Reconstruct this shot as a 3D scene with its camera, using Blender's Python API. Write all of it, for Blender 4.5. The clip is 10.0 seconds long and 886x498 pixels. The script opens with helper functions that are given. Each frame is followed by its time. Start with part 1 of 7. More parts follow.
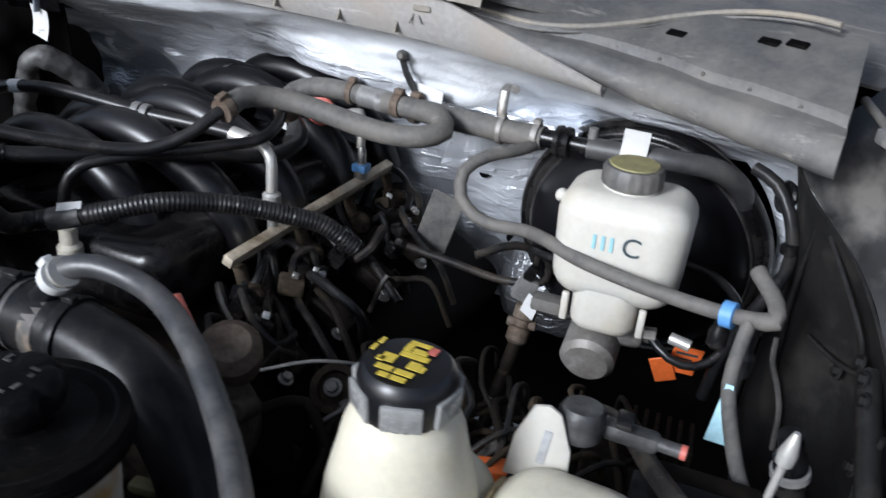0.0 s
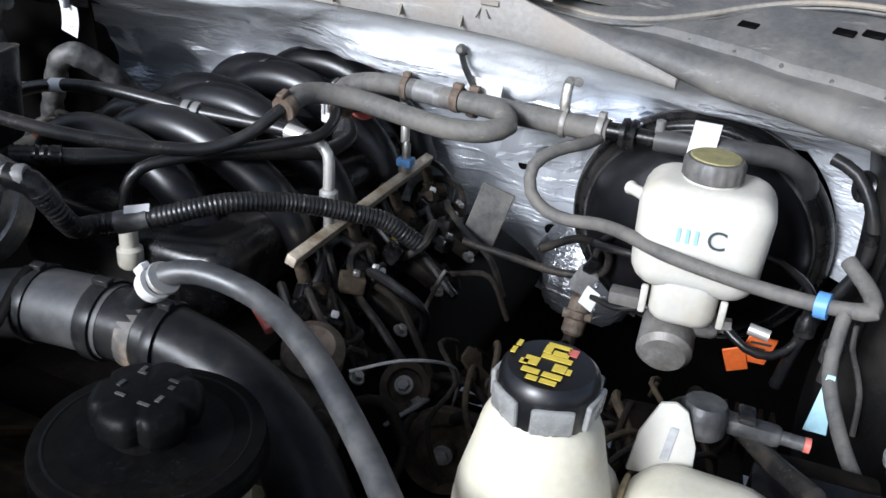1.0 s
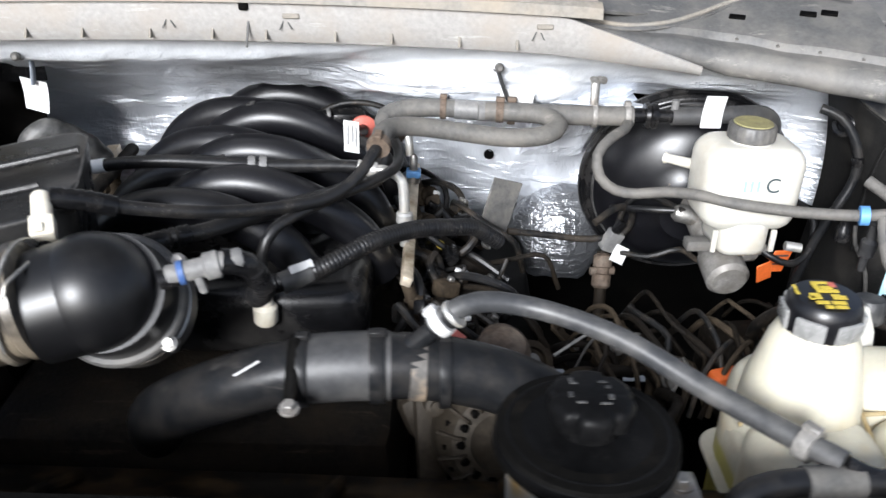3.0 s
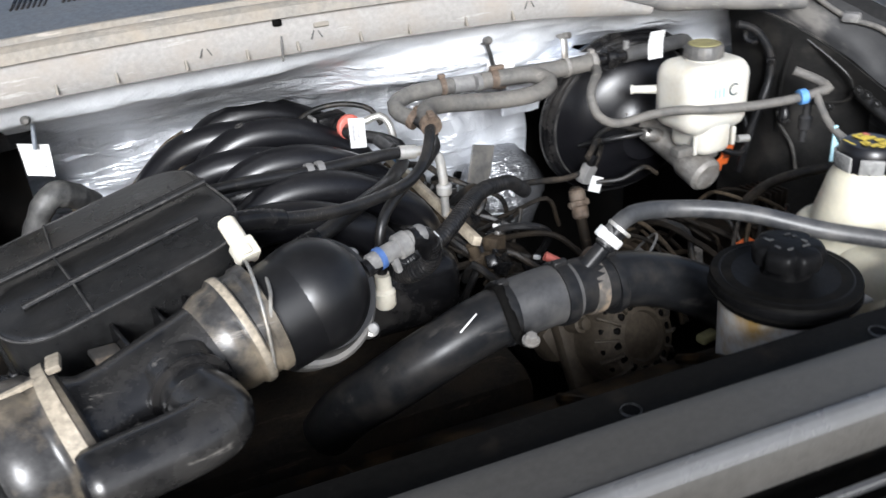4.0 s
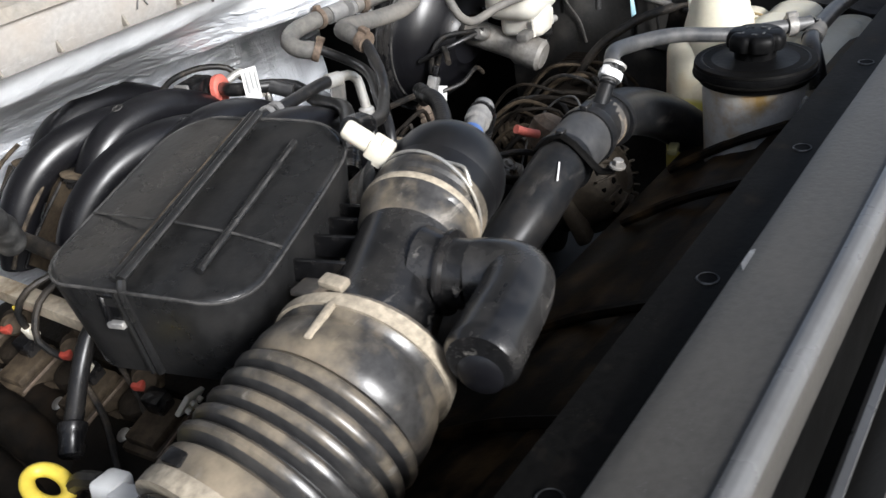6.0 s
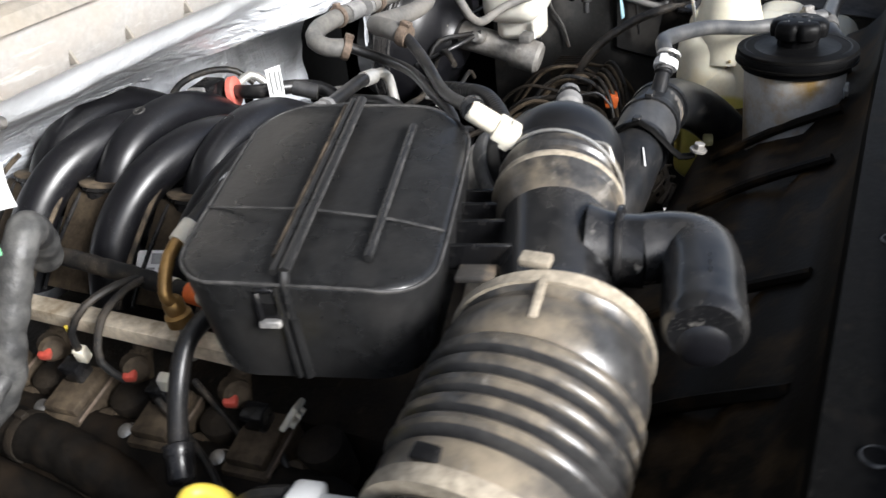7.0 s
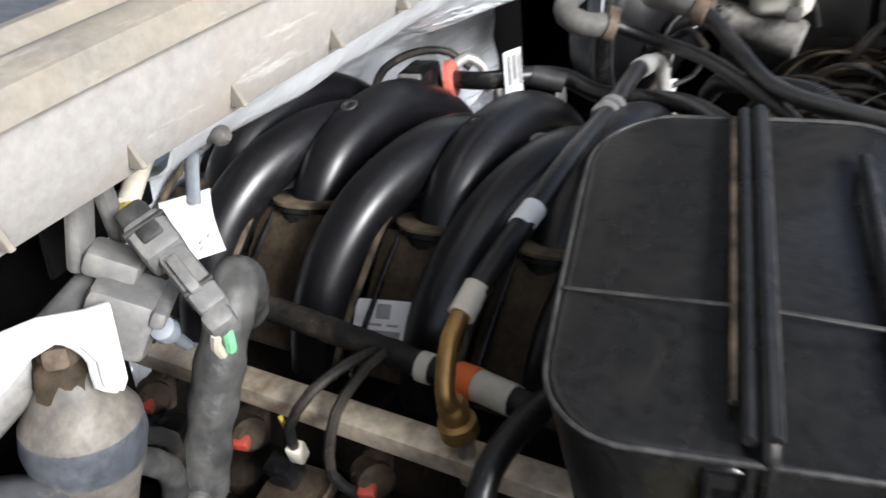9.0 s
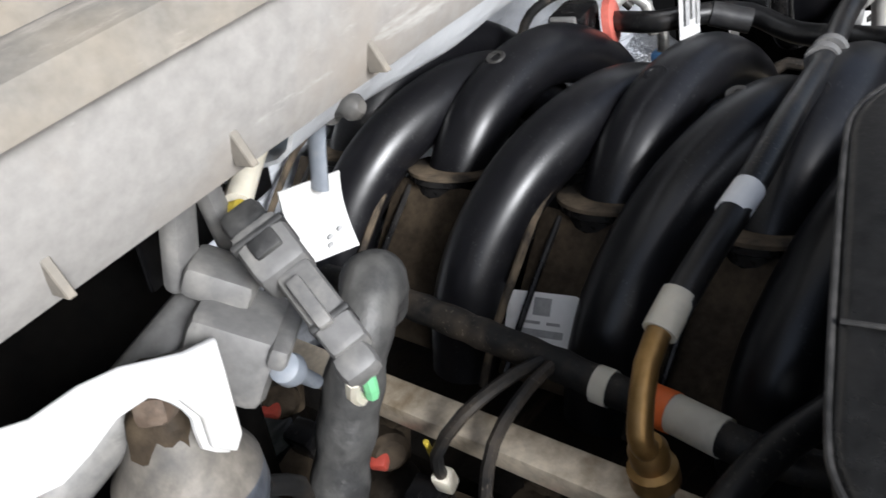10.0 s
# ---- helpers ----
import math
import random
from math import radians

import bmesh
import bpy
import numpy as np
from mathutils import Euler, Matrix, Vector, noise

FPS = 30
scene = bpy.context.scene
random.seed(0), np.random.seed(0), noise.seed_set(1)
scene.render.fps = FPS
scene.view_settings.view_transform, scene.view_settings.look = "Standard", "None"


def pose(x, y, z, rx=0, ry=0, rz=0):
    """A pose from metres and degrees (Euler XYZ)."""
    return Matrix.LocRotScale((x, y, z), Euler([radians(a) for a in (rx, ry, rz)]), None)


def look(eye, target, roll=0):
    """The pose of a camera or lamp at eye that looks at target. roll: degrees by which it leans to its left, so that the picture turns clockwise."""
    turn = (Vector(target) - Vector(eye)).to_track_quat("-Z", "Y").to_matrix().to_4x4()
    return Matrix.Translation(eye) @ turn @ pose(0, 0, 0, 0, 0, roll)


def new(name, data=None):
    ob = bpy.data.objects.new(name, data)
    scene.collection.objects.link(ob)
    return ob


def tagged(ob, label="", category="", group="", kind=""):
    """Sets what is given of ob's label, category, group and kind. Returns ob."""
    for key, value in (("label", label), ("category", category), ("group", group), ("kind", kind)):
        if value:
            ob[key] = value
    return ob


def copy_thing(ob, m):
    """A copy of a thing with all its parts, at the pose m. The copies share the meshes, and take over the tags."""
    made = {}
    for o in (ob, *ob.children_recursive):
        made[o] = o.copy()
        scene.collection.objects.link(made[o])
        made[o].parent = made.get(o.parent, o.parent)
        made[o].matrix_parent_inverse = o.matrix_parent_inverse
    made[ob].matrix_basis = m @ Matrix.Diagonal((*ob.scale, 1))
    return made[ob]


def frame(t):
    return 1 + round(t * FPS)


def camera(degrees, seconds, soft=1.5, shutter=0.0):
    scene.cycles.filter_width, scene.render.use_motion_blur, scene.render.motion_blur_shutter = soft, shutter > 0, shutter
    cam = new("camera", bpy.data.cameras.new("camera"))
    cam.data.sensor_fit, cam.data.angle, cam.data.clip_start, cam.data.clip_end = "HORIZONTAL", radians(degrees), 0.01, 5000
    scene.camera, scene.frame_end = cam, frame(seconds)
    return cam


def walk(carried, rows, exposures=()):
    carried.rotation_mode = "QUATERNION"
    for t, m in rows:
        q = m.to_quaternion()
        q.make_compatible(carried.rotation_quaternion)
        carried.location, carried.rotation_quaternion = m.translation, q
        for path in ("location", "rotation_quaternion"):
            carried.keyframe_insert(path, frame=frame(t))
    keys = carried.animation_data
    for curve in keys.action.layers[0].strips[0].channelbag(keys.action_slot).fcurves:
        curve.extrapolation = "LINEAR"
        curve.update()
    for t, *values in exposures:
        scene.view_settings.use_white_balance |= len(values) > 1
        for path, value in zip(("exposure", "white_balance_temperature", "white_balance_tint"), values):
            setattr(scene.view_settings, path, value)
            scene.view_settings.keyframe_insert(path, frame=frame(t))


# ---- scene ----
cam = camera(54.5, 10.0, shutter=0.4)
PATH = [
    (0, (0.001, 0.002, 1.489), (-0.72, 1.642, 0.601), 4.6),
    (0.5, (-0.072, -0.036, 1.518), (-0.735, 1.616, 0.606), 5.9),
    (0.8, (-0.092, -0.031, 1.488), (-0.724, 1.631, 0.572), 4.4),
    (1, (-0.096, -0.035, 1.49), (-0.749, 1.621, 0.577), 4.4),
    (1.5, (-0.135, -0.089, 1.501), (-0.75, 1.581, 0.588), 4.6),
    (2, (-0.223, -0.159, 1.542), (-0.686, 1.513, 0.547), -0.5),
    (2.5, (-0.327, -0.21, 1.566), (-0.611, 1.488, 0.548), -0.7),
    (2.7, (-0.394, -0.219, 1.56), (-0.559, 1.527, 0.598), 0.7),
    (3.8, (-0.904, -0.256, 1.567), (-0.382, 1.438, 0.64), -2.2),
    (4, (-0.97, -0.264, 1.565), (-0.331, 1.388, 0.636), -4.0),
    (4.5, (-1.113, -0.191, 1.533), (-0.205, 1.384, 0.698), -2.6),
    (5, (-1.238, -0.12, 1.531), (-0.075, 1.279, 0.702), -2.5),
    (5.5, (-1.358, -0.061, 1.512), (-0.071, 1.149, 0.576), -8.6),
    (5.7, (-1.392, -0.036, 1.507), (-0.068, 1.097, 0.526), -9.1),
    (6.8, (-1.49, 0.157, 1.475), (0.013, 1.067, 0.519), -5.7),
    (7, (-1.523, 0.21, 1.473), (0.021, 1.033, 0.505), -6.2),
    (7.5, (-1.59, 0.338, 1.467), (0.036, 1.036, 0.541), -5.1),
    (8, (-1.558, 0.396, 1.455), (0.064, 1.128, 0.542), -5.0),
    (8.5, (-1.499, 0.447, 1.45), (0.055, 1.26, 0.489), -7.1),
    (9, (-1.381, 0.511, 1.422), (0.053, 1.482, 0.421), -7.0),
    (9.5, (-1.314, 0.567, 1.395), (-0.063, 1.692, 0.313), -12.2),
    (10, (-1.305, 0.599, 1.39), (-0.087, 1.775, 0.324), -12.4),
]
walk(cam, [(t, look(eye, target, roll)) for t, eye, target, roll in PATH], [(0.0, 0.55, 5650, 10), (0.4, 0.86, 5650, 10), (1.0, 0.88, 5650, 10), (1.5, 1.03, 5650, 10), (2.5, 1.3, 5900, 10), (4.0, 1.1, 5950, 10), (4.5, 1.15, 6000, 10), (5.5, 1.15, 6100, 10), (7.5, 1.6, 6150, 10), (8.0, 1.6, 6150, 10), (8.5, 1.4, 6150, 10), (9.0, 1.22, 6100, 10), (10.0, 0.95, 6000, 10)])

# ---- light ----
world = bpy.data.worlds.new("sky")
scene.world = world
world.use_nodes = True
wn, wl = world.node_tree.nodes, world.node_tree.links
sky = wn.new("ShaderNodeTexSky")
sky.sky_type, sky.sun_disc = "NISHITA", False
sky.air_density, sky.dust_density = 0.8, 3.0
sky.sun_elevation, sky.sun_rotation = radians(25), radians(200)
haze = wn.new("ShaderNodeHueSaturation")
haze.inputs["Saturation"].default_value = 0.6
wl.new(sky.outputs["Color"], haze.inputs["Color"])
wl.new(haze.outputs["Color"], wn["Background"].inputs["Color"])
wn["Background"].inputs["Strength"].default_value = 0.085
sun = bpy.data.lights.new("sun", "SUN")
sun.energy, sun.angle, sun.color = 3.0, radians(18), (1.0, 0.975, 0.94)
sun_ob = new("sun", sun)
sun_ob.matrix_world = look((-1.9, -3.3, 2.95), (-0.5, 0.6, 1.0))


# ---- materials ----
def nodes_of(name):
    m = bpy.data.materials.new(name)
    m.use_nodes = True
    nt = m.node_tree
    return m, nt, nt.nodes["Principled BSDF"]


def noise_node(nt, scale, detail=4, rough=0.55, stretch=None, space="Object"):
    tc = nt.nodes.new("ShaderNodeTexCoord")
    n = nt.nodes.new("ShaderNodeTexNoise")
    n.inputs["Scale"].default_value, n.inputs["Detail"].default_value, n.inputs["Roughness"].default_value = scale, detail, rough
    if stretch:
        mp = nt.nodes.new("ShaderNodeMapping")
        mp.inputs["Scale"].default_value = stretch
        nt.links.new(tc.outputs[space], mp.inputs["Vector"])
        nt.links.new(mp.outputs["Vector"], n.inputs["Vector"])
    else:
        nt.links.new(tc.outputs[space], n.inputs["Vector"])
    return n


def ramp_node(nt, src, stops):
    r = nt.nodes.new("ShaderNodeValToRGB")
    els = r.color_ramp.elements
    while len(els) < len(stops):
        els.new(0.5)
    for e, (p, c) in zip(els, stops):
        e.position = p
        e.color = (*c, 1) if len(c) == 3 else c
    nt.links.new(src, r.inputs["Fac"])
    return r


def mix_node(nt, fac, a, b, blend="MIX"):
    m = nt.nodes.new("ShaderNodeMix")
    m.data_type, m.blend_type = "RGBA", blend
    for sock, v in ((m.inputs[0], fac), (m.inputs[6], a), (m.inputs[7], b)):
        if isinstance(v, (int, float)):
            sock.default_value = v
        elif isinstance(v, tuple):
            sock.default_value = (*v, 1)
        else:
            nt.links.new(v, sock)
    return m.outputs[2]


def material(name, base, rough, metal=0.0, dirt=None, dirt_at=(0.5, 0.7), dirt_scale=14.0, grain=160.0, bump=0.15, bump_dist=0.001,
             vary=0.25, rough_vary=0.12, spec=0.5, stretch=None, sss=0.0, coat=0.0, specks=None, scuff=None):
    """A worn surface: a base colour that varies, dirt in patches, fine grain in relief."""
    m, nt, p = nodes_of(name)
    big = noise_node(nt, dirt_scale, 6, 0.62, stretch)
    fine = noise_node(nt, grain, 3, 0.6, stretch)
    lo = tuple(c * (1 - vary) for c in base)
    hi = tuple(min(1, c * (1 + vary)) for c in base)
    col = ramp_node(nt, fine.outputs["Fac"], [(0.3, lo), (0.7, hi)]).outputs["Color"]
    f = ramp_node(nt, big.outputs["Fac"], [(dirt_at[0], (0, 0, 0)), (dirt_at[1], (1, 1, 1))]).outputs["Color"]
    if dirt:
        col = mix_node(nt, f, col, dirt)
    if scuff:
        s = noise_node(nt, 9, 8, 0.7, (1.0, 6.0, 6.0))
        col = mix_node(nt, ramp_node(nt, s.outputs["Fac"], [(0.60, (0, 0, 0)), (0.68, (1, 1, 1))]).outputs["Color"], col, scuff)
    if specks:
        s = noise_node(nt, 420, 2, 0.5)
        k = noise_node(nt, 25, 3, 0.6)
        f2 = mix_node(nt, 1.0, ramp_node(nt, s.outputs["Fac"], [(0.62, (0, 0, 0)), (0.68, (1, 1, 1))]).outputs["Color"],
                      ramp_node(nt, k.outputs["Fac"], [(0.45, (0, 0, 0)), (0.65, (1, 1, 1))]).outputs["Color"], "MULTIPLY")
        col = mix_node(nt, f2, col, specks)
    nt.links.new(col, p.inputs["Base Color"])
    rr = nt.nodes.new("ShaderNodeMapRange")
    rr.inputs["To Min"].default_value, rr.inputs["To Max"].default_value = max(0.03, rough - rough_vary), min(1, rough + rough_vary)
    nt.links.new(big.outputs["Fac"], rr.inputs["Value"])
    nt.links.new(rr.outputs["Result"], p.inputs["Roughness"])
    p.inputs["Metallic"].default_value = metal
    p.inputs["Specular IOR Level"].default_value = spec
    if sss:
        p.inputs["Subsurface Weight"].default_value = sss
        p.inputs["Subsurface Radius"].default_value = (0.02, 0.015, 0.01)
        p.inputs["Subsurface Scale"].default_value = 0.6
    if coat:
        p.inputs["Coat Weight"].default_value, p.inputs["Coat Roughness"].default_value = coat, 0.15
    if bump:
        b = nt.nodes.new("ShaderNodeBump")
        b.inputs["Strength"].default_value, b.inputs["Distance"].default_value = bump, bump_dist
        nt.links.new(fine.outputs["Fac"], b.inputs["Height"])
        nt.links.new(b.outputs["Normal"], p.inputs["Normal"])
    return m


def foil_material(name, base, rough, scale, strength, metal=0.55):
    """Silver blanket: long fine creases running several ways."""
    m, nt, p = nodes_of(name)
    p.inputs["Metallic"].default_value = metal
    p.inputs["Coat Weight"].default_value, p.inputs["Coat Roughness"].default_value = 0.25, 0.2
    a = noise_node(nt, scale, 5, 0.6, (1.0, 1.0, 0.35))
    b2 = noise_node(nt, scale * 1.6, 4, 0.6, (0.25, 1.0, 1.6))
    c2 = noise_node(nt, scale * 0.5, 3, 0.5)
    r1 = ramp_node(nt, a.outputs["Fac"], [(0.40, (0, 0, 0)), (0.50, (1, 1, 1)), (0.60, (0, 0, 0))])
    r2 = ramp_node(nt, b2.outputs["Fac"], [(0.42, (0, 0, 0)), (0.50, (1, 1, 1)), (0.58, (0, 0, 0))])
    h = mix_node(nt, 0.5, mix_node(nt, 0.5, r1.outputs["Color"], r2.outputs["Color"]), c2.outputs["Color"])
    b = nt.nodes.new("ShaderNodeBump")
    b.inputs["Strength"].default_value, b.inputs["Distance"].default_value = strength, 0.008
    nt.links.new(h, b.inputs["Height"])
    nt.links.new(b.outputs["Normal"], p.inputs["Normal"])
    soil = noise_node(nt, 7, 5, 0.6)
    c = ramp_node(nt, soil.outputs["Fac"], [(0.35, base), (0.75, tuple(x * 0.78 for x in base))])
    nt.links.new(c.outputs["Color"], p.inputs["Base Color"])
    r = nt.nodes.new("ShaderNodeMapRange")
    r.inputs["To Min"].default_value, r.inputs["To Max"].default_value = rough - 0.1, rough + 0.14
    nt.links.new(soil.outputs["Fac"], r.inputs["Value"])
    nt.links.new(r.outputs["Result"], p.inputs["Roughness"])
    return m


TAN = (0.30, 0.24, 0.17)
M = {
    "black_plastic": material("black_plastic", (0.005, 0.005, 0.0055), 0.27, dirt=(0.055, 0.051, 0.047), dirt_at=(0.46, 0.85), vary=0.4, spec=0.3, specks=(0.02, 0.0185, 0.017)),
    "box_plastic": material("box_plastic", (0.0112, 0.0112, 0.0113), 0.29, dirt=(0.024, 0.0225, 0.021), dirt_at=(0.5, 0.9), dirt_scale=22, vary=0.35, bump=0.3, spec=0.5, specks=(0.024, 0.0225, 0.021), scuff=(0.02, 0.019, 0.018)),
    "gloss_plastic": material("gloss_plastic", (0.005, 0.005, 0.0063), 0.34, dirt=(0.012, 0.0115, 0.012), dirt_at=(0.55, 0.9), vary=0.3, bump=0.05, specks=(0.03, 0.03, 0.03), spec=0.5),
    "dusty_rubber": material("dusty_rubber", (0.03, 0.029, 0.028), 0.33, dirt=(0.25, 0.205, 0.145), dirt_at=(0.42, 0.68), dirt_scale=12, vary=0.4, rough_vary=0.12, scuff=(0.17, 0.155, 0.135)),
    "hose_rubber": material("hose_rubber", (0.010, 0.0105, 0.0115), 0.34, dirt=(0.032, 0.029, 0.026), dirt_at=(0.45, 0.8), dirt_scale=30, vary=0.2, spec=0.18, scuff=(0.035, 0.033, 0.031)),
    "grey_hose": material("grey_hose", (0.078, 0.075, 0.07), 0.7, dirt=(0.15, 0.138, 0.12), dirt_at=(0.4, 0.75), dirt_scale=26, vary=0.25, scuff=(0.19, 0.175, 0.155)),
    "dark_grey_hose": material("dark_grey_hose", (0.035, 0.035, 0.036), 0.5, dirt=(0.09, 0.086, 0.08), dirt_at=(0.42, 0.75), dirt_scale=18, vary=0.2),
    "lid_plastic": material("lid_plastic", (0.004, 0.004, 0.0042), 0.42, dirt=(0.010, 0.0095, 0.009), dirt_at=(0.5, 0.9), dirt_scale=22, vary=0.3, bump=0.3, spec=0.07, specks=(0.018, 0.017, 0.016)),
    "bypass_hose": material("bypass_hose", (0.036, 0.037, 0.039), 0.42, dirt=(0.10, 0.097, 0.092), dirt_at=(0.45, 0.75), dirt_scale=20, vary=0.2),
    "black_hose": material("black_hose", (0.008, 0.008, 0.0085), 0.35, dirt=(0.028, 0.025, 0.022), dirt_at=(0.5, 0.8), dirt_scale=30, vary=0.3, spec=0.45, specks=(0.08, 0.07, 0.06)),
    "hdpe": material("hdpe", (0.52, 0.49, 0.41), 0.42, dirt=(0.70, 0.60, 0.42), dirt_at=(0.55, 0.85), dirt_scale=12, vary=0.05, bump=0.05, sss=0.25),
    "white_hdpe": material("white_hdpe", (0.50, 0.48, 0.425), 0.4, dirt=(0.40, 0.335, 0.23), dirt_at=(0.55, 0.85), dirt_scale=14, vary=0.04, bump=0.05, sss=0.2),
    "grey_hdpe": material("grey_hdpe", (0.40, 0.39, 0.37), 0.5, dirt=(0.3, 0.19, 0.06), dirt_at=(0.45, 0.6), dirt_scale=11, vary=0.1, bump=0.05, sss=0.1),
    "cowl_plastic": material("cowl_plastic", (0.30, 0.288, 0.272), 0.62, dirt=(0.3, 0.265, 0.225), dirt_at=(0.45, 0.75), dirt_scale=14, vary=0.12, bump=0.3, scuff=(0.44, 0.425, 0.4)),
    "cowl_seal": material("cowl_seal", (0.185, 0.172, 0.15), 0.75, dirt=(0.265, 0.225, 0.17), dirt_at=(0.38, 0.8), dirt_scale=16, vary=0.2, scuff=(0.32, 0.29, 0.25)),
    "grille_plastic": material("grille_plastic", (0.068, 0.076, 0.088), 0.55, dirt=(0.1, 0.098, 0.095), dirt_at=(0.45, 0.85), dirt_scale=11, vary=0.2, bump=0.4, spec=0.3),
    "black_paint": material("black_paint", (0.0045, 0.0043, 0.004), 0.5, dirt=(0.022, 0.018, 0.014), dirt_at=(0.58, 0.82), dirt_scale=16, vary=0.3, bump=0.2, spec=0.03, specks=(0.012, 0.011, 0.010)),
    "wing_paint": material("wing_paint", (0.011, 0.0108, 0.0105), 0.38, dirt=(0.045, 0.041, 0.036), dirt_at=(0.52, 0.82), dirt_scale=12, vary=0.3, bump=0.15, spec=0.3, specks=(0.03, 0.028, 0.026)),
    "grey_panel": material("grey_panel", (0.058, 0.055, 0.05), 0.42, dirt=(0.072, 0.068, 0.062), dirt_at=(0.5, 0.85), dirt_scale=10, vary=0.12, bump=0.35, specks=(0.07, 0.067, 0.063), spec=0.25),
    # near-black for holes, gaps and bay panels, with the depth's shade in the colour
    "shade_black": material("shade_black", (0.002, 0.0019, 0.0018), 0.6, dirt=(0.007, 0.006, 0.005), dirt_at=(0.5, 0.8), dirt_scale=9, vary=0.3, bump=0.3, spec=0.04),
    "shroud": material("shroud", (0.0045, 0.0033, 0.0023), 0.5, dirt=(0.060, 0.037, 0.017), dirt_at=(0.48, 0.72), dirt_scale=16, vary=0.3, bump=0.3, spec=0.1),
    "alu": material("alu", (0.36, 0.35, 0.33), 0.45, metal=0.85, dirt=(0.17, 0.13, 0.09), dirt_at=(0.45, 0.75), dirt_scale=22, vary=0.2, bump=0.5),
    "rail_steel": material("rail_steel", (0.62, 0.54, 0.42), 0.42, metal=0.4, dirt=(0.24, 0.18, 0.11), dirt_at=(0.45, 0.7), dirt_scale=26, vary=0.15, bump=0.25),
    "steel": material("steel", (0.6, 0.59, 0.57), 0.35, metal=0.9, dirt=(0.3, 0.24, 0.17), dirt_at=(0.55, 0.8), dirt_scale=30, vary=0.15),
    "rust": material("rust", (0.1, 0.072, 0.052), 0.75, metal=0.2, dirt=(0.17, 0.14, 0.11), dirt_at=(0.45, 0.7), dirt_scale=50, vary=0.4, bump=0.5),
    "engine_dirt": material("engine_dirt", (0.01, 0.008, 0.006), 0.72, metal=0.15, dirt=(0.022, 0.016, 0.01), dirt_at=(0.42, 0.68), dirt_scale=18, vary=0.45, bump=0.7, bump_dist=0.002, spec=0.2, scuff=(0.045, 0.034, 0.023)),
    "brass": material("brass", (0.36, 0.215, 0.075), 0.42, metal=0.8, dirt=(0.28, 0.18, 0.09), dirt_at=(0.45, 0.75), dirt_scale=40, vary=0.2),
    "zinc": material("zinc", (0.55, 0.54, 0.51), 0.4, metal=0.6, dirt=(0.5, 0.44, 0.34), dirt_at=(0.5, 0.8), dirt_scale=40, vary=0.1),
    "beige": material("beige", (0.62, 0.58, 0.48), 0.5, dirt=(0.40, 0.34, 0.25), dirt_at=(0.5, 0.8), dirt_scale=40, vary=0.08, sss=0.1),
    "white": material("white", (0.57, 0.57, 0.56), 0.5, dirt=(0.44, 0.42, 0.38), dirt_at=(0.52, 0.8), dirt_scale=30, vary=0.03, bump=0.05, scuff=(0.52, 0.505, 0.48)),
    "label_white": material("label_white", (0.88, 0.88, 0.87), 0.5, dirt=(0.62, 0.61, 0.58), dirt_at=(0.55, 0.85), dirt_scale=30, vary=0.02, bump=0.03),
    "grey_plug": material("grey_plug", (0.135, 0.133, 0.13), 0.5, dirt=(0.27, 0.26, 0.24), dirt_at=(0.45, 0.7), dirt_scale=35, vary=0.15, scuff=(0.12, 0.117, 0.11)),
    "blue": material("blue", (0.11, 0.27, 0.55), 0.45, vary=0.1),
    "deep_blue": material("deep_blue", (0.05, 0.10, 0.25), 0.4, vary=0.1),
    "pale_blue": material("pale_blue", (0.42, 0.66, 0.74), 0.6, vary=0.1),
    "orange": material("orange", (0.80, 0.16, 0.03), 0.5, vary=0.1, dirt=(0.55, 0.15, 0.06), dirt_at=(0.6, 0.8)),
    "red": material("red", (0.50, 0.125, 0.095), 0.5, vary=0.15, dirt=(0.40, 0.14, 0.10), dirt_at=(0.5, 0.8), dirt_scale=30),
    "dark_red": material("dark_red", (0.30, 0.045, 0.03), 0.5, vary=0.2, dirt=(0.10, 0.05, 0.035), dirt_at=(0.48, 0.7), dirt_scale=60),
    "yellow": material("yellow", (0.55, 0.42, 0.05), 0.5, vary=0.1, dirt=(0.36, 0.28, 0.08), dirt_at=(0.55, 0.8), dirt_scale=60),
    "green": material("green", (0.25, 0.7, 0.35), 0.5, vary=0.1),
    "ink": material("ink", (0.03, 0.05, 0.06), 0.5, vary=0.2),
    "pale_ink": material("pale_ink", (0.26, 0.48, 0.55), 0.5, vary=0.1),
    "grey_ink": material("grey_ink", (0.35, 0.35, 0.35), 0.6, vary=0.2),
    "tape": material("tape", (0.028, 0.028, 0.028), 0.5, dirt=(0.095, 0.093, 0.088), dirt_at=(0.44, 0.66), dirt_scale=28, vary=0.3, bump=0.45, scuff=(0.115, 0.112, 0.107), grain=70.0, bump_dist=0.003),
    "wire": material("wire", (0.009, 0.009, 0.009), 0.5, dirt=(0.05, 0.04, 0.03), dirt_at=(0.45, 0.7), dirt_scale=30, vary=0.4, spec=0.3, specks=(0.12, 0.1, 0.08)),
    "worn_highlight": material("worn_highlight", (0.05, 0.048, 0.046), 0.45, dirt=(0.014, 0.0135, 0.013), dirt_at=(0.42, 0.62), dirt_scale=45, vary=0.4),
    "tan_dust": material("tan_dust", (0.13, 0.10, 0.068), 0.8, dirt=(0.03, 0.025, 0.02), dirt_at=(0.42, 0.58), dirt_scale=40, vary=0.3, bump=0.5, spec=0.2),
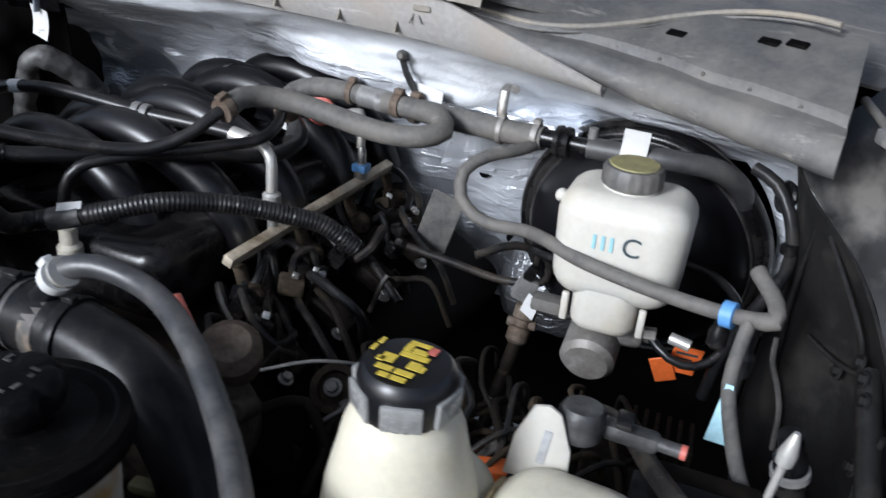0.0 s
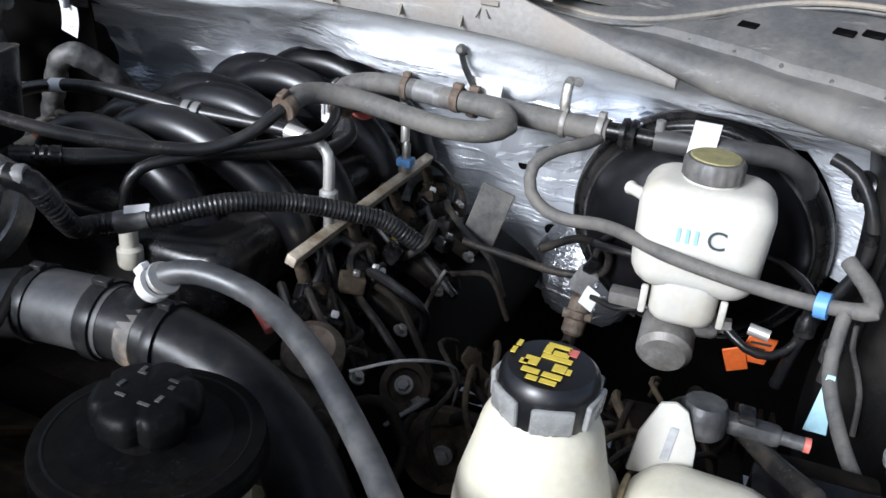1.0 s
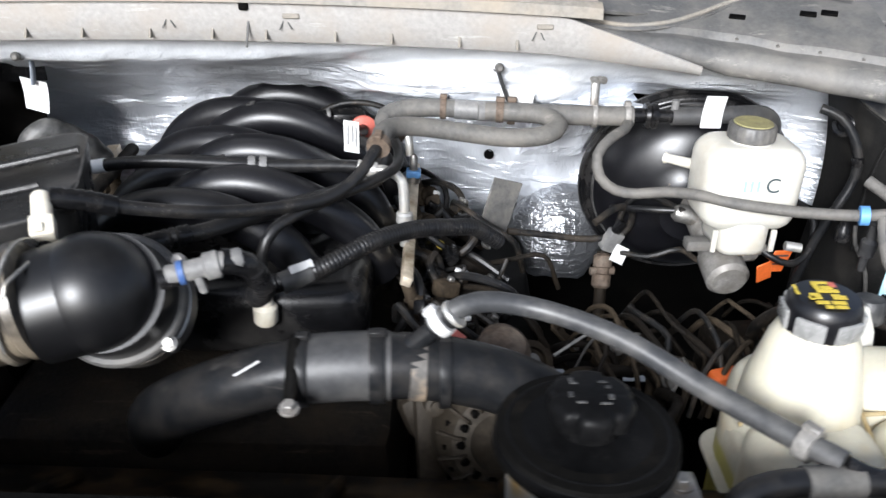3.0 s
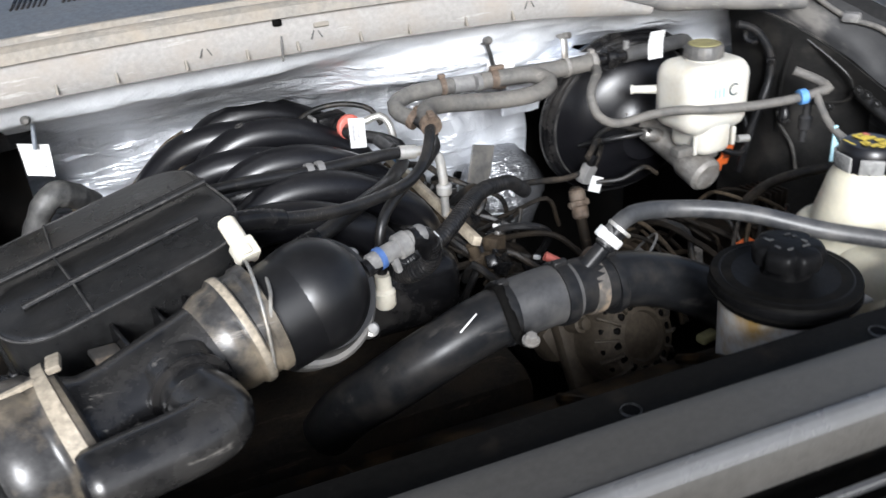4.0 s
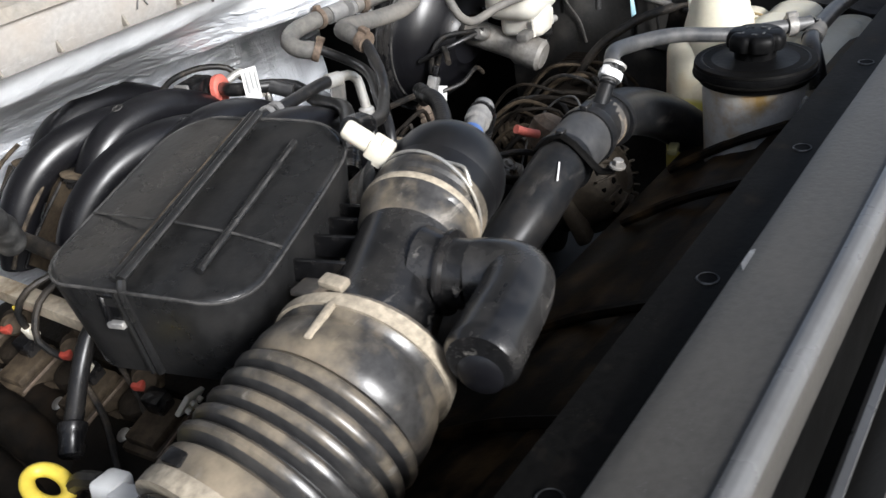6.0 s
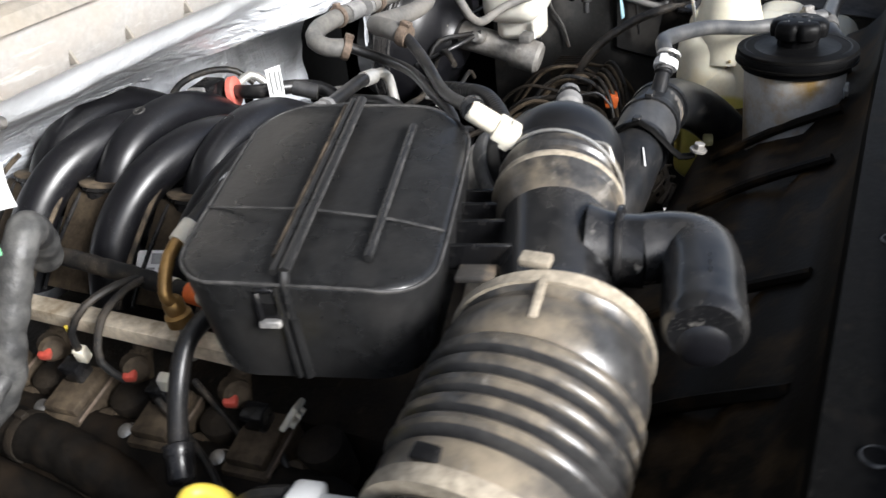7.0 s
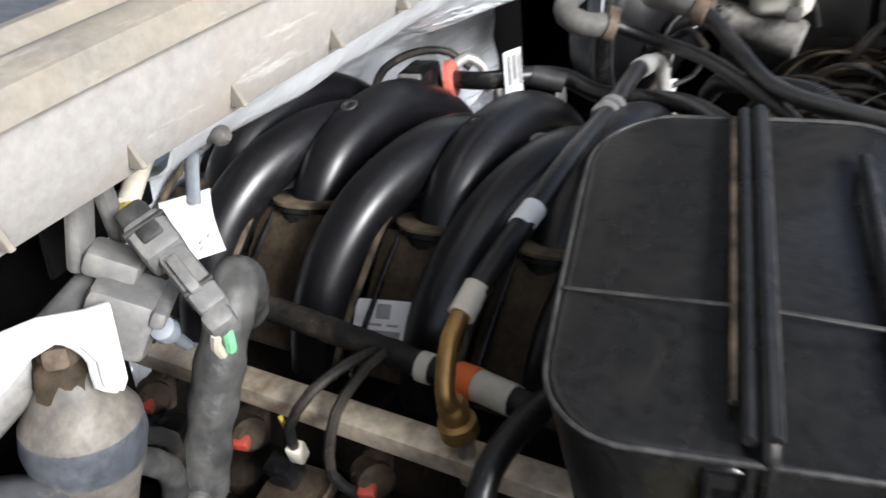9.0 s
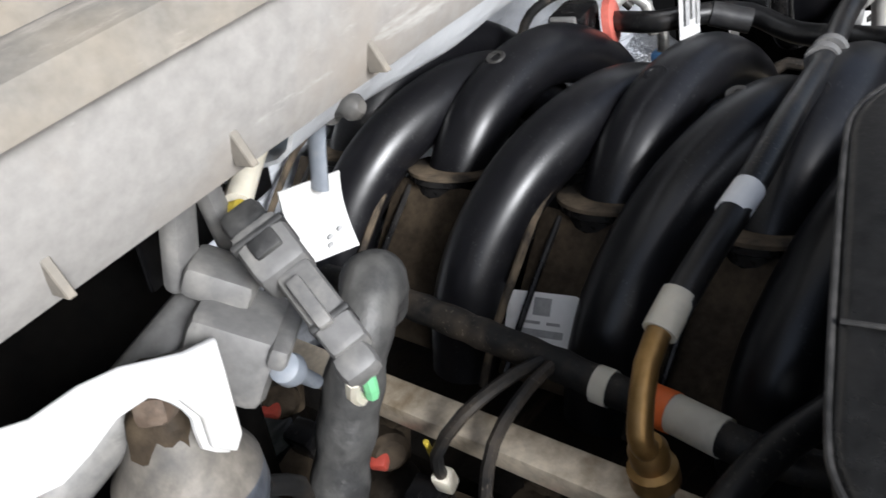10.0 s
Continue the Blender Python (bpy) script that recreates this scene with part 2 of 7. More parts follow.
    "silver_wrap": material("silver_wrap", (0.72, 0.74, 0.765), 0.34, metal=0.15, dirt=(0.60, 0.62, 0.65), dirt_at=(0.45, 0.75), dirt_scale=14, vary=0.06, grain=40, bump=0.8, bump_dist=0.004, coat=0.15),
    "engine_tan": material("engine_tan", (0.035, 0.026, 0.017), 0.75, dirt=(0.085, 0.064, 0.041), dirt_at=(0.45, 0.7), dirt_scale=35, vary=0.35, bump=0.6, spec=0.2, scuff=(0.03, 0.024, 0.018)),
    "crest_dust": material("crest_dust", (0.30, 0.26, 0.20), 0.5, dirt=(0.12, 0.105, 0.085), dirt_at=(0.45, 0.75), dirt_scale=12, vary=0.3, bump=0.4, spec=0.25),
    "grip_sheen": material("grip_sheen", (0.2, 0.2, 0.195), 0.28, dirt=(0.3, 0.3, 0.29), dirt_at=(0.4, 0.75), dirt_scale=26, vary=0.2, scuff=(0.27, 0.27, 0.265)),
    "olive": material("olive", (0.23, 0.21, 0.095), 0.6, dirt=(0.17, 0.15, 0.08), dirt_at=(0.45, 0.65), dirt_scale=70, vary=0.2),
    "dusty_dome": material("dusty_dome", (0.06, 0.066, 0.078), 0.36, dirt=(0.2, 0.195, 0.19), dirt_at=(0.4, 0.75), dirt_scale=12, vary=0.3, scuff=(0.22, 0.2, 0.17)),
    "dusty_top": material("dusty_top", (0.15, 0.135, 0.115), 0.6, dirt=(0.07, 0.068, 0.066), dirt_at=(0.45, 0.7), dirt_scale=25, vary=0.25, bump=0.2),
    "pin_grey": material("pin_grey", (0.2, 0.22, 0.25), 0.5, dirt=(0.25, 0.25, 0.25), dirt_at=(0.5, 0.7), dirt_scale=40, vary=0.1),
    "end_plastic": material("end_plastic", (0.075, 0.074, 0.072), 0.6, dirt=(0.15, 0.14, 0.125), dirt_at=(0.45, 0.72), dirt_scale=12, vary=0.2, bump=0.3, scuff=(0.2, 0.19, 0.17)),
    "dull_band": material("dull_band", (0.34, 0.335, 0.32), 0.4, metal=0.5, dirt=(0.24, 0.21, 0.165), dirt_at=(0.42, 0.7), dirt_scale=25, vary=0.2),
    "bonnet_lining": material("bonnet_lining", (0.055, 0.058, 0.063), 0.6, dirt=(0.045, 0.045, 0.044), dirt_scale=6, vary=0.2, bump=0.4),
    "dark_gutter": material("dark_gutter", (0.010, 0.010, 0.010), 0.5, dirt=(0.105, 0.098, 0.088), dirt_at=(0.52, 0.66), dirt_scale=9, vary=0.25, stretch=(1.0, 0.4, 1.0)),
    "elbow_plastic": material("elbow_plastic", (0.005, 0.005, 0.0055), 0.38, dirt=(0.02, 0.019, 0.018), dirt_at=(0.5, 0.85), vary=0.3, bump=0.05, rough_vary=0.06, specks=(0.008, 0.008, 0.008)),
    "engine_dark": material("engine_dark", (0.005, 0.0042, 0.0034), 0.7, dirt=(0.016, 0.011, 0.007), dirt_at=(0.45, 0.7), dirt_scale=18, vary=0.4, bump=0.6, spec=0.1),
    "cast_grey": material("cast_grey", (0.22, 0.21, 0.195), 0.5, metal=0.2, dirt=(0.13, 0.115, 0.095), dirt_at=(0.42, 0.7), dirt_scale=25, vary=0.25, bump=0.5),
    "cap_grey": material("cap_grey", (0.075, 0.073, 0.07), 0.5, dirt=(0.14, 0.13, 0.115), dirt_at=(0.45, 0.7), dirt_scale=35, vary=0.25),
    "dusty_pipe": material("dusty_pipe", (0.008, 0.008, 0.0085), 0.26, dirt=(0.05, 0.047, 0.043), dirt_at=(0.42, 0.75), dirt_scale=10, vary=0.3, bump=0.08, rough_vary=0.14, scuff=(0.16, 0.15, 0.135), specks=(0.04, 0.038, 0.035)),
    "stain_brown": material("stain_brown", (0.26, 0.19, 0.085), 0.6, dirt=(0.40, 0.33, 0.19), dirt_at=(0.4, 0.65), dirt_scale=40, vary=0.2),
    "dull_rim": material("dull_rim", (0.07, 0.07, 0.07), 0.4, metal=0.5, dirt=(0.02, 0.02, 0.02), dirt_at=(0.45, 0.6), dirt_scale=120, vary=0.2),
    "highlight_trim": material("highlight_trim", (0.11, 0.11, 0.11), 0.28, dirt=(0.08, 0.078, 0.075), dirt_at=(0.45, 0.8), dirt_scale=9, vary=0.06, bump=0.1, coat=0.15),
    "alt_cast": material("alt_cast", (0.055, 0.045, 0.033), 0.6, metal=0.15, dirt=(0.03, 0.023, 0.015), dirt_at=(0.42, 0.68), dirt_scale=24, vary=0.3, bump=0.7, spec=0.3),
    "worn_rubber": material("worn_rubber", (0.022, 0.022, 0.023), 0.38, dirt=(0.05, 0.048, 0.045), dirt_at=(0.42, 0.75), dirt_scale=20, vary=0.25),
    "stain_tan": material("stain_tan", (0.075, 0.068, 0.06), 0.6, dirt=(0.26, 0.20, 0.14), dirt_at=(0.48, 0.6), dirt_scale=22, vary=0.2),
    "wood": material("wood", (0.36, 0.26, 0.16), 0.7, dirt=(0.22, 0.15, 0.09), dirt_at=(0.4, 0.7), dirt_scale=6, vary=0.2, stretch=(0.2, 3.0, 3.0), grain=30),
    "concrete": material("concrete", (0.30, 0.29, 0.27), 0.85, dirt=(0.20, 0.19, 0.17), dirt_at=(0.4, 0.7), dirt_scale=0.8, grain=60, vary=0.1, bump=0.3),
    # darker copy of the foil, with the shade low on the firewall in its colour
    "shaded_foil": foil_material("shaded_foil", (0.40, 0.41, 0.43), 0.30, 16.0, 1.0, 0.8),
    "foil": foil_material("foil", (0.84, 0.87, 0.92), 0.30, 11.0, 0.9, 0.32),
}


def tank_material():
    """Milky plastic with the coolant inside showing as a yellower lower half."""
    m = material("tank_plastic", (0.57, 0.535, 0.425), 0.4, dirt=(0.44, 0.35, 0.20), dirt_at=(0.52, 0.80), dirt_scale=13, vary=0.05, bump=0.05, sss=0.25)
    nt = m.node_tree
    p = nt.nodes["Principled BSDF"]
    old = p.inputs["Base Color"].links[0].from_socket
    g = nt.nodes.new("ShaderNodeNewGeometry")
    s = nt.nodes.new("ShaderNodeSeparateXYZ")
    nt.links.new(g.outputs["Position"], s.inputs["Vector"])
    r = nt.nodes.new("ShaderNodeMapRange")
    r.inputs["From Min"].default_value, r.inputs["From Max"].default_value = 1.012, 1.004
    nt.links.new(s.outputs["Z"], r.inputs["Value"])
    nt.links.new(mix_node(nt, r.outputs["Result"], old, (0.45, 0.40, 0.10)), p.inputs["Base Color"])
    return m


M["tank"] = tank_material()


# ---- building kit ----
ORIGIN = {}


def V(*a):
    return Vector(a)


def thing(name, bm, mat, label="", category="", group="", kind="", parent=None, smooth=40):
    """Links a bmesh given in world metres as one mesh, with its origin at its base; under parent it is a part."""
    if bm is None:
        raise ValueError(name)
    vs = [v.co for v in bm.verts]
    lo = Vector([min(v[i] for v in vs) for i in range(3)])
    hi = Vector([max(v[i] for v in vs) for i in range(3)])
    c = Vector(((lo.x + hi.x) / 2, (lo.y + hi.y) / 2, lo.z))
    bmesh.ops.translate(bm, verts=bm.verts, vec=-c)
    bmesh.ops.recalc_face_normals(bm, faces=bm.faces)
    if smooth:
        lim = radians(smooth)
        for f in bm.faces:
            f.smooth = True
        for e in bm.edges:
            if len(e.link_faces) == 2 and e.link_faces[0].normal.angle(e.link_faces[1].normal, 0) > lim:
                e.smooth = False
    me = bpy.data.meshes.new(name)
    bm.to_mesh(me)
    bm.free()
    me.materials.append(M[mat] if isinstance(mat, str) else mat)
    ob = new(name, me)
    ORIGIN[ob] = c
    if parent:
        ob.parent = parent
        ob.location = c - ORIGIN[parent]
    else:
        ob.location = c
    return tagged(ob, label, category, group, kind)


def part(name, bm, mat, parent, label="", smooth=40):
    return thing(name, bm, mat, label, parent=parent, smooth=smooth)


def holder(name, at, label, category, group="", kind=""):
    ob = new(name)
    ob.location = at
    ob.empty_display_size = 0.02
    ORIGIN[ob] = Vector(at)
    return tagged(ob, label, category, group, kind)


def join(*bms):
    out = bmesh.new()
    for b in bms:
        me = bpy.data.meshes.new("tmp")
        b.to_mesh(me)
        out.from_mesh(me)
        bpy.data.meshes.remove(me)
        b.free()
    return out


def spline(pts, step=0.012):
    """Points at even steps along a smooth curve through pts."""
    P = [Vector(p) for p in pts]
    if len(P) == 2:
        n = max(2, int((P[1] - P[0]).length / step))
        return [P[0].lerp(P[1], i / n) for i in range(n + 1)]
    Q = [2 * P[0] - P[1]] + P + [2 * P[-1] - P[-2]]
    out = []
    for i in range(1, len(Q) - 2):
        a, b, c, d = Q[i - 1:i + 3]
        n = max(2, int((c - b).length / step))
        ta, tc = (b - a).length ** 0.5 + 1e-6, (c - b).length ** 0.5 + 1e-6
        td = (d - c).length ** 0.5 + 1e-6
        t0, t1, t2, t3 = 0, ta, ta + tc, ta + tc + td
        for k in range(n):
            t = t1 + (t2 - t1) * k / n
            A1 = a * ((t1 - t) / (t1 - t0)) + b * ((t - t0) / (t1 - t0))
            A2 = b * ((t2 - t) / (t2 - t1)) + c * ((t - t1) / (t2 - t1))
            A3 = c * ((t3 - t) / (t3 - t2)) + d * ((t - t2) / (t3 - t2))
            B1 = A1 * ((t2 - t) / (t2 - t0)) + A2 * ((t - t0) / (t2 - t0))
            B2 = A2 * ((t3 - t) / (t3 - t1)) + A3 * ((t - t1) / (t3 - t1))
            out.append(B1 * ((t2 - t) / (t2 - t1)) + B2 * ((t - t1) / (t2 - t1)))
    out.append(P[-1])
    return out


def tube(pts, r, seg=14, step=0.012, radius=None, flat=1.0, caps=True):
    """A pipe of radius r swept along a smooth curve through pts; radius(s, total) scales it along its length."""
    path = spline(pts, step)
    bm = bmesh.new()
    total = sum((b - a).length for a, b in zip(path, path[1:]))
    s, rings, prev = 0.0, [], None
    up = None
    for i, p in enumerate(path):
        d = (path[min(i + 1, len(path) - 1)] - path[max(i - 1, 0)]).normalized()
        if up is None:
            up = Vector((0, 0, 1)) if abs(d.z) < 0.9 else Vector((1, 0, 0))
        up = (up - d * up.dot(d)).normalized()
        side = d.cross(up)
        if prev is not None:
            s += (p - prev).length
        prev = p
        k = r * (radius(s, total) if radius else 1.0)
        rings.append([bm.verts.new(p + side * (math.cos(a) * k) + up * (math.sin(a) * k * flat))
                      for a in [2 * math.pi * j / seg for j in range(seg)]])
    for a, b in zip(rings, rings[1:]):
        for j in range(seg):
            bm.faces.new((a[j], a[(j + 1) % seg], b[(j + 1) % seg], b[j]))
    if caps:
        bm.faces.new(rings[0])
        bm.faces.new(rings[-1])
    return bm


def ripple(pitch, depth):
    return lambda s, total: 1.0 + depth * math.sin(2 * math.pi * s / pitch)


def frame_of(axis, at, spin=0.0):
    z = Vector(axis).normalized()
    m = z.to_track_quat("Z", "Y").to_matrix().to_4x4()
    return Matrix.Translation(at) @ m @ Matrix.Rotation(radians(spin), 4, "Z")


def lathe(profile, at=(0, 0, 0), axis=(0, 0, 1), seg=28, squash=(1, 1), wave=None):
    """Turns (radius, height) pairs about axis through at; wave(angle, k) scales the radius for ribs and grips."""
    bm = bmesh.new()
    m = frame_of(axis, at)
    rings = []
    for k, (r, h) in enumerate(profile):
        if r < 1e-6:
            rings.append([bm.verts.new(m @ Vector((0, 0, h)))])
        else:
            rings.append([bm.verts.new(m @ Vector((math.cos(a) * r * squash[0] * (wave(a, k) if wave else 1),
                                                   math.sin(a) * r * squash[1] * (wave(a, k) if wave else 1), h)))
                          for a in [2 * math.pi * j / seg for j in range(seg)]])
    for a, b in zip(rings, rings[1:]):
        for j in range(seg):
            q = (j + 1) % seg
            if len(a) == 1 and len(b) == 1:
                continue
            if len(a) == 1:
                bm.faces.new((a[0], b[j], b[q]))
            elif len(b) == 1:
                bm.faces.new((a[j], a[q], b[0]))
            else:
                bm.faces.new((a[j], a[q], b[q], b[j]))
    for ring, keep in ((rings[0], True), (rings[-1], True)):
        if len(ring) > 2:
            bm.faces.new(ring)
    return bm


def rbox(size, m, bevel=0.004, taper=(1, 1), segs=2):
    """A box of that size centred at the pose m, its top scaled by taper, its edges rounded."""
    bm = bmesh.new()
    bmesh.ops.create_cube(bm, size=1.0)
    for v in bm.verts:
        t = (v.co.z + 0.5)
        v.co.x *= size[0] * (1 + (taper[0] - 1) * t)
        v.co.y *= size[1] * (1 + (taper[1] - 1) * t)
        v.co.z *= size[2]
    if bevel:
        bmesh.ops.bevel(bm, geom=list(bm.edges), offset=bevel, segments=segs, profile=0.5, affect="EDGES")
    bmesh.ops.transform(bm, matrix=m, verts=bm.verts)
    return bm


def prism(outline, depth, m, bevel=0.0, segs=2):
    """A flat outline of (x, y) pairs drawn out by depth along z, at the pose m."""
    bm = bmesh.new()
    low = [bm.verts.new((x, y, 0)) for x, y in outline]
    f = bm.faces.new(low)
    ext = bmesh.ops.extrude_face_region(bm, geom=[f])
    bmesh.ops.translate(bm, verts=[v for v in ext["geom"] if isinstance(v, bmesh.types.BMVert)], vec=(0, 0, depth))
    bmesh.ops.recalc_face_normals(bm, faces=bm.faces)
    if bevel:
        edges = [e for e in bm.edges if len(e.link_faces) == 2 and e.calc_face_angle(0) > 0.5]
        bmesh.ops.bevel(bm, geom=edges, offset=bevel, segments=segs, profile=0.5, affect="EDGES")
    bmesh.ops.transform(bm, matrix=m, verts=bm.verts)
    return bm


def rounded(w, h, r, n=4):
    """The outline of a rounded rectangle about the origin."""
    out = []
    for cx, cy, a0 in ((w / 2 - r, h / 2 - r, 0), (-w / 2 + r, h / 2 - r, 90), (-w / 2 + r, -h / 2 + r, 180), (w / 2 - r, -h / 2 + r, 270)):
        for k in range(n + 1):
            a = radians(a0 + 90 * k / n)
            out.append((cx + r * math.cos(a), cy + r * math.sin(a)))
    return out


def sheet(fn, nu, nv, thick):
    """A panel: fn(u, v) gives its points for u, v from 0 to 1; it is thick metres thick."""
    bm = bmesh.new()
    g = [[bm.verts.new(fn(i / nu, j / nv)) for j in range(nv + 1)] for i in range(nu + 1)]
    for i in range(nu):
        for j in range(nv):
            bm.faces.new((g[i][j], g[i + 1][j], g[i + 1][j + 1], g[i][j + 1]))
    bmesh.ops.recalc_face_normals(bm, faces=bm.faces)
    bmesh.ops.solidify(bm, geom=list(bm.faces), thickness=thick)
    return bm


def along(profile, t):
    """The point at share t of the length of a line through (y, z) pairs."""
    d = [0.0]
    for (a, b), (c, e) in zip(profile, profile[1:]):
        d.append(d[-1] + math.hypot(c - a, e - b))
    s = t * d[-1]
    for k in range(len(profile) - 1):
        if s <= d[k + 1] + 1e-9:
            q = (s - d[k]) / (d[k + 1] - d[k])
            return (profile[k][0] + (profile[k + 1][0] - profile[k][0]) * q, profile[k][1] + (profile[k + 1][1] - profile[k][1]) * q)
    return profile[-1]


def clamp_ring(at, axis, r, width=0.009, mat="steel", parent=None, name="clamp", label="", screw=True, seg=20):
    """A band clamp round a hose, with its screw housing."""
    m = frame_of(axis, at)
    ring = lathe([(r * 0.97, -width / 2), (r + 0.0015, -width / 2), (r + 0.0022, 0), (r + 0.0015, width / 2), (r * 0.97, width / 2)], at, axis, seg)
    if screw:
        ring = join(ring, rbox((0.009, 0.006, width * 1.2), m @ pose(0, r + 0.003, 0), 0.001, segs=1))
    return part(name, ring, mat, parent, label)


def bolt(at, axis, r=0.006, h=0.006, mat="steel", parent=None, name="bolt", label=""):
    """A hexagon head on a round washer."""
    b = join(lathe([(r * 1.5, 0), (r * 1.5, h * 0.25), (r * 1.4, h * 0.3)], at, axis, 14),
             lathe([(r, h * 0.2), (r, h * 0.9), (r * 0.85, h)], at, axis, 6))
    if parent:
        return part(name, b, mat, parent, label, smooth=30)
    return b


def letters(text, size, m, mat, parent, name="lettering"):
    """Raised printed characters in the built-in font, in the xy plane of the pose m."""
    cu = bpy.data.curves.new(name, "FONT")
    cu.body, cu.size, cu.extrude, cu.align_x, cu.align_y = text, size, 0.0002, "CENTER", "CENTER"
    tmp = new("tmp", cu)
    me = bpy.data.meshes.new_from_object(tmp.evaluated_get(bpy.context.evaluated_depsgraph_get()))
    bm = bmesh.new()
    bm.from_mesh(me)
    bpy.data.objects.remove(tmp)
    bpy.data.curves.remove(cu)
    bmesh.ops.transform(bm, matrix=m, verts=bm.verts)
    return part(name, bm, mat, parent, smooth=0)


def bars(rects, m, mat, parent, name="print", lift=0.0004):
    """Printed bars (x, y, w, h) lying on the xy plane of the pose m."""
    bs = [rbox((w, h, lift), m @ pose(x, y, lift / 2), 0) for x, y, w, h in rects]
    return part(name, join(*bs), mat, parent, smooth=0)


# ---- setting: yard, truck body round the bay ----
def drop(x):
    """The cowl falls away to both sides."""
    return -0.06 * (x + 0.72) ** 2


def swept(profile, x0, x1, nx, nv, thick, wobble=None):
    """A panel along x with the (y, z) profile, following the cowl's fall."""
    def at(u, v):
        x = x0 + (x1 - x0) * u
        y, z = along(profile, v)
        p = Vector((x, y, z + drop(x)))
        return p + wobble(x, v) if wobble else p
    return sheet(at, nx, nv, thick)


def build_setting():
    g = rbox((600, 600, 0.4), pose(0, 0, -0.2), 0)
    thing("ground", g, "concrete", "worn grey concrete yard", "ground", kind="structure", smooth=0)
    b = rbox((0.2, 26, 3.2), pose(15.2, 6, 1.6), 0.02)
    thing("wall_yard", b, "white", "pale rendered yard wall behind the pallets", "wall", kind="structure")
    # lower bay: floor, front, sides; the deep shade is put into their near-black colour
    thing("floor_bay", rbox((1.9, 1.1, 0.02), pose(-0.75, 0.62, 0.52), 0.002), "shade_black", "grimy undertray below the engine, bay shade in its near-black colour", "undertray", kind="structure")
    thing("wall_bay_back", rbox((1.9, 0.02, 0.75), pose(-0.75, 1.29, 0.85), 0.002), "shade_black", "lower firewall, bay shade in its near-black colour", "firewall", kind="structure")
    thing("wall_bay_left", rbox((0.02, 1.2, 0.62), pose(-1.62, 0.6, 0.82), 0.002), "shade_black", "inner wing of the bay, shade in its near-black colour", "inner wing", kind="structure")


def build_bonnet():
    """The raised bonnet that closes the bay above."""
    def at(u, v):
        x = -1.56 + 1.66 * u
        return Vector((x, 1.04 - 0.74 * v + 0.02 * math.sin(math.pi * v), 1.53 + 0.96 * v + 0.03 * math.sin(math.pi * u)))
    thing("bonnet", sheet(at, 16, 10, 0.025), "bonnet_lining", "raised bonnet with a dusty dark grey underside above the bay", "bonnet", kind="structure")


def build_sides():
    thing("wall_bay_right", rbox((0.02, 0.42, 0.74), pose(0.075, 1.04, 0.86), 0.002), "shade_black", "end wall of the bay behind the booster, shade in its near-black colour", "bay wall", kind="structure")
    # a near-black sheet stands in for the shade of the recess
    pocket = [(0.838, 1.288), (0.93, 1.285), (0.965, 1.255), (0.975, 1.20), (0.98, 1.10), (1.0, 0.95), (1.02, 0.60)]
    thing("hinge_pocket", swept(pocket, -1.62, -1.095, 30, 14, -0.003), "shade_black", "near-black sheet for the shaded recess under the cowl by the bonnet hinge", "recess", kind="structure")


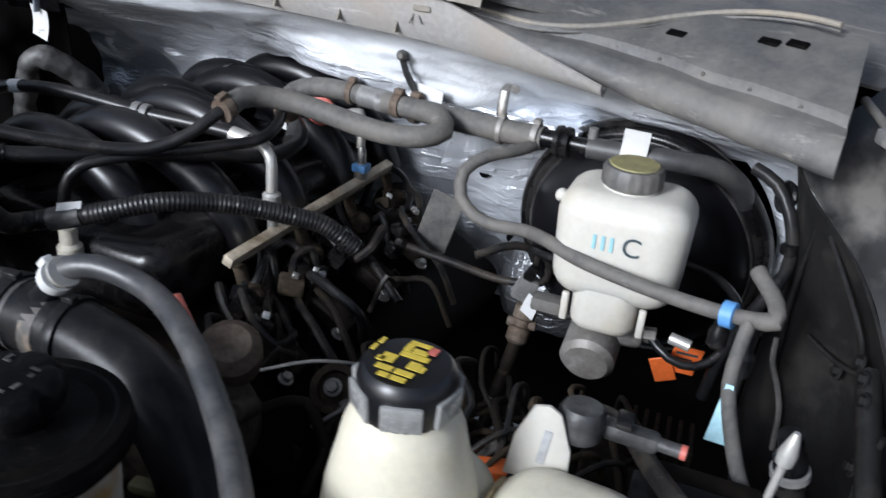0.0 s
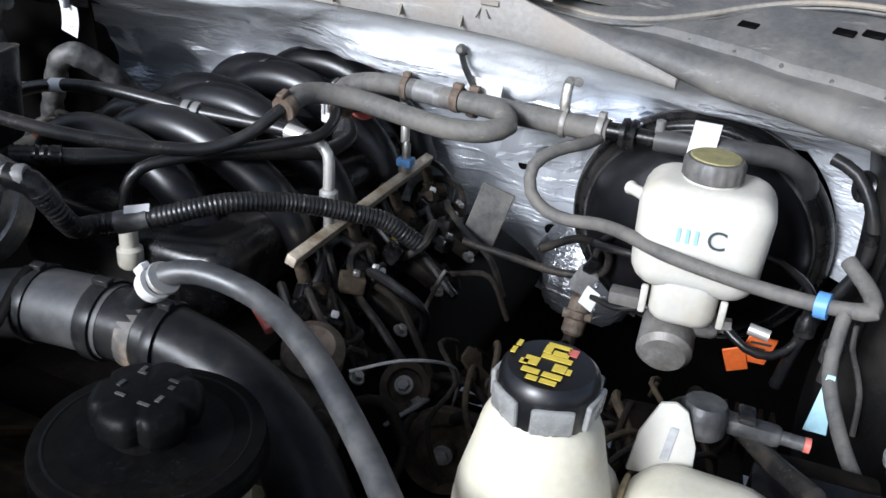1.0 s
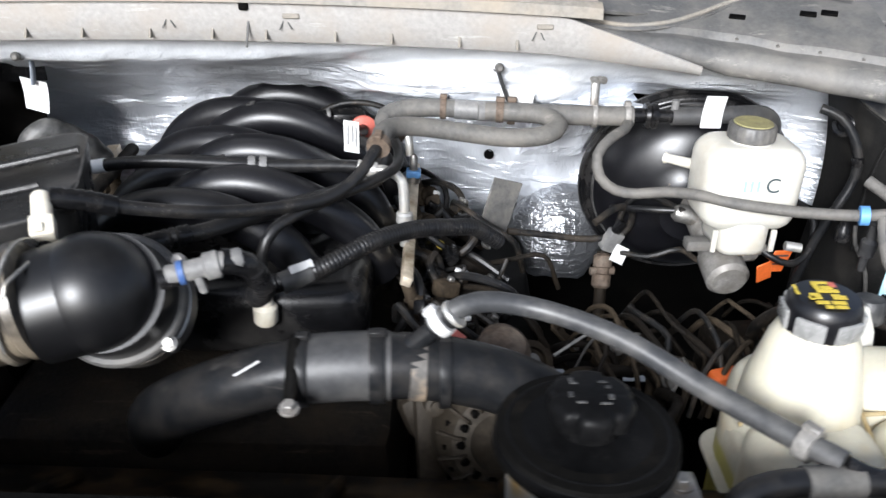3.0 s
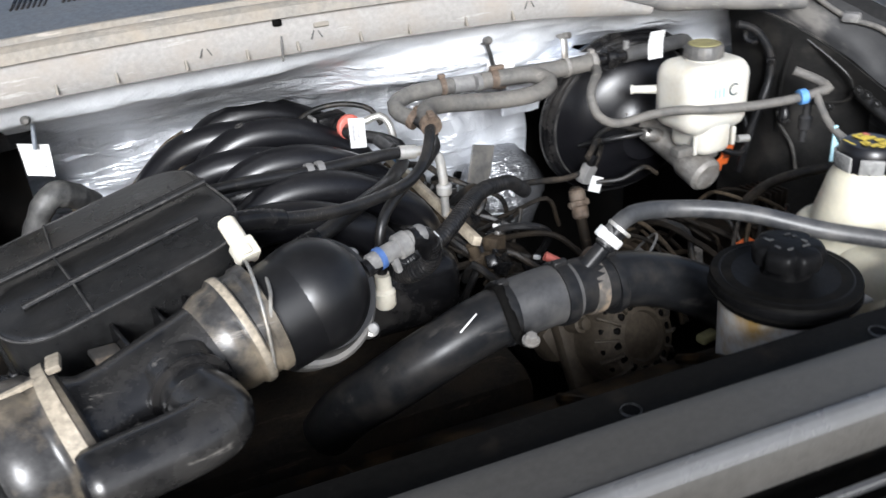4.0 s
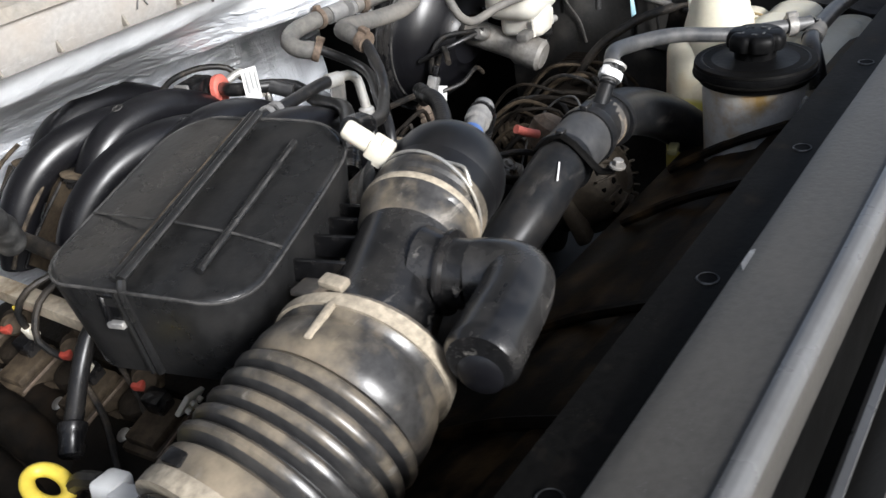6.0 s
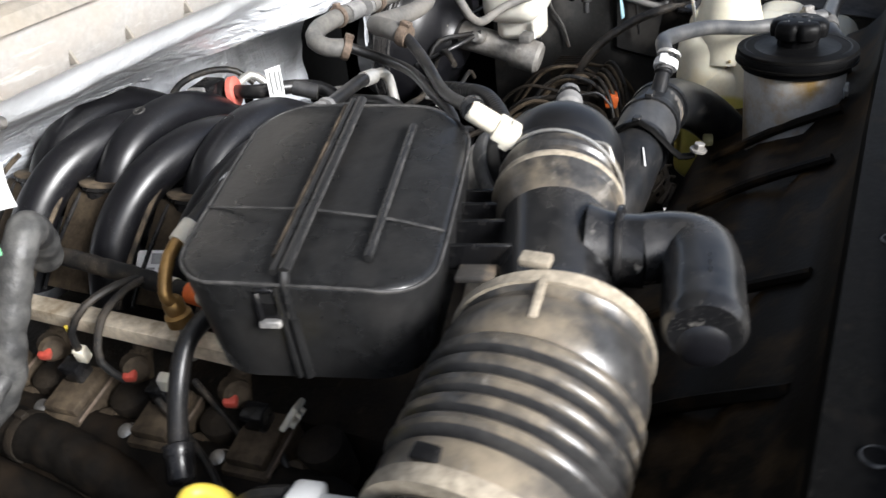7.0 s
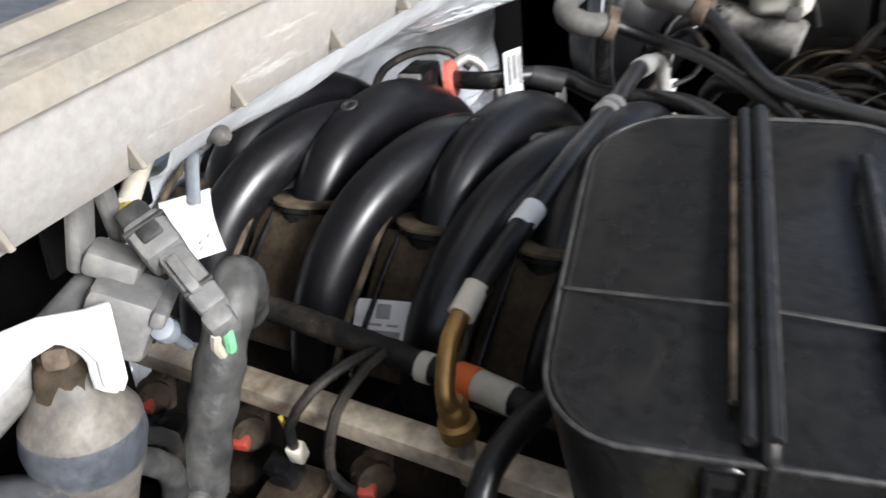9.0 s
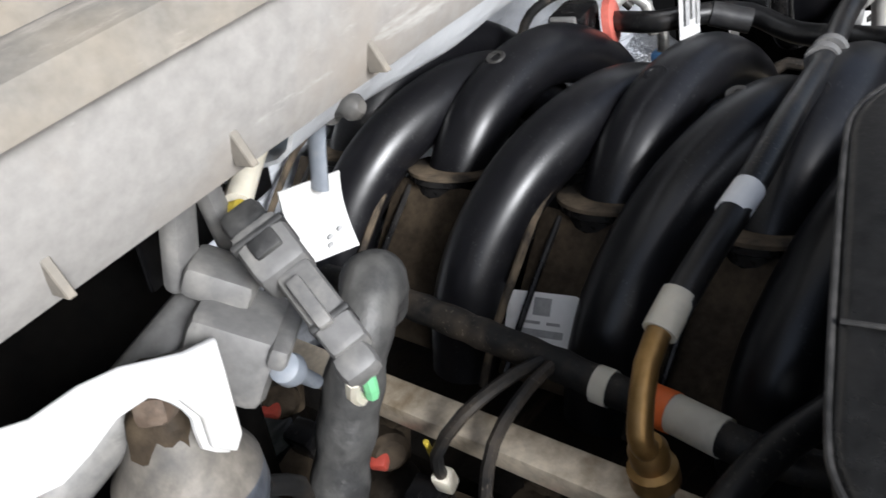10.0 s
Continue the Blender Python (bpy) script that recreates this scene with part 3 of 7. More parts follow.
def build_cowl():
    def back(x, v):
        t = min(1, max(0, (x + 0.34) / 0.2))
        return Vector((0, 0.075 * t * t * (3 - 2 * t), -0.014 * t))
    grille = [(0.835, 1.338), (0.86, 1.352), (0.95, 1.368), (1.12, 1.40), (1.35, 1.46)]
    c = thing("cowl_grille", swept(grille, -1.65, 0.14, 60, 8, -0.004, back), "grille_plastic",
              "dark grey plastic windscreen cowl panel with slotted vents", "cowl panel", kind="structure")
    c.data.materials.append(M["end_plastic"])
    for f in c.data.polygons:
        f.material_index = 1 if f.center.x + ORIGIN[c].x > -0.42 else 0
    for k in range(10):
        x = -1.42 + 0.062 * k
        for j in range(7):
            y0 = 0.965 + drop(x) * 0
            m = pose(x + 0.0065 * j, y0, 1.3755 + drop(x), 11, 0, -12)
            part("slot", rbox((0.0035, 0.052, 0.005), m, 0.0012, segs=1), "black_plastic", c)
    seal = [(0.800, 1.337), (0.803, 1.347), (0.814, 1.352), (0.826, 1.349), (0.832, 1.340), (0.845, 1.342), (0.848, 1.352), (0.856, 1.352)]
    thing("cowl_seal", swept(seal, -1.62, -0.33, 80, 14, -0.004, back), "cowl_seal", "dusty rubber bonnet seal along the cowl edge", "seal", kind="structure")
    flange = [(0.803, 1.338), (0.806, 1.315), (0.812, 1.296), (0.818, 1.286), (0.834, 1.283)]
    f = thing("cowl_panel", swept(flange, -1.62, -0.20, 60, 8, -0.003, lambda x, v: Vector((0, 0, -0.050 * (1 - v) * min(1, max(0, (x + 0.38) / 0.18))))), "cowl_plastic",
              "dusty light grey plastic cowl edge with stiffening ribs", "cowl panel", kind="structure")
    rng = random.Random(4)
    x = -1.45
    while x < -0.40:
        z = 1.3 + drop(x)
        # ribs take the darker seal colour to paint their shaded side
        part("rib", prism([(0, 0), (0.009, 0.001), (0.001, 0.016)], 0.003, pose(x, 0.8125, z - 0.008, 90, 0, -90), 0.0004, 1), "cowl_seal", f)
        if rng.random() < 0.6 and x > -1.02:
            part("slot", rbox((0.020, 0.003, 0.006), pose(x + 0.03, 0.8042, z + 0.022, -6), 0.001, segs=1), "cowl_seal", f)
        if rng.random() < 0.45 and x > -0.98:
            part("notch", join(rbox((0.0014, 0.002, 0.012), pose(x + 0.018, 0.8060, z + 0.010, -8, 25), 0.0005, segs=1), rbox((0.0014, 0.002, 0.010), pose(x + 0.028, 0.8060, z + 0.010, -8, -28), 0.0005, segs=1)), "end_plastic", f)
        x += rng.uniform(0.06, 0.085)
    END = [(0.030, -0.006), (0.004, -0.004), (0.0, 0.002), (0.001, 0.012), (0.010, 0.022), (0.030, 0.026), (0.033, 0.030), (0.034, 0.038), (0.060, 0.050), (0.105, 0.066), (0.125, 0.072), (0.160, 0.080)]

    def end_at(u, v):
        x = -0.38 + 0.40 * u
        q = min(1, max(0, (-0.17 - x) / 0.21))
        dy, dz = along(END, v)
        k = 1 - 0.62 * q
        w = 0.003 * noise.noise(Vector((x * 20, v * 4, 2)))
        return Vector((x, 0.813 + 0.010 * q - 0.42 * max(0, x + 0.18) + dy * k, 1.270 - 0.05 * (x + 0.2) + 0.026 * q + dz * k + w))
    ep = thing("cowl_end_panel", sheet(end_at, 30, 40, -0.003), "end_plastic", "dusty dark grey plastic end of the cowl over the brake booster", "cowl panel", kind="structure")
    SEAL = [(-0.372, 0.837, 1.322), (-0.327, 0.838, 1.317), (-0.291, 0.840, 1.313), (-0.241, 0.847, 1.316), (-0.191, 0.873, 1.324), (-0.152, 0.895, 1.333), (-0.106, 0.906, 1.342), (-0.065, 0.898, 1.348), (-0.032, 0.887, 1.350), (-0.006, 0.872, 1.350)]
    part("bead", tube(SEAL, 0.0030, 8), "cowl_seal", ep, "dusty rubber sealing bead")
    part("groove", tube([(x, y - 0.007, z - 0.0042) for x, y, z in SEAL], 0.0016, 6), "cap_grey", ep)
    for x, y, z in ((-0.149, 0.8625, 1.3215), (-0.063, 0.857, 1.3287), (-0.038, 0.854, 1.3311)):
        part("slot", rbox((0.020, 0.010, 0.003), pose(x, y, z, 24, 0, -22), 0.001, segs=1), "shade_black", ep)
    for k in range(5):
        x = -0.20 + 0.045 * k
        part("ridge", tube([(x, 0.842 - 0.42 * max(0, x + 0.18), 1.303 - 0.05 * (x + 0.2)), (x + 0.006, 0.872 - 0.42 * max(0, x + 0.18), 1.318 - 0.05 * (x + 0.2))], 0.0022, 6), "end_plastic", ep)
    part("notch", rbox((0.012, 0.012, 0.016), pose(-0.755, 0.806, 1.335, -10), 0.003), "shade_black", f)
    part("seam", rbox((0.0025, 0.003, 0.050), pose(-0.752, 0.8065, 1.308, -12, 6), 0.0006, segs=1), "end_plastic", f)
    part("seam", rbox((0.003, 0.30, 0.003), pose(-0.740, 1.01, 1.383, 11), 0.0006, segs=1), "shade_black", c)
    # white painted dash top and the foil blanket below
    band = [(0.850, 1.305), (0.852, 1.280), (0.866, 1.258), (0.876, 1.235), (0.882, 1.220), (0.886, 1.208), (0.892, 1.200)]
    roof = [(0.850, 1.305), (0.852, 1.285), (0.860, 1.265), (0.872, 1.247), (0.900, 1.236), (0.960, 1.213), (1.030, 1.180), (1.090, 1.153)]
    blanket = [(0.894, 1.206), (0.95, 1.194), (1.04, 1.186), (1.105, 1.164), (1.132, 1.125), (1.136, 1.07), (1.138, 0.98), (1.165, 0.90), (1.18, 0.80)]
    over = [(0.850, 1.305), (0.852, 1.286), (0.862, 1.268), (0.876, 1.252), (0.892, 1.239), (0.920, 1.227), (0.955, 1.205)]
    fall = [(1.055, 1.180), (1.100, 1.150), (1.128, 1.130), (1.150, 1.108), (1.165, 1.085), (1.175, 1.06), (1.178, 0.98), (1.182, 0.90), (1.19, 0.80)]

    def ease(x, x0, x1):
        k = min(1, max(0, (x - x0) / (x1 - x0)))
        return k * k * (3 - 2 * k)

    def wrap(mid, end, x0, x1, nx, nv, thick, wobble):
        """A foil sheet whose profile goes over from mid to end towards the hinge."""
        def at(u, v):
            x = x0 + (x1 - x0) * u
            k, k2 = ease(x, -0.54, -0.82), ease(x, -0.38, -0.27) if mid is band else 0
            y, z = (p * (1 - k - k2) + q * k + o * k2 for p, q, o in zip(along(mid, v), along(end, v), along(over, v)))
            return Vector((x, y, z + drop(x))) + wobble(x, v)
        return sheet(at, nx, nv, thick)

    def dents(x, v):
        q = Vector((x * 7, v * 3, 3))
        return Vector((0, 0.009 * noise.noise(q) + 0.005 * noise.noise(q * 3.1) * v, 0.004 * noise.noise(q * 2.3)))
    dp = thing("dash_panel", wrap(band, roof, -1.10, 0.022, 220, 30, -0.002, dents), "silver_wrap", "white silver wrapped dash panel above the firewall blanket", "dash panel", kind="structure")

    dp.data.materials.append(M["foil"])
    for f in dp.data.polygons:
        c0 = f.center + ORIGIN[dp]
        edge = np.interp(c0.x, (-1.08, -0.95, -0.82, -0.70, -0.60, -0.50, -0.42, -0.34, -0.26, -0.12, 0.0), (1.225, 1.240, 1.250, 1.246, 1.232, 1.220, 1.208, 1.19, 1.220, 1.232, 1.255))
        if c0.z < edge + 0.004 * noise.noise(c0 * 14):
            f.material_index = 1

    def crumple(x, v):
        q = Vector((x * 9, v * 6, 1.7))
        f = min(1, v / 0.20)
        return Vector((0, -0.020 * f * noise.noise(q) - 0.011 * f * noise.noise(q * 2.7), 0.010 * f * noise.noise(q * 1.6) - 0.005 * (1 - f)))

    thing("firewall_blanket", wrap(blanket, fall, -1.25, -0.24, 120, 60, -0.004, crumple), "foil", "crumpled silver foil insulation blanket on the firewall", "heat shield", kind="structure")

    for q, r in (((-0.434, 1.128, 1.025), 0.011), ((-0.385, 1.14, 0.925), 0.010), ((-0.335, 1.15, 0.885), 0.009), ((-0.335, 1.142, 0.94), 0.026)):
        gm = thing("grommet_hole", lathe([(r * 0.6, -0.02), (r * 0.6, 0.004), (r * 0.75, 0.006), (r * 0.75, 0.002)], q, (0, -1, 0.25), 20), "shade_black", "dark round hole in the firewall blanket", "hole", kind="structure")

    def surround(u, v):
        a = radians(-8 + 176 * u)
        cx, cz = -0.162, 1.064
        r1 = 0.25
        if math.sin(a) > 0.3:
            r1 = min(r1, (1.238 + drop(cx + 0.2 * math.cos(a)) - cz) / math.sin(a) + 0.004)
        r = 0.154 + (max(r1, 0.155) - 0.154) * v
        q = Vector((math.cos(a) * r * 14, math.sin(a) * r * 14, 2.0))
        return Vector((cx + r * math.cos(a), 0.955 - 0.05 * v + 0.010 * noise.noise(q) + 0.005 * noise.noise(q * 2.5), cz + r * math.sin(a)))
    thing("booster_surround", sheet(surround, 90, 14, 0.003), "foil", "silver foil blanket round the brake booster", "heat shield", kind="structure")


def build_front():
    def rail(profile, x0, x1, nx, thick):
        def at(u, v):
            x = x0 + (x1 - x0) * u
            y, z = along(profile, v)
            return Vector((x, y + (x + 0.66) * -(0.018 if x < -0.66 else 0.03), z))
        return sheet(at, nx, 16, thick)
    core = [(0.196, 1.06), (0.202, 1.135), (0.198, 1.145), (0.150, 1.147), (0.146, 1.156), (0.098, 1.160), (0.090, 1.161), (0.081, 1.158), (0.077, 1.14), (0.077, 1.02)]
    c = thing("core_support", rail(core, -1.62, 0.35, 60, 0.003), "black_paint", "black painted radiator support crossmember with bolt holes", "crossmember", kind="structure")
    top = [(0.1505, 1.1505), (0.1465, 1.1585), (0.100, 1.1625), (0.090, 1.1645), (0.083, 1.1640), (0.0775, 1.1605), (0.0750, 1.153), (0.0745, 1.13)]
    part("cover_strip", rail(top, -1.62, 0.35, 40, -0.002), "grey_panel", c, "satin dark grey strip")
    for x, y in ((-0.66, 0.168), (-0.901, 0.173), (-1.14, 0.177), (-0.42, 0.161)):
        part("hole_rim", lathe([(0.0072, 0.0), (0.0072, 0.0010), (0.0080, 0.0010), (0.0086, 0.0)], (x, y, 1.1462), (0, 0, 1), 24), "dull_rim", c, "worn rim of a bolt hole")
        part("hole", lathe([(0.0072, 0), (0.0072, 0.0006), (0, 0.0006)], (x, y, 1.1462), (0, 0, 1), 20), "shade_black", c)
    # a paler strip paints the sky's highlight on the rounded ridge
    ridge = [(0.0885, 1.1660), (0.0855, 1.1672), (0.0815, 1.1668), (0.0780, 1.1642), (0.0760, 1.1600)]
    part("ridge", rail(ridge, -1.62, 0.35, 40, -0.002), "highlight_trim", c, "rounded front ridge, its sky highlight put into a pale colour")
    part("chip", prism([(0, 0), (0.010, 0.004), (0.030, 0.003), (0.034, 0.0), (0.014, -0.002)], 0.0006, pose(-0.905, 0.1475, 1.1597, 8, 0, 2), 0, 1), "alu", c, "bare metal chip in the paint")
    slam = [(0.046, 1.02), (0.046, 1.128), (0.043, 1.137), (0.030, 1.138), (0.022, 1.139), (0.016, 1.143), (0.008, 1.140), (-0.01, 1.125), (-0.06, 1.10), (-0.10, 1.04), (-0.11, 0.6)]
    thing("grille_top", rail(slam, -1.62, 0.35, 50, 0.003), "grey_panel", "dark grey plastic panel ahead of the radiator support", "front panel", kind="structure")
    lip = thing("grille_lip", rail([(0.0475, 1.125), (0.0472, 1.134), (0.044, 1.1395), (0.039, 1.1405)], -1.62, 0.35, 40, 0.002), "highlight_trim", "pale lip ahead of the radiator support", "trim", kind="structure")
    shroud = [(0.20, 1.125), (0.215, 1.085), (0.265, 1.06), (0.27, 1.045), (0.32, 1.03), (0.325, 1.012), (0.37, 0.995), (0.40, 0.985), (0.43, 0.93), (0.435, 0.80)]
    s = thing("fan_shroud", rail(shroud, -1.45, -0.10, 40, 0.003), "shroud", "dark brown dusty plastic radiator fan shroud with ridges", "fan shroud")
    for x in (-1.2, -1.02, -0.86, -0.62, -0.47):
        part("ridge", tube([(x, 0.225, 1.085), (x + 0.01, 0.30, 1.045), (x + 0.015, 0.37, 1.0)], 0.006, 8), "shroud", s)


def line_at(pts, t):
    """The point at share t along a smooth curve through pts."""
    q = spline(pts, 0.01)
    k = min(len(q) - 2, int(t * (len(q) - 1)))
    f = t * (len(q) - 1) - k
    return q[k].lerp(q[k + 1], f)


GUTTER = [(-0.015, 0.86, 1.25), (0.0, 0.765, 1.236), (0.06, 0.70, 1.19), (0.10, 0.62, 1.135), (0.125, 0.50, 1.09), (0.14, 0.40, 1.06), (0.16, 0.10, 1.0)]
EDGE = [(0.05, 0.90, 1.30), (0.075, 0.785, 1.272), (0.15, 0.60, 1.195), (0.185, 0.43, 1.125), (0.21, 0.10, 1.06)]


def build_wing():
    """The truck's inner wing with its gutter and edge."""
    def inner(u, v):
        p = line_at(GUTTER, u)
        bulge = 0.012 * (1 if 0.30 < u < 0.44 and 0.10 < v < 0.32 else 0)
        return Vector((p.x + 0.05 * v - bulge + 0.012 * math.sin(v * 9), p.y, p.z + (0.6 - p.z) * v))
    w = thing("inner_wing", sheet(inner, 80, 60, 0.003), "wing_paint", "black painted inner wing with pressed panels and bolts", "inner wing", kind="structure")
    for y, z in ((0.74, 1.16), (0.735, 1.14), (0.66, 1.135), (0.645, 1.13), (0.63, 1.12), (0.60, 1.08), (0.70, 1.10)):
        bolt((0.085 - 0.25 * max(0, y - 0.62), y, z), (-1, -0.2, 0.2), 0.005, 0.006, "wing_paint", w)

    part("panel_edge", tube([(0.030, 0.728, 1.205), (0.056, 0.690, 1.172), (0.070, 0.672, 1.150), (0.078, 0.676, 1.118), (0.060, 0.705, 1.106), (0.036, 0.733, 1.108)], 0.0022, 8), "wing_paint", w)
    part("panel_edge", tube([(0.020, 0.742, 1.215), (0.016, 0.752, 1.165), (0.015, 0.757, 1.11), (0.018, 0.757, 1.05)], 0.0024, 8), "wing_paint", w)
    part("panel_edge", tube([(0.098, 0.600, 1.112), (0.092, 0.606, 1.06), (0.098, 0.602, 1.0)], 0.0026, 8), "wing_paint", w)
    part("rib", tube([(0.082, 0.66, 1.128), (0.092, 0.60, 1.095), (0.10, 0.54, 1.070)], 0.010, 10), "wing_paint", w)
    gr = thing("grommet", lathe([(0.007, -0.003), (0.014, -0.002), (0.0155, 0.002), (0.013, 0.004), (0.008, 0.003), (0.007, 0.0)], (-0.012, 0.80, 1.205), (-0.8, -0.55, 0.2), 26), "black_plastic", "black rubber grommet in the bay wall", "grommet")
    vw = thing("thin_wire", tube([(0.012, 0.752, 1.088), (0.014, 0.745, 1.066), (0.022, 0.738, 1.05), (0.030, 0.73, 1.03), (0.034, 0.72, 0.99)], 0.0028, 8), "grey_hose", "thin dusty wire hanging on the inner wing", "wiring")
    vl = thing("inline_valve", lathe([(0.005, -0.03), (0.005, -0.012), (0.009, -0.010), (0.010, 0.008), (0.006, 0.012), (0.006, 0.03), (0.008, 0.032), (0.008, 0.045)], (-0.010, 0.672, 1.098), (0.05, 0.0, 1), 16), "worn_rubber", "small black in-line valve under the blue clip", "valve")

    def gut(u, v):
        a, b = line_at(GUTTER, u), line_at(EDGE, u)
        p = a.lerp(b, v)
        return p + V(0, 0, -0.012 * math.sin(v * math.pi) + 0.004 * noise.noise(p * 30))
    thing("wing_gutter", sheet(gut, 50, 12, -0.003), "dark_gutter", "dusty painted gutter along the top of the wing", "wing gutter", kind="structure")

    def lip(u, v):
        p = line_at(EDGE, u)
        prof = [(-0.004, 0.0), (0.004, 0.012), (0.02, 0.014), (0.05, 0.0), (0.09, -0.1), (0.10, -0.6)]
        x, z = along(prof, v)
        return p + V(x, 0, z)
    thing("wing", sheet(lip, 50, 24, 0.003), "wing_paint", "black painted wing edge of the truck", "wing", kind="structure")
    cab = thing("wiring_harness", tube([(0.030, 0.86, 1.290), (0.055, 0.795, 1.279), (0.070, 0.752, 1.254), (0.088, 0.712, 1.232), (0.112, 0.668, 1.220), (0.130, 0.620, 1.184), (0.145, 0.52, 1.135), (0.16, 0.40, 1.10), (0.18, 0.25, 1.07)], 0.0042), "grey_hose",
                "dusty taped wiring loom along the wing gutter", "wiring")
    for p in ((0.056, 0.790, 1.278), (0.090, 0.708, 1.234)):
        part("clip", rbox((0.024, 0.018, 0.014), pose(*p, 0, 0, -60), 0.003), "grey_plug", cab)
    hl = thing("vent_hose", tube([(-0.045, 0.80, 1.226), (-0.022, 0.79, 1.218), (0.000, 0.775, 1.185), (0.004, 0.77, 1.145), (-0.012, 0.765, 1.105), (-0.030, 0.765, 1.055), (-0.040, 0.77, 0.99)], 0.0062, 12), "hose_rubber", "thin black vent hose behind the brake fluid reservoir", "hose")
    part("clip", rbox((0.014, 0.012, 0.012), pose(0.002, 0.770, 1.168, 10, 0, -40), 0.003), "black_plastic", hl)
    st = thing("wing_stud", lathe([(0.003, 0), (0.003, 0.028), (0.006, 0.031), (0.0065, 0.040), (0.004, 0.050), (0.002, 0.056)], (0.03, 0.50, 1.105), (0.1, 0, 1), 12), "zinc", "pale plastic tipped stud beside the coolant tank", "stud")


# ---- brakes ----
def build_brakes():
    ax = Vector((0.018, -0.24, -0.071)).normalized()
    c0 = Vector((-0.168, 0.955, 1.096))

    def bp(d):
        return c0 + ax * d
    bc, bx = Vector((-0.160, 0.935, 1.064)), Vector((-0.07, -0.975, -0.14)).normalized()
    shell = lathe([(0.05, -0.06), (0.122, -0.055), (0.131, -0.02), (0.132, 0.0), (0.138, 0.002), (0.139, 0.010), (0.133, 0.013), (0.127, 0.022), (0.119, 0.040), (0.100, 0.056), (0.072, 0.068), (0.053, 0.074), (0.044, 0.086), (0.0, 0.086)], bc, bx, 56)
    b = thing("brake_booster", shell, "gloss_plastic", "round gloss black brake booster on the firewall", "brake booster")
    part("rim", lathe([(0.138, -0.012), (0.148, -0.010), (0.1515, -0.004), (0.1515, 0.003), (0.148, 0.008), (0.144, 0.006), (0.142, 0.010), (0.138, 0.012)], bc, bx, 64), "black_plastic", b)
    part("rim_edge", lathe([(0.1500, -0.0045), (0.1524, -0.004), (0.1524, -0.002), (0.1500, -0.0015)], bc, bx, 64), "worn_highlight", b)
    part("rim_edge", lathe([(0.1325, 0.0135), (0.1343, 0.014), (0.1333, 0.016), (0.1315, 0.016)], bc, bx, 64), "worn_highlight", b)
    # master cylinder
    m = thing("brake_master_cylinder", lathe([(0.030, 0.08), (0.034, 0.085), (0.034, 0.10), (0.025, 0.105), (0.0235, 0.13), (0.0225, 0.196), (0.0235, 0.200), (0.0275, 0.207), (0.0275, 0.248), (0.022, 0.254), (0.0, 0.254)], c0, ax, 28), "cast_grey",
              "cast aluminium brake master cylinder under the reservoir", "brake master cylinder")
    e = bp(0.220)
    part("port", join(lathe([(0.015, 0), (0.015, 0.03), (0.012, 0.035)], e + V(0.01, 0.008, 0.012), (1, 0.1, 0.1), 16), lathe([(0.008, 0.03), (0.008, 0.048)], e + V(0.01, 0.008, 0.012), (1, 0.1, 0.1), 6)), "cast_grey", m)
    part("flange", rbox((0.085, 0.05, 0.008), frame_of(ax, bp(0.088)), 0.003), "alu", m)
    part("side_port", lathe([(0.012, 0), (0.012, 0.028), (0.008, 0.034)], bp(0.15) + V(-0.015, 0, 0.012), (-1, -0.1, 0.3), 14), "alu", m)
    part("brake_pipe", tube([e + V(0.05, 0.012, 0.016), e + V(0.075, 0.0, 0.004), e + V(0.10, 0.005, 0.0), e + V(0.12, 0.02, 0.015), e + V(0.125, 0.05, 0.05), e + V(0.09, 0.09, 0.06), e + V(0.04, 0.11, 0.055)], 0.0045, 10), "black_hose", m)
    part("brake_pipe", tube([bp(0.15) + V(-0.045, 0, 0.022), bp(0.15) + V(-0.065, 0.005, 0.02), bp(0.13) + V(-0.10, 0.01, 0.005), bp(0.12) + V(-0.11, 0.05, -0.02)], 0.0045, 10), "black_hose", m)
    tag = thing("orange_tag", join(rbox((0.030, 0.002, 0.036), pose(-0.065, 0.775, 1.022, 12, 8, 20), 0.0008, segs=1), rbox((0.022, 0.002, 0.036), pose(-0.083, 0.77, 1.008, 18, -20, 12), 0.0008, segs=1)),
                "orange", "bright orange plastic warning tag on the brake pipe", "tag")
    bars([(0, 0.010, 0.022, 0.003), (-0.002, 0.003, 0.018, 0.002), (0, -0.004, 0.022, 0.002)], pose(-0.065, 0.7735, 1.022, 12, 8, 20) @ pose(0, 0, 0, 90), "ink", tag)
    # reservoir: a rounded upper tank, a narrower foot
    t = pose(-0.142, 0.752, 0, 0, 0, 4)
    up = prism(rounded(0.124, 0.100, 0.030, 6), 0.105, t @ pose(0, 0, 1.095), 0.023, 5)
    for v in up.verts:
        k = (v.co.z - 1.095) / 0.105
        loc = t.inverted() @ v.co
        loc.x *= 0.95 + 0.07 * k - 0.10 * max(0, k - 0.7)
        loc.y *= 1.0 - 0.10 * max(0, k - 0.5)
        v.co = t @ loc
    foot = prism(rounded(0.064, 0.080, 0.020, 5), 0.070, t @ pose(-0.003, -0.008, 1.062), 0.012, 3)
    r = thing("brake_fluid_reservoir", join(up, foot), "white_hdpe", "milky white plastic brake fluid reservoir, lightly stained", "fluid reservoir")
    part("neck", lathe([(0.034, 0), (0.029, 0.010), (0.026, 0.02), (0.025, 0.03)], (-0.144, 0.752, 1.182), (0, 0, 1), 28), "white_hdpe", r)
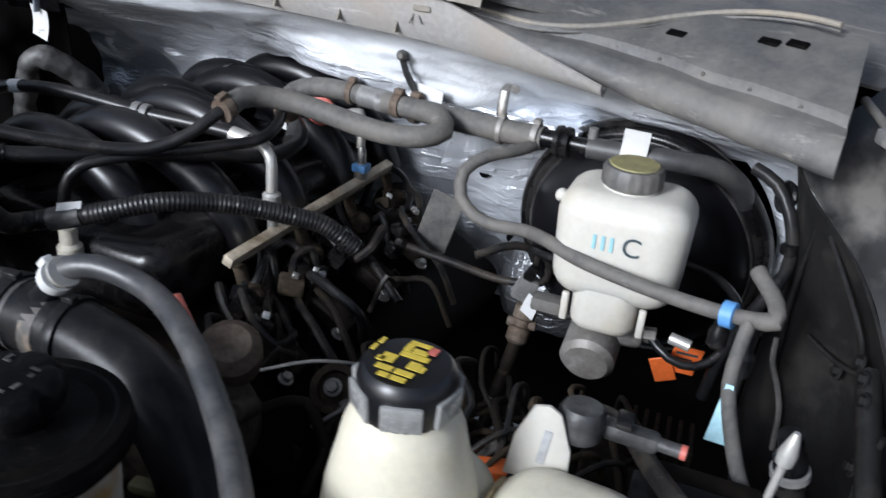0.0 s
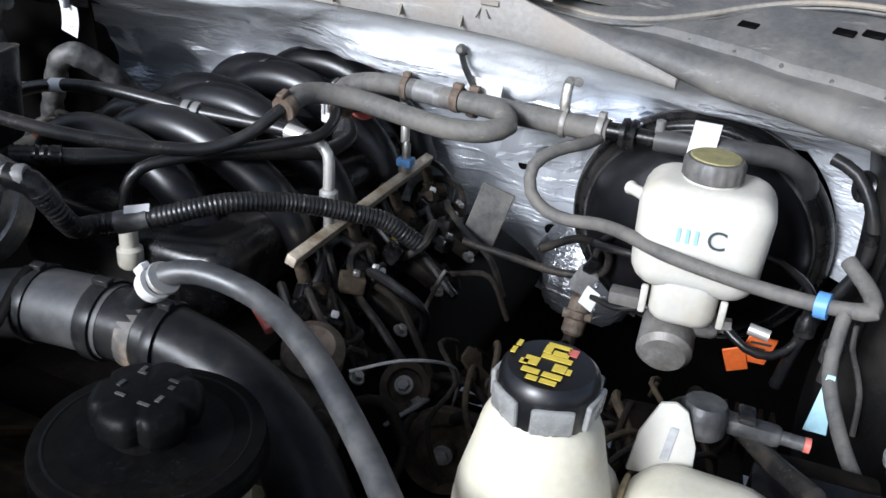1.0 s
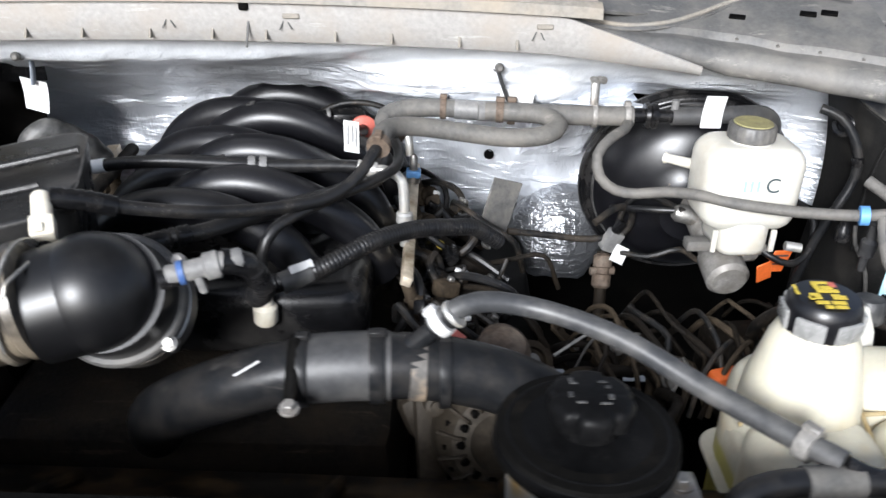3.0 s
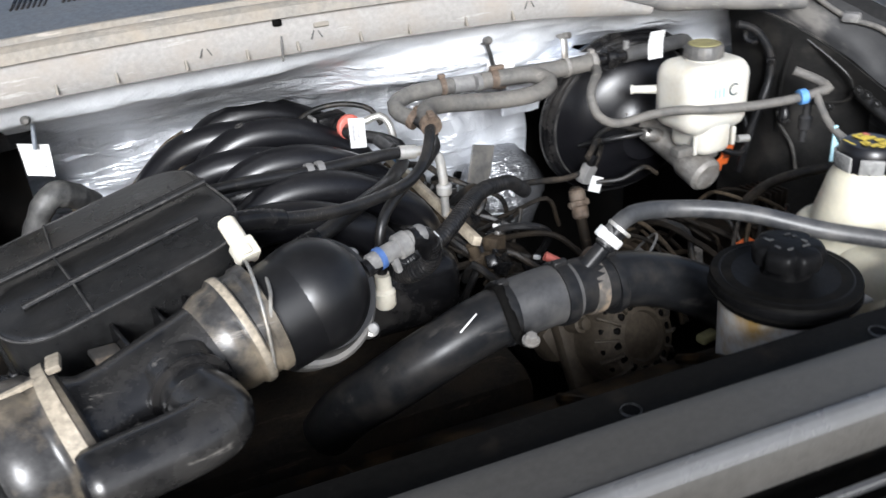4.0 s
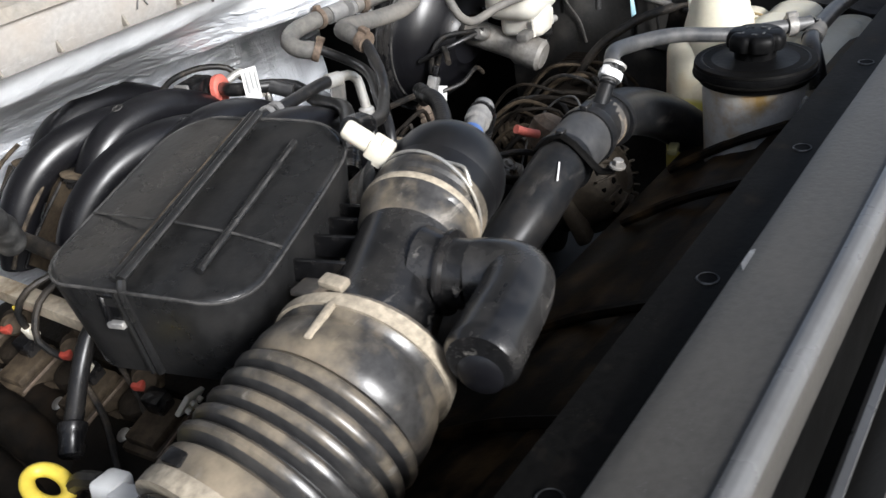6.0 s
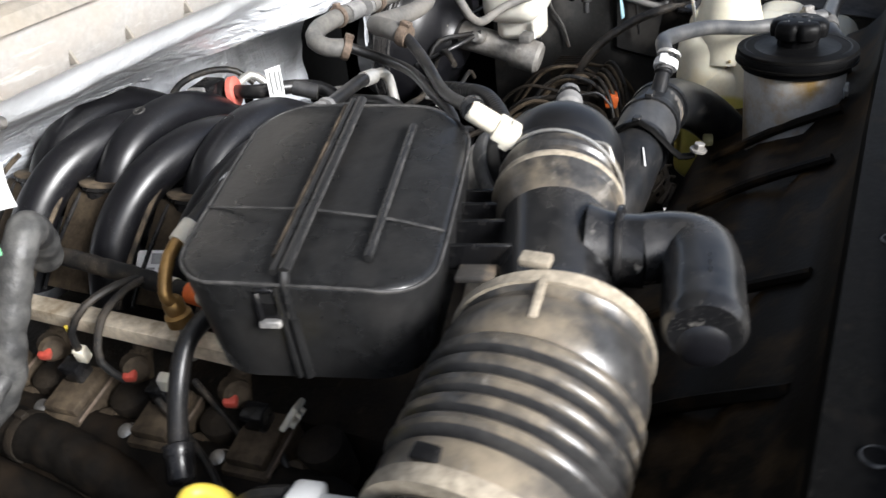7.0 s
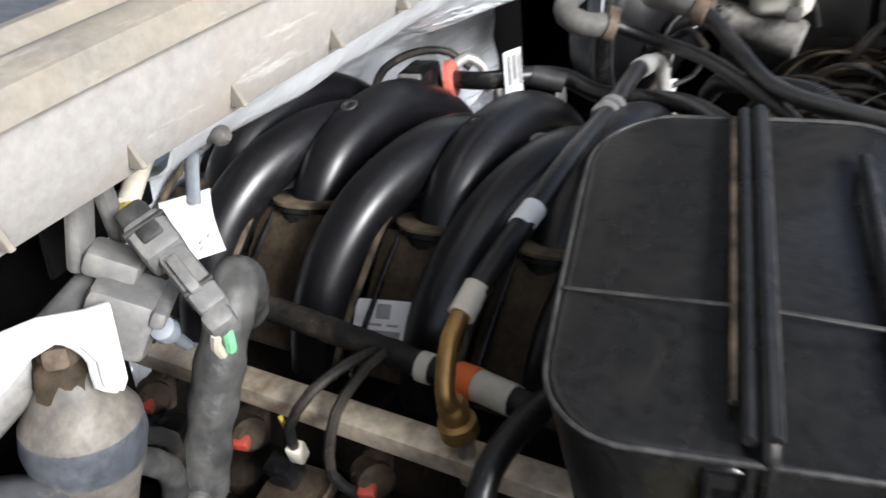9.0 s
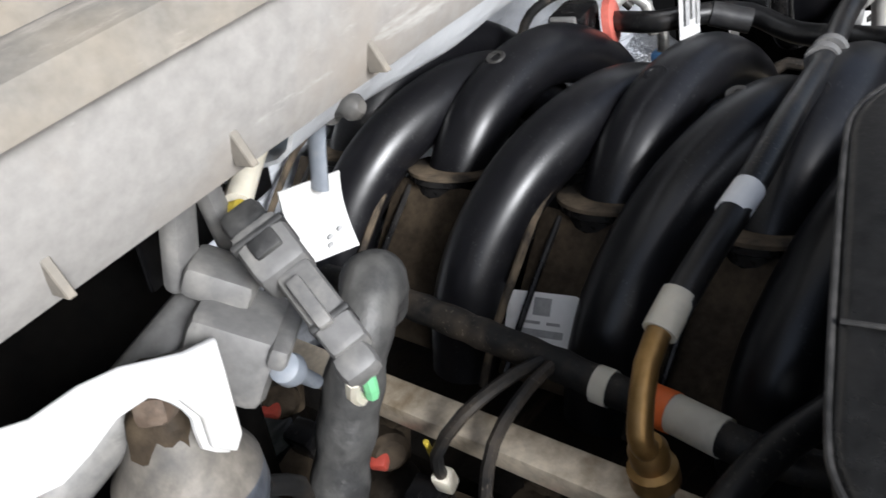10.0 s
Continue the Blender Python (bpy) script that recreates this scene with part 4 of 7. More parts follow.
    cap = part("cap", lathe([(0.026, 0.0), (0.0285, 0.002), (0.0285, 0.016), (0.026, 0.0195), (0.022, 0.020), (0.0, 0.020)], (-0.144, 0.752, 1.2015), (0, 0, 1), 72,
                            wave=lambda a, k: 1.0 - (0.035 if k in (1, 2) and math.sin(a * 18) > 0.35 else 0)), "cap_grey", r, "grey ribbed screw cap")
    part("cap_face", lathe([(0.0235, 0), (0.0225, 0.0012), (0.0, 0.0012)], (-0.144, 0.752, 1.2217), (0, 0, 1), 28), "olive", cap, "worn yellow print on the cap")
    face = t @ pose(0.014, -0.0500, 1.160, 88, 0, 0)
    letters("C", 0.026, face, "ink", r)
    bars([(-0.034, 0, 0.003, 0.014), (-0.026, 0, 0.003, 0.014), (-0.018, 0, 0.003, 0.014)], face, "pale_ink", r)
    part("outlet", lathe([(0.007, 0), (0.006, 0.034), (0.0075, 0.036), (0.0075, 0.039)], t @ V(-0.052, 0.040, 1.152), (-0.75, 0.65, -0.05), 12), "white_hdpe", r)
    for dx in (-0.040, 0.034):
        part("lug", rbox((0.007, 0.006, 0.030), t @ pose(dx, -0.038, 1.082), 0.002), "white_hdpe", r)
    part("fluid_nipple", lathe([(0.006, 0), (0.006, 0.02)], t @ V(0.062, -0.02, 1.065), (1, -0.1, -0.1), 10), "zinc", r)
    part("level_switch", rbox((0.03, 0.02, 0.014), t @ pose(-0.058, -0.03, 1.075), 0.003), "grey_hose", r)
    tg = thing("paper_tag", sheet(lambda u, v: Vector((-0.180 + 0.027 * u + 0.003 * v, 0.838 + 0.004 * math.sin(3 * v), 1.183 + 0.043 * v)), 4, 6, 0.0008), "white", "white paper tag on the hose above the reservoir", "tag")
    w = thing("level_switch_plug", rbox((0.024, 0.018, 0.034), pose(-0.269, 0.868, 1.0, 10, 25, 20), 0.004), "grey_plug", "dusty grey electrical plug hanging below the booster", "plug")
    part("latch", rbox((0.012, 0.010, 0.02), pose(-0.262, 0.862, 1.024, 10, 25, 20), 0.002), "black_plastic", w)
    part("cable", tube([(-0.262, 0.872, 1.02), (-0.255, 0.87, 1.055), (-0.235, 0.86, 1.075), (-0.205, 0.825, 1.078), (-0.195, 0.80, 1.08)], 0.0045, 8), "wire", w)
    part("tag", sheet(lambda u, v: Vector((-0.262 + 0.018 * u - 0.008 * v, 0.862 - 0.006 * u, 0.998 - 0.026 * v - 0.006 * u)), 3, 3, 0.0006), "white", w, "small printed paper tag")
    part("cable", tube([(-0.255, 0.86, 0.985), (-0.22, 0.84, 0.99), (-0.18, 0.835, 1.005), (-0.15, 0.84, 0.985)], 0.004, 8), "wire", w)
    return bp


# ---- coolant, power steering ----
def build_tanks():
    def lobe(cx, cy, w, d, z0, z1, r=0.03):
        return prism(rounded(w, d, min(r + 0.008, w / 2.2, d / 2.2), 5), z1 - z0, pose(cx, cy, z0), 0.034, 6)
    t = thing("coolant_tank", prism(rounded(0.315, 0.235, 0.04, 5), 0.19, pose(-0.084, 0.352, 0.86), 0.02, 3), M["tank"], "milky lobed plastic coolant tank, half full of yellow coolant", "coolant tank")
    for a in ((-0.188, 0.425, 0.108, 0.088, 0.87, 1.102, 0.04), (-0.190, 0.345, 0.116, 0.094, 0.87, 1.088), (-0.082, 0.428, 0.112, 0.09, 0.87, 1.108), (-0.082, 0.345, 0.112, 0.094, 0.87, 1.088),
              (0.024, 0.425, 0.112, 0.09, 0.87, 1.066), (0.024, 0.345, 0.112, 0.094, 0.87, 1.078), (-0.14, 0.266, 0.195, 0.088, 0.87, 1.048), (0.03, 0.266, 0.165, 0.088, 0.87, 1.048)):
        part("lobe", lobe(*a), M["tank"], t)
    part("neck", lathe([(0.054, -0.05), (0.0535, -0.028), (0.051, -0.006), (0.0465, 0.012), (0.0425, 0.028), (0.0395, 0.042), (0.036, 0.050), (0.033, 0.055), (0.032, 0.062)], (-0.190, 0.398, 1.105), (0, 0, 1), 32), M["tank"], t)
    part("seam", prism(rounded(0.34, 0.225, 0.03, 5), 0.004, pose(-0.082, 0.36, 0.985), 0.001, 1), "hdpe", t)
    for p in ([(-0.136, 0.45, 1.085), (-0.136, 0.42, 1.093), (-0.136, 0.386, 1.078), (-0.136, 0.345, 1.064), (-0.136, 0.31, 1.05)], [(-0.245, 0.386, 1.062), (-0.19, 0.386, 1.072), (-0.136, 0.386, 1.076), (-0.08, 0.386, 1.080), (-0.028, 0.386, 1.070)], [(-0.028, 0.45, 1.07), (-0.028, 0.40, 1.078), (-0.028, 0.345, 1.062)]):
        part("stain", tube(p, 0.0022, 8), "stain_brown", t)
    cap = part("cap", lathe([(0.031, 0.0), (0.0325, 0.003), (0.0318, 0.022), (0.0305, 0.029), (0.027, 0.0325), (0.0, 0.034)], (-0.190, 0.398, 1.160), (0, 0.0, 1), 64), "gloss_plastic", t, "black screw cap with flat grips")
    top = pose(-0.190, 0.398, 1.1942)
    bars([(0.002, 0.0045, 0.019, 0.005), (-0.0055, 0.0125, 0.005, 0.009), (0.003, 0.0105, 0.010, 0.005), (0.000, 0.0185, 0.015, 0.004), (-0.0115, -0.004, 0.009, 0.009), (-0.0155, -0.007, 0.005, 0.005), (0.0065, -0.005, 0.008, 0.008), (0.0125, -0.006, 0.003, 0.006),
          (-0.009, -0.0145, 0.011, 0.005), (0.0045, -0.0145, 0.012, 0.005), (-0.006, -0.0215, 0.007, 0.0045), (0.004, -0.0215, 0.010, 0.0045), (-0.0240, 0.011, 0.003, 0.007), (-0.0250, 0.002, 0.003, 0.007)], top, "yellow", cap)
    bars([(0.0095, 0.0155, 0.006, 0.008)], top, "red", cap)
    for k in range(6):
        a = radians(60 * k + 52)
        # the flats are coloured light grey for the reflections on the black cap
        part("grip", rbox((0.026, 0.004, 0.0185), pose(-0.190 + 0.0316 * math.cos(a), 0.398 + 0.0316 * math.sin(a), 1.1725, 4, 0, math.degrees(a) + 90), 0.0016, segs=2), "grip_sheen", cap, "grip flat of the black cap, its reflection painted grey")
    bm4 = pose(-0.118, 0.462, 1.086, 80, 0, 12) @ Matrix.Scale(0.86, 4)
    br = thing("tank_bracket", prism([(-0.026, 0), (0.026, 0), (0.025, 0.030), (0.014, 0.060), (0.004, 0.066), (-0.008, 0.064), (-0.021, 0.036)], 0.005, bm4, 0.0016, 2), "white_hdpe", "white plastic bracket behind the coolant tank", "bracket")
    part("slot", rbox((0.007, 0.030, 0.002), bm4 @ pose(0.004, 0.030, 0.0048, 0, 0, -8), 0.0006, segs=1), "grey_ink", br)
    # power steering reservoir
    c = Vector((-0.405, 0.285, 0))
    b = thing("power_steering_reservoir", lathe([(0.0, 0.975), (0.045, 0.975), (0.053, 0.985), (0.055, 1.0), (0.0605, 1.118), (0.0605, 1.124)], c, (0, 0, 1), 40), "grey_hdpe", "grey translucent power steering reservoir stained with fluid", "fluid reservoir")
    lid = part("lid", lathe([(0.060, 1.112), (0.0645, 1.114), (0.066, 1.120), (0.0695, 1.122), (0.071, 1.127), (0.0705, 1.133), (0.066, 1.137), (0.061, 1.1385), (0.058, 1.137), (0.030, 1.1405), (0.0, 1.1405)], c, (0, 0, 1), 56), "lid_plastic", b, "black round lid")
    part("lid_rim", lathe([(0.0685, 1.1335), (0.0705, 1.1345), (0.0695, 1.1375), (0.067, 1.138)], c, (0, 0, 1), 56), "black_paint", lid)
    part("lid_rim", lathe([(0.0695, 1.1215), (0.0718, 1.1225), (0.0718, 1.1245), (0.0700, 1.1255)], c, (0, 0, 1), 56), "black_paint", lid)
    knob = part("knob", lathe([(0.024, 1.138), (0.024, 1.146), (0.027, 1.150), (0.0325, 1.152), (0.0335, 1.157), (0.0335, 1.164), (0.031, 1.169), (0.027, 1.171), (0.0, 1.170)], c, (0, 0, 1), 72,
                               wave=lambda a, k: 1.0 - (0.14 * max(0, math.cos(a * 6)) ** 4 if k >= 2 else 0)), "lid_plastic", lid, "black lobed filler cap")
    bars([(-0.012, 0.012, 0.006, 0.002), (-0.014, 0.016, 0.003, 0.004), (0.010, 0.014, 0.007, 0.002), (0.013, 0.008, 0.004, 0.003), (-0.016, -0.002, 0.003, 0.006), (-0.009, -0.011, 0.007, 0.002), (0.009, -0.012, 0.008, 0.002), (0.014, -0.004, 0.003, 0.006)],
         pose(c.x, c.y, 1.1706), "tape", knob, lift=0.0008)
    part("bracket", rbox((0.04, 0.03, 0.004), pose(c.x + 0.065, c.y - 0.02, 1.10), 0.002), "alu", b)
    bolt((c.x + 0.072, c.y - 0.02, 1.102), (0, 0, 1), 0.007, 0.008, "alu", b)
    bolt((c.x, c.y - 0.058, 1.085), (0, -1, 0.1), 0.009, 0.006, "grey_hdpe", b)
    for dx, dz in ((-0.052, 1.07), (-0.048, 1.045)):
        part("spot", lathe([(0.002, 0), (0.0, 0.001)], (c.x - 0.052, c.y - 0.02 + dx * 0.3 + 0.012, dz), (-1, -0.3, 0), 8), "ink", b)


# ---- hoses of the cooling system ----
def build_coolant_hoses():
    pts = [(-0.835, 0.56, 0.86), (-0.825, 0.525, 0.92), (-0.805, 0.48, 0.98), (-0.770, 0.443, 1.025), (-0.72, 0.427, 1.058), (-0.66, 0.424, 1.081), (-0.59, 0.425, 1.090), (-0.52, 0.428, 1.088), (-0.44, 0.425, 1.068), (-0.37, 0.40, 1.03), (-0.315, 0.36, 0.965), (-0.29, 0.32, 0.88)]
    h = thing("radiator_hose", tube(pts, 0.031, 26, 0.01), "hose_rubber", "thick dusty black upper radiator hose", "hose")
    part("connector", tube([(-0.642, 0.424, 1.086), (-0.60, 0.425, 1.090), (-0.562, 0.427, 1.090)], 0.0325, 26), "dark_grey_hose", h, "dusty grey plastic hose connector")
    for p, w in (((-0.642, 0.424, 1.086), 0.010), ((-0.574, 0.426, 1.090), 0.014), ((-0.512, 0.428, 1.085), 0.010)):
        clamp_ring(p, (1, 0.05, 0.0), 0.0335, w, "hose_rubber", h, seg=28)
    part("stain", lathe([(0.0305, -0.008), (0.0318, -0.007), (0.0318, 0.007), (0.0305, 0.008)], (-0.536, 0.4275, 1.0885), (1, 0.03, -0.03), 26), "stain_tan", h, "tan stained ring")
    part("wear_mark", rbox((0.026, 0.002, 0.0010), pose(-0.69, 0.404, 1.100, 30, -25, 20), 0.0004, segs=1), "white", h)
    br = part("bracket", tube([(-0.648, 0.452, 1.10), (-0.648, 0.42, 1.121), (-0.648, 0.392, 1.10), (-0.648, 0.375, 1.085), (-0.646, 0.36, 1.088)], 0.006, 10, flat=0.5), "black_paint", h)
    bolt((-0.645, 0.357, 1.092), (0, -0.2, 1), 0.006, 0.009, "cast_grey", br)
    n = part("nipple", lathe([(0.010, 0.0), (0.009, 0.03), (0.011, 0.032), (0.011, 0.055)], (-0.545, 0.424, 1.112), (0.75, -0.05, 0.75), 16), "hose_rubber", h)
    g = thing("bypass_hose", tube([(-0.524, 0.421, 1.138), (-0.506, 0.424, 1.153), (-0.482, 0.432, 1.158), (-0.434, 0.434, 1.152), (-0.367, 0.402, 1.146), (-0.290, 0.346, 1.127), (-0.240, 0.296, 1.124), (-0.212, 0.268, 1.123)], 0.0098, 18), "bypass_hose",
              "grey coolant bypass hose arching over the power steering reservoir", "hose")
    clamp_ring((-0.516, 0.421, 1.143), (0.75, -0.05, 0.75), 0.0125, 0.010, "white", g)
    clamp_ring((-0.505, 0.420, 1.152), (0.75, -0.05, 0.75), 0.0122, 0.004, "zinc", g, screw=False)
    clamp_ring((-0.232, 0.288, 1.1237), (0.6, -0.8, -0.02), 0.0125, 0.012, "cast_grey", g)
    o = thing("overflow_pipe", tube([(-0.308, 0.228, 1.03), (-0.304, 0.234, 1.085), (-0.294, 0.243, 1.108), (-0.27, 0.252, 1.1135), (-0.216, 0.260, 1.111), (-0.097, 0.262, 1.107), (0.05, 0.25, 1.10), (0.14, 0.235, 1.095)], 0.0115, 16), "black_hose",
              "black plastic coolant pipe with clamps in front of the tank", "pipe")
    part("sleeve", tube([(-0.245, 0.257, 1.112), (-0.20, 0.2615, 1.110)], 0.0135, 16), "grey_hose", o)
    part("stub", tube([(-0.212, 0.268, 1.123), (-0.195, 0.264, 1.116), (-0.175, 0.262, 1.111)], 0.008, 12), "black_plastic", o)


# ---- intake ----
TURN_BOX = 15.0


def build_box():
    base = pose(-1.0, 0.56, 0, 0, 0, TURN_BOX)

    def top(u, v):
        return 1.2045 + 0.168 * u + (0.155 * (v - 0.02) + 0.12 * min(0, v + 0.04) if v < 0.02 else -0.08 * (v - 0.02))

    def shape(w0, w1, d0, d1, z0, lift, r):
        """A rounded block between u and v bounds whose top follows the sloping lid."""
        o = [(x + (w0 + w1) / 2, y + (d0 + d1) / 2) for x, y in rounded(w1 - w0, d1 - d0, r, 6)]
        bm = prism(o, 1.0, Matrix.Identity(4), 0, 1)
        for v in bm.verts:
            x, y = v.co.x, v.co.y
            hi = v.co.z > 0.5
            v.co.z = top(x, y) + lift if hi else z0 + 0.10 * x
            if not hi:
                v.co.x, v.co.y = x * 0.93 + 0.004, (y - 0.015) * 0.90 + 0.015
        edges = [e for e in bm.edges if len(e.link_faces) == 2 and e.calc_face_angle(0) > 0.6 and all(v.co.z > 1.12 for v in e.verts)]
        bmesh.ops.bevel(bm, geom=edges, offset=0.0055, segments=3, profile=0.5, affect="EDGES")
        bmesh.ops.transform(bm, matrix=base, verts=bm.verts)
        return bm
    b = thing("intake_resonator", shape(-0.124, 0.118, -0.080, 0.114, 1.100, 0.0, 0.046), "box_plastic", "matt black plastic intake resonator box on top of the engine", "resonator box")

    def strip(u0, v0, u1, v1, r, lift=0.0, mat="box_plastic", name="rib"):
        pts = [base @ V(u0 + (u1 - u0) * k / 6, v0 + (v1 - v0) * k / 6, top(u0 + (u1 - u0) * k / 6, v0 + (v1 - v0) * k / 6) + lift) for k in range(7)]
        return part(name, tube(pts, r, 8, 0.02), mat, b)
    strip(-0.120, 0.021, 0.114, 0.021, 0.0042)
    # lighter lines on the ribs: wear together with painted edge highlights
    strip(-0.120, 0.0172, 0.112, 0.0172, 0.0012, 0.0014, "worn_highlight")
    strip(-0.092, -0.0342, 0.078, -0.0342, 0.0013, 0.0022, "worn_highlight")
    strip(-0.100, 0.0345, 0.108, 0.0345, 0.0022, -0.0014, "tan_dust")
    lip = rounded(0.2415, 0.1935, 0.0455, 6)
    lip = [(x - 0.003, y + 0.017) for x, y in lip]
    for a, z in ((lip, -0.0025),):
        loop = [base @ V(x, y, top(x, y) + z) for x, y in a + a[:1]]
        # a thin lighter line paints the glossy highlight and wear of the lid edge
        part("edge", tube(loop, 0.0014, 8, 0.01), "worn_highlight", b)
    strip(-0.120, 0.029, 0.114, 0.029, 0.003)
    strip(-0.095, -0.032, 0.080, -0.032, 0.0036)
    strip(-0.047, -0.078, -0.049, 0.016, 0.0013, 0.0, "worn_highlight")
    strip(-0.046, 0.036, -0.034, 0.112, 0.0011, 0.0, "worn_highlight")
    down = [base @ V(-0.1235 + (1.18 - z) * 0.12, 0.021, z) for z in (1.175, 1.15, 1.11, 1.09)]
    part("rib", tube([base @ V(-0.119, 0.021, 1.184)] + down, 0.004, 8), "box_plastic", b)
    part("rib", tube([p + base.to_3x3() @ V(-0.001, 0.007, 0) for p in down], 0.0028, 8), "box_plastic", b)
    part("latch", join(rbox((0.006, 0.017, 0.005), base @ pose(-0.1225, 0.0375, 1.171), 0.0015, segs=1), rbox((0.006, 0.005, 0.030), base @ pose(-0.1220, 0.0440, 1.158), 0.0015, segs=1),
                       rbox((0.005, 0.016, 0.022), base @ pose(-0.1195, 0.0370, 1.158), 0.0015, segs=1)), "black_plastic", b)
    part("latch_tab", rbox((0.006, 0.016, 0.006), base @ pose(-0.1235, 0.0370, 1.1435), 0.001, segs=1), "grey_plug", b)
    for u in (-0.035, 0.005, 0.035, 0.06):
        part("web", rbox((0.004, 0.062, 0.022), base @ pose(u, -0.105, 1.148), 0.001, segs=1), "black_plastic", b)
    part("gasket", rbox((0.026, 0.030, 0.006), base @ pose(-0.050, -0.100, 1.142, 0, 8), 0.002), "stain_tan", b, "rusty brown bracket edge")
    part("bracket", join(rbox((0.13, 0.012, 0.006), base @ pose(0.0, -0.092, 1.118, 0, -6), 0.001, segs=1), rbox((0.020, 0.034, 0.004), base @ pose(-0.03, -0.106, 1.115), 0.001, segs=1), rbox((0.020, 0.034, 0.004), base @ pose(0.04, -0.106, 1.120), 0.001, segs=1)), "rail_steel", b, "tan dusty steel bracket")
    part("leg", rbox((0.08, 0.06, 0.07), base @ pose(0.02, 0.03, 1.06), 0.004), "black_plastic", b)


def build_tube():
    LINE = [(-0.80, 0.446, 1.162), (-0.87, 0.433, 1.155), (-0.91, 0.425, 1.146), (-0.96, 0.411, 1.1325), (-1.02, 0.3925, 1.116), (-1.056, 0.381, 1.109), (-1.1075, 0.379, 1.0955), (-1.155, 0.379, 1.083), (-1.203, 0.380, 1.0725), (-1.32, 0.386, 1.05)]

    def axis(x):
        k = max(i for i in range(len(LINE) - 1) if x <= LINE[i][0] or i == 0)
        a, b = Vector(LINE[k]), Vector(LINE[k + 1])
        return a.lerp(b, (x - a.x) / (b.x - a.x))

    def heading(x):
        return (axis(x - 0.02) - axis(x + 0.02)).normalized()
    d = heading(-0.9)
    h = holder("air_intake_duct", axis(-1.0) - V(0, 0, 0.06), "dusty black rubber and plastic air intake duct", "air duct")

    def rev(x0, prof, mat, name, label="", seg=44):
        """Rings of (radius, way) along the duct's bent line from x0."""
        bm = bmesh.new()
        rings = []
        for r, w in prof:
            m = frame_of(heading(x0 - w), axis(x0 - w))
            rings.append([bm.verts.new(m @ Vector((r * math.cos(a), r * math.sin(a), 0))) for a in [2 * math.pi * j / seg for j in range(seg)]])
        for a, b in zip(rings, rings[1:]):
            for j in range(seg):
                bm.faces.new((a[j], a[(j + 1) % seg], b[(j + 1) % seg], b[j]))
        bm.faces.new(rings[0])
        bm.faces.new(rings[-1])
        return part(name, bm, mat, h, label)
    # elbow turning into the throttle body
    ec, ea = Vector((-0.827, 0.484, 1.120)), Vector((0.03, -0.77, 0.64)).normalized()
    ball = Vector((-0.833, 0.446, 1.151))
    dome = [(0.056 * math.cos(radians(q)), 0.056 * math.sin(radians(q))) for q in range(-84, 91, 6)]
    part("elbow", join(lathe(dome[:-1] + [(0.0, 0.056)], ball, ea, 48), lathe([(0.0575, 0.0), (0.0585, 0.008), (0.0575, 0.016), (0.0560, (ball - ec).dot(ea))], ec, ea, 48),
                       lathe([(0.0545, 0.0), (0.0530, 0.030), (0.0520, 0.052)], ball, d, 48)), "elbow_plastic", h, "smooth black domed elbow")
    part("elbow_rim", lathe([(0.056, -0.006), (0.064, -0.006), (0.066, -0.002), (0.0655, 0.004), (0.063, 0.007), (0.058, 0.007)], ec, ea, 44), "end_plastic", h, "worn grey moulded rim")
    part("throttle_body", lathe([(0.062, -0.055), (0.062, -0.03), (0.058, -0.028), (0.058, -0.018), (0.063, -0.016), (0.063, -0.007)], ec, ea, 44), "alu", h, "dull cast throttle body")
    for a in (-40, 35, 215):
        q = frame_of(ea, ec) @ V(0.066 * math.cos(radians(a)), 0.066 * math.sin(radians(a)), -0.002)
        part("lug", lathe([(0.008, -0.010), (0.008, 0.006), (0.005, 0.007), (0.005, 0.011)], q, ea, 14), "alu", h)
    part("moulded_mark", rbox((0.007, 0.002, 0.002), pose(-0.820, 0.444, 1.1605, 25, 0, 10), 0.0006, segs=1), "cap_grey", h)
    rev(-0.880, [(0.047, 0), (0.0540, 0.002), (0.0540, 0.010), (0.0512, 0.013), (0.0512, 0.020), (0.0545, 0.022), (0.0545, 0.030), (0.0510, 0.034), (0.0510, 0.042), (0.0495, 0.048), (0.0455, 0.056)], "dusty_rubber", "cuff", "ribbed rubber cuff with tan dust")
    band = rev(-0.903, [(0.0545, 0), (0.0551, 0.001), (0.0551, 0.006), (0.0545, 0.007)], "crest_dust", "dust_band")
    ring = [axis(-0.888) + Vector((0, math.cos(a), math.sin(a))) * 0.0550 for a in [2 * math.pi * k / 24 for k in range(24)]]
    part("wire_clamp", tube(ring + [ring[0]], 0.0016, 8, 0.006), "dull_band", h)
    part("wire_clip", tube([(-0.876, 0.474, 1.157), (-0.875, 0.468, 1.170), (-0.875, 0.459, 1.186), (-0.875, 0.453, 1.1905), (-0.875, 0.424, 1.192), (-0.878, 0.395, 1.1925), (-0.880, 0.389, 1.190), (-0.884, 0.382, 1.168)], 0.0018, 8), "dull_band", h)
    rev(-0.925, [(0.0460, 0), (0.0455, 0.02), (0.0460, 0.088), (0.049, 0.108), (0.060, 0.126)], "dusty_pipe", "pipe", "smooth black plastic pipe")
    rev(-1.044, [(0.056, 0), (0.0690, 0.002), (0.0715, 0.006), (0.0715, 0.014), (0.0675, 0.018), (0.0675, 0.022), (0.0715, 0.026), (0.0745, 0.040), (0.0745, 0.050), (0.071, 0.056)], "dusty_rubber", "cuff", "dusty rubber cuff")
    rev(-1.048, [(0.0712, 0.002), (0.0730, 0.002), (0.0730, 0.011), (0.0712, 0.011)], "crest_dust", "screw_clamp", "dusty clamp band")
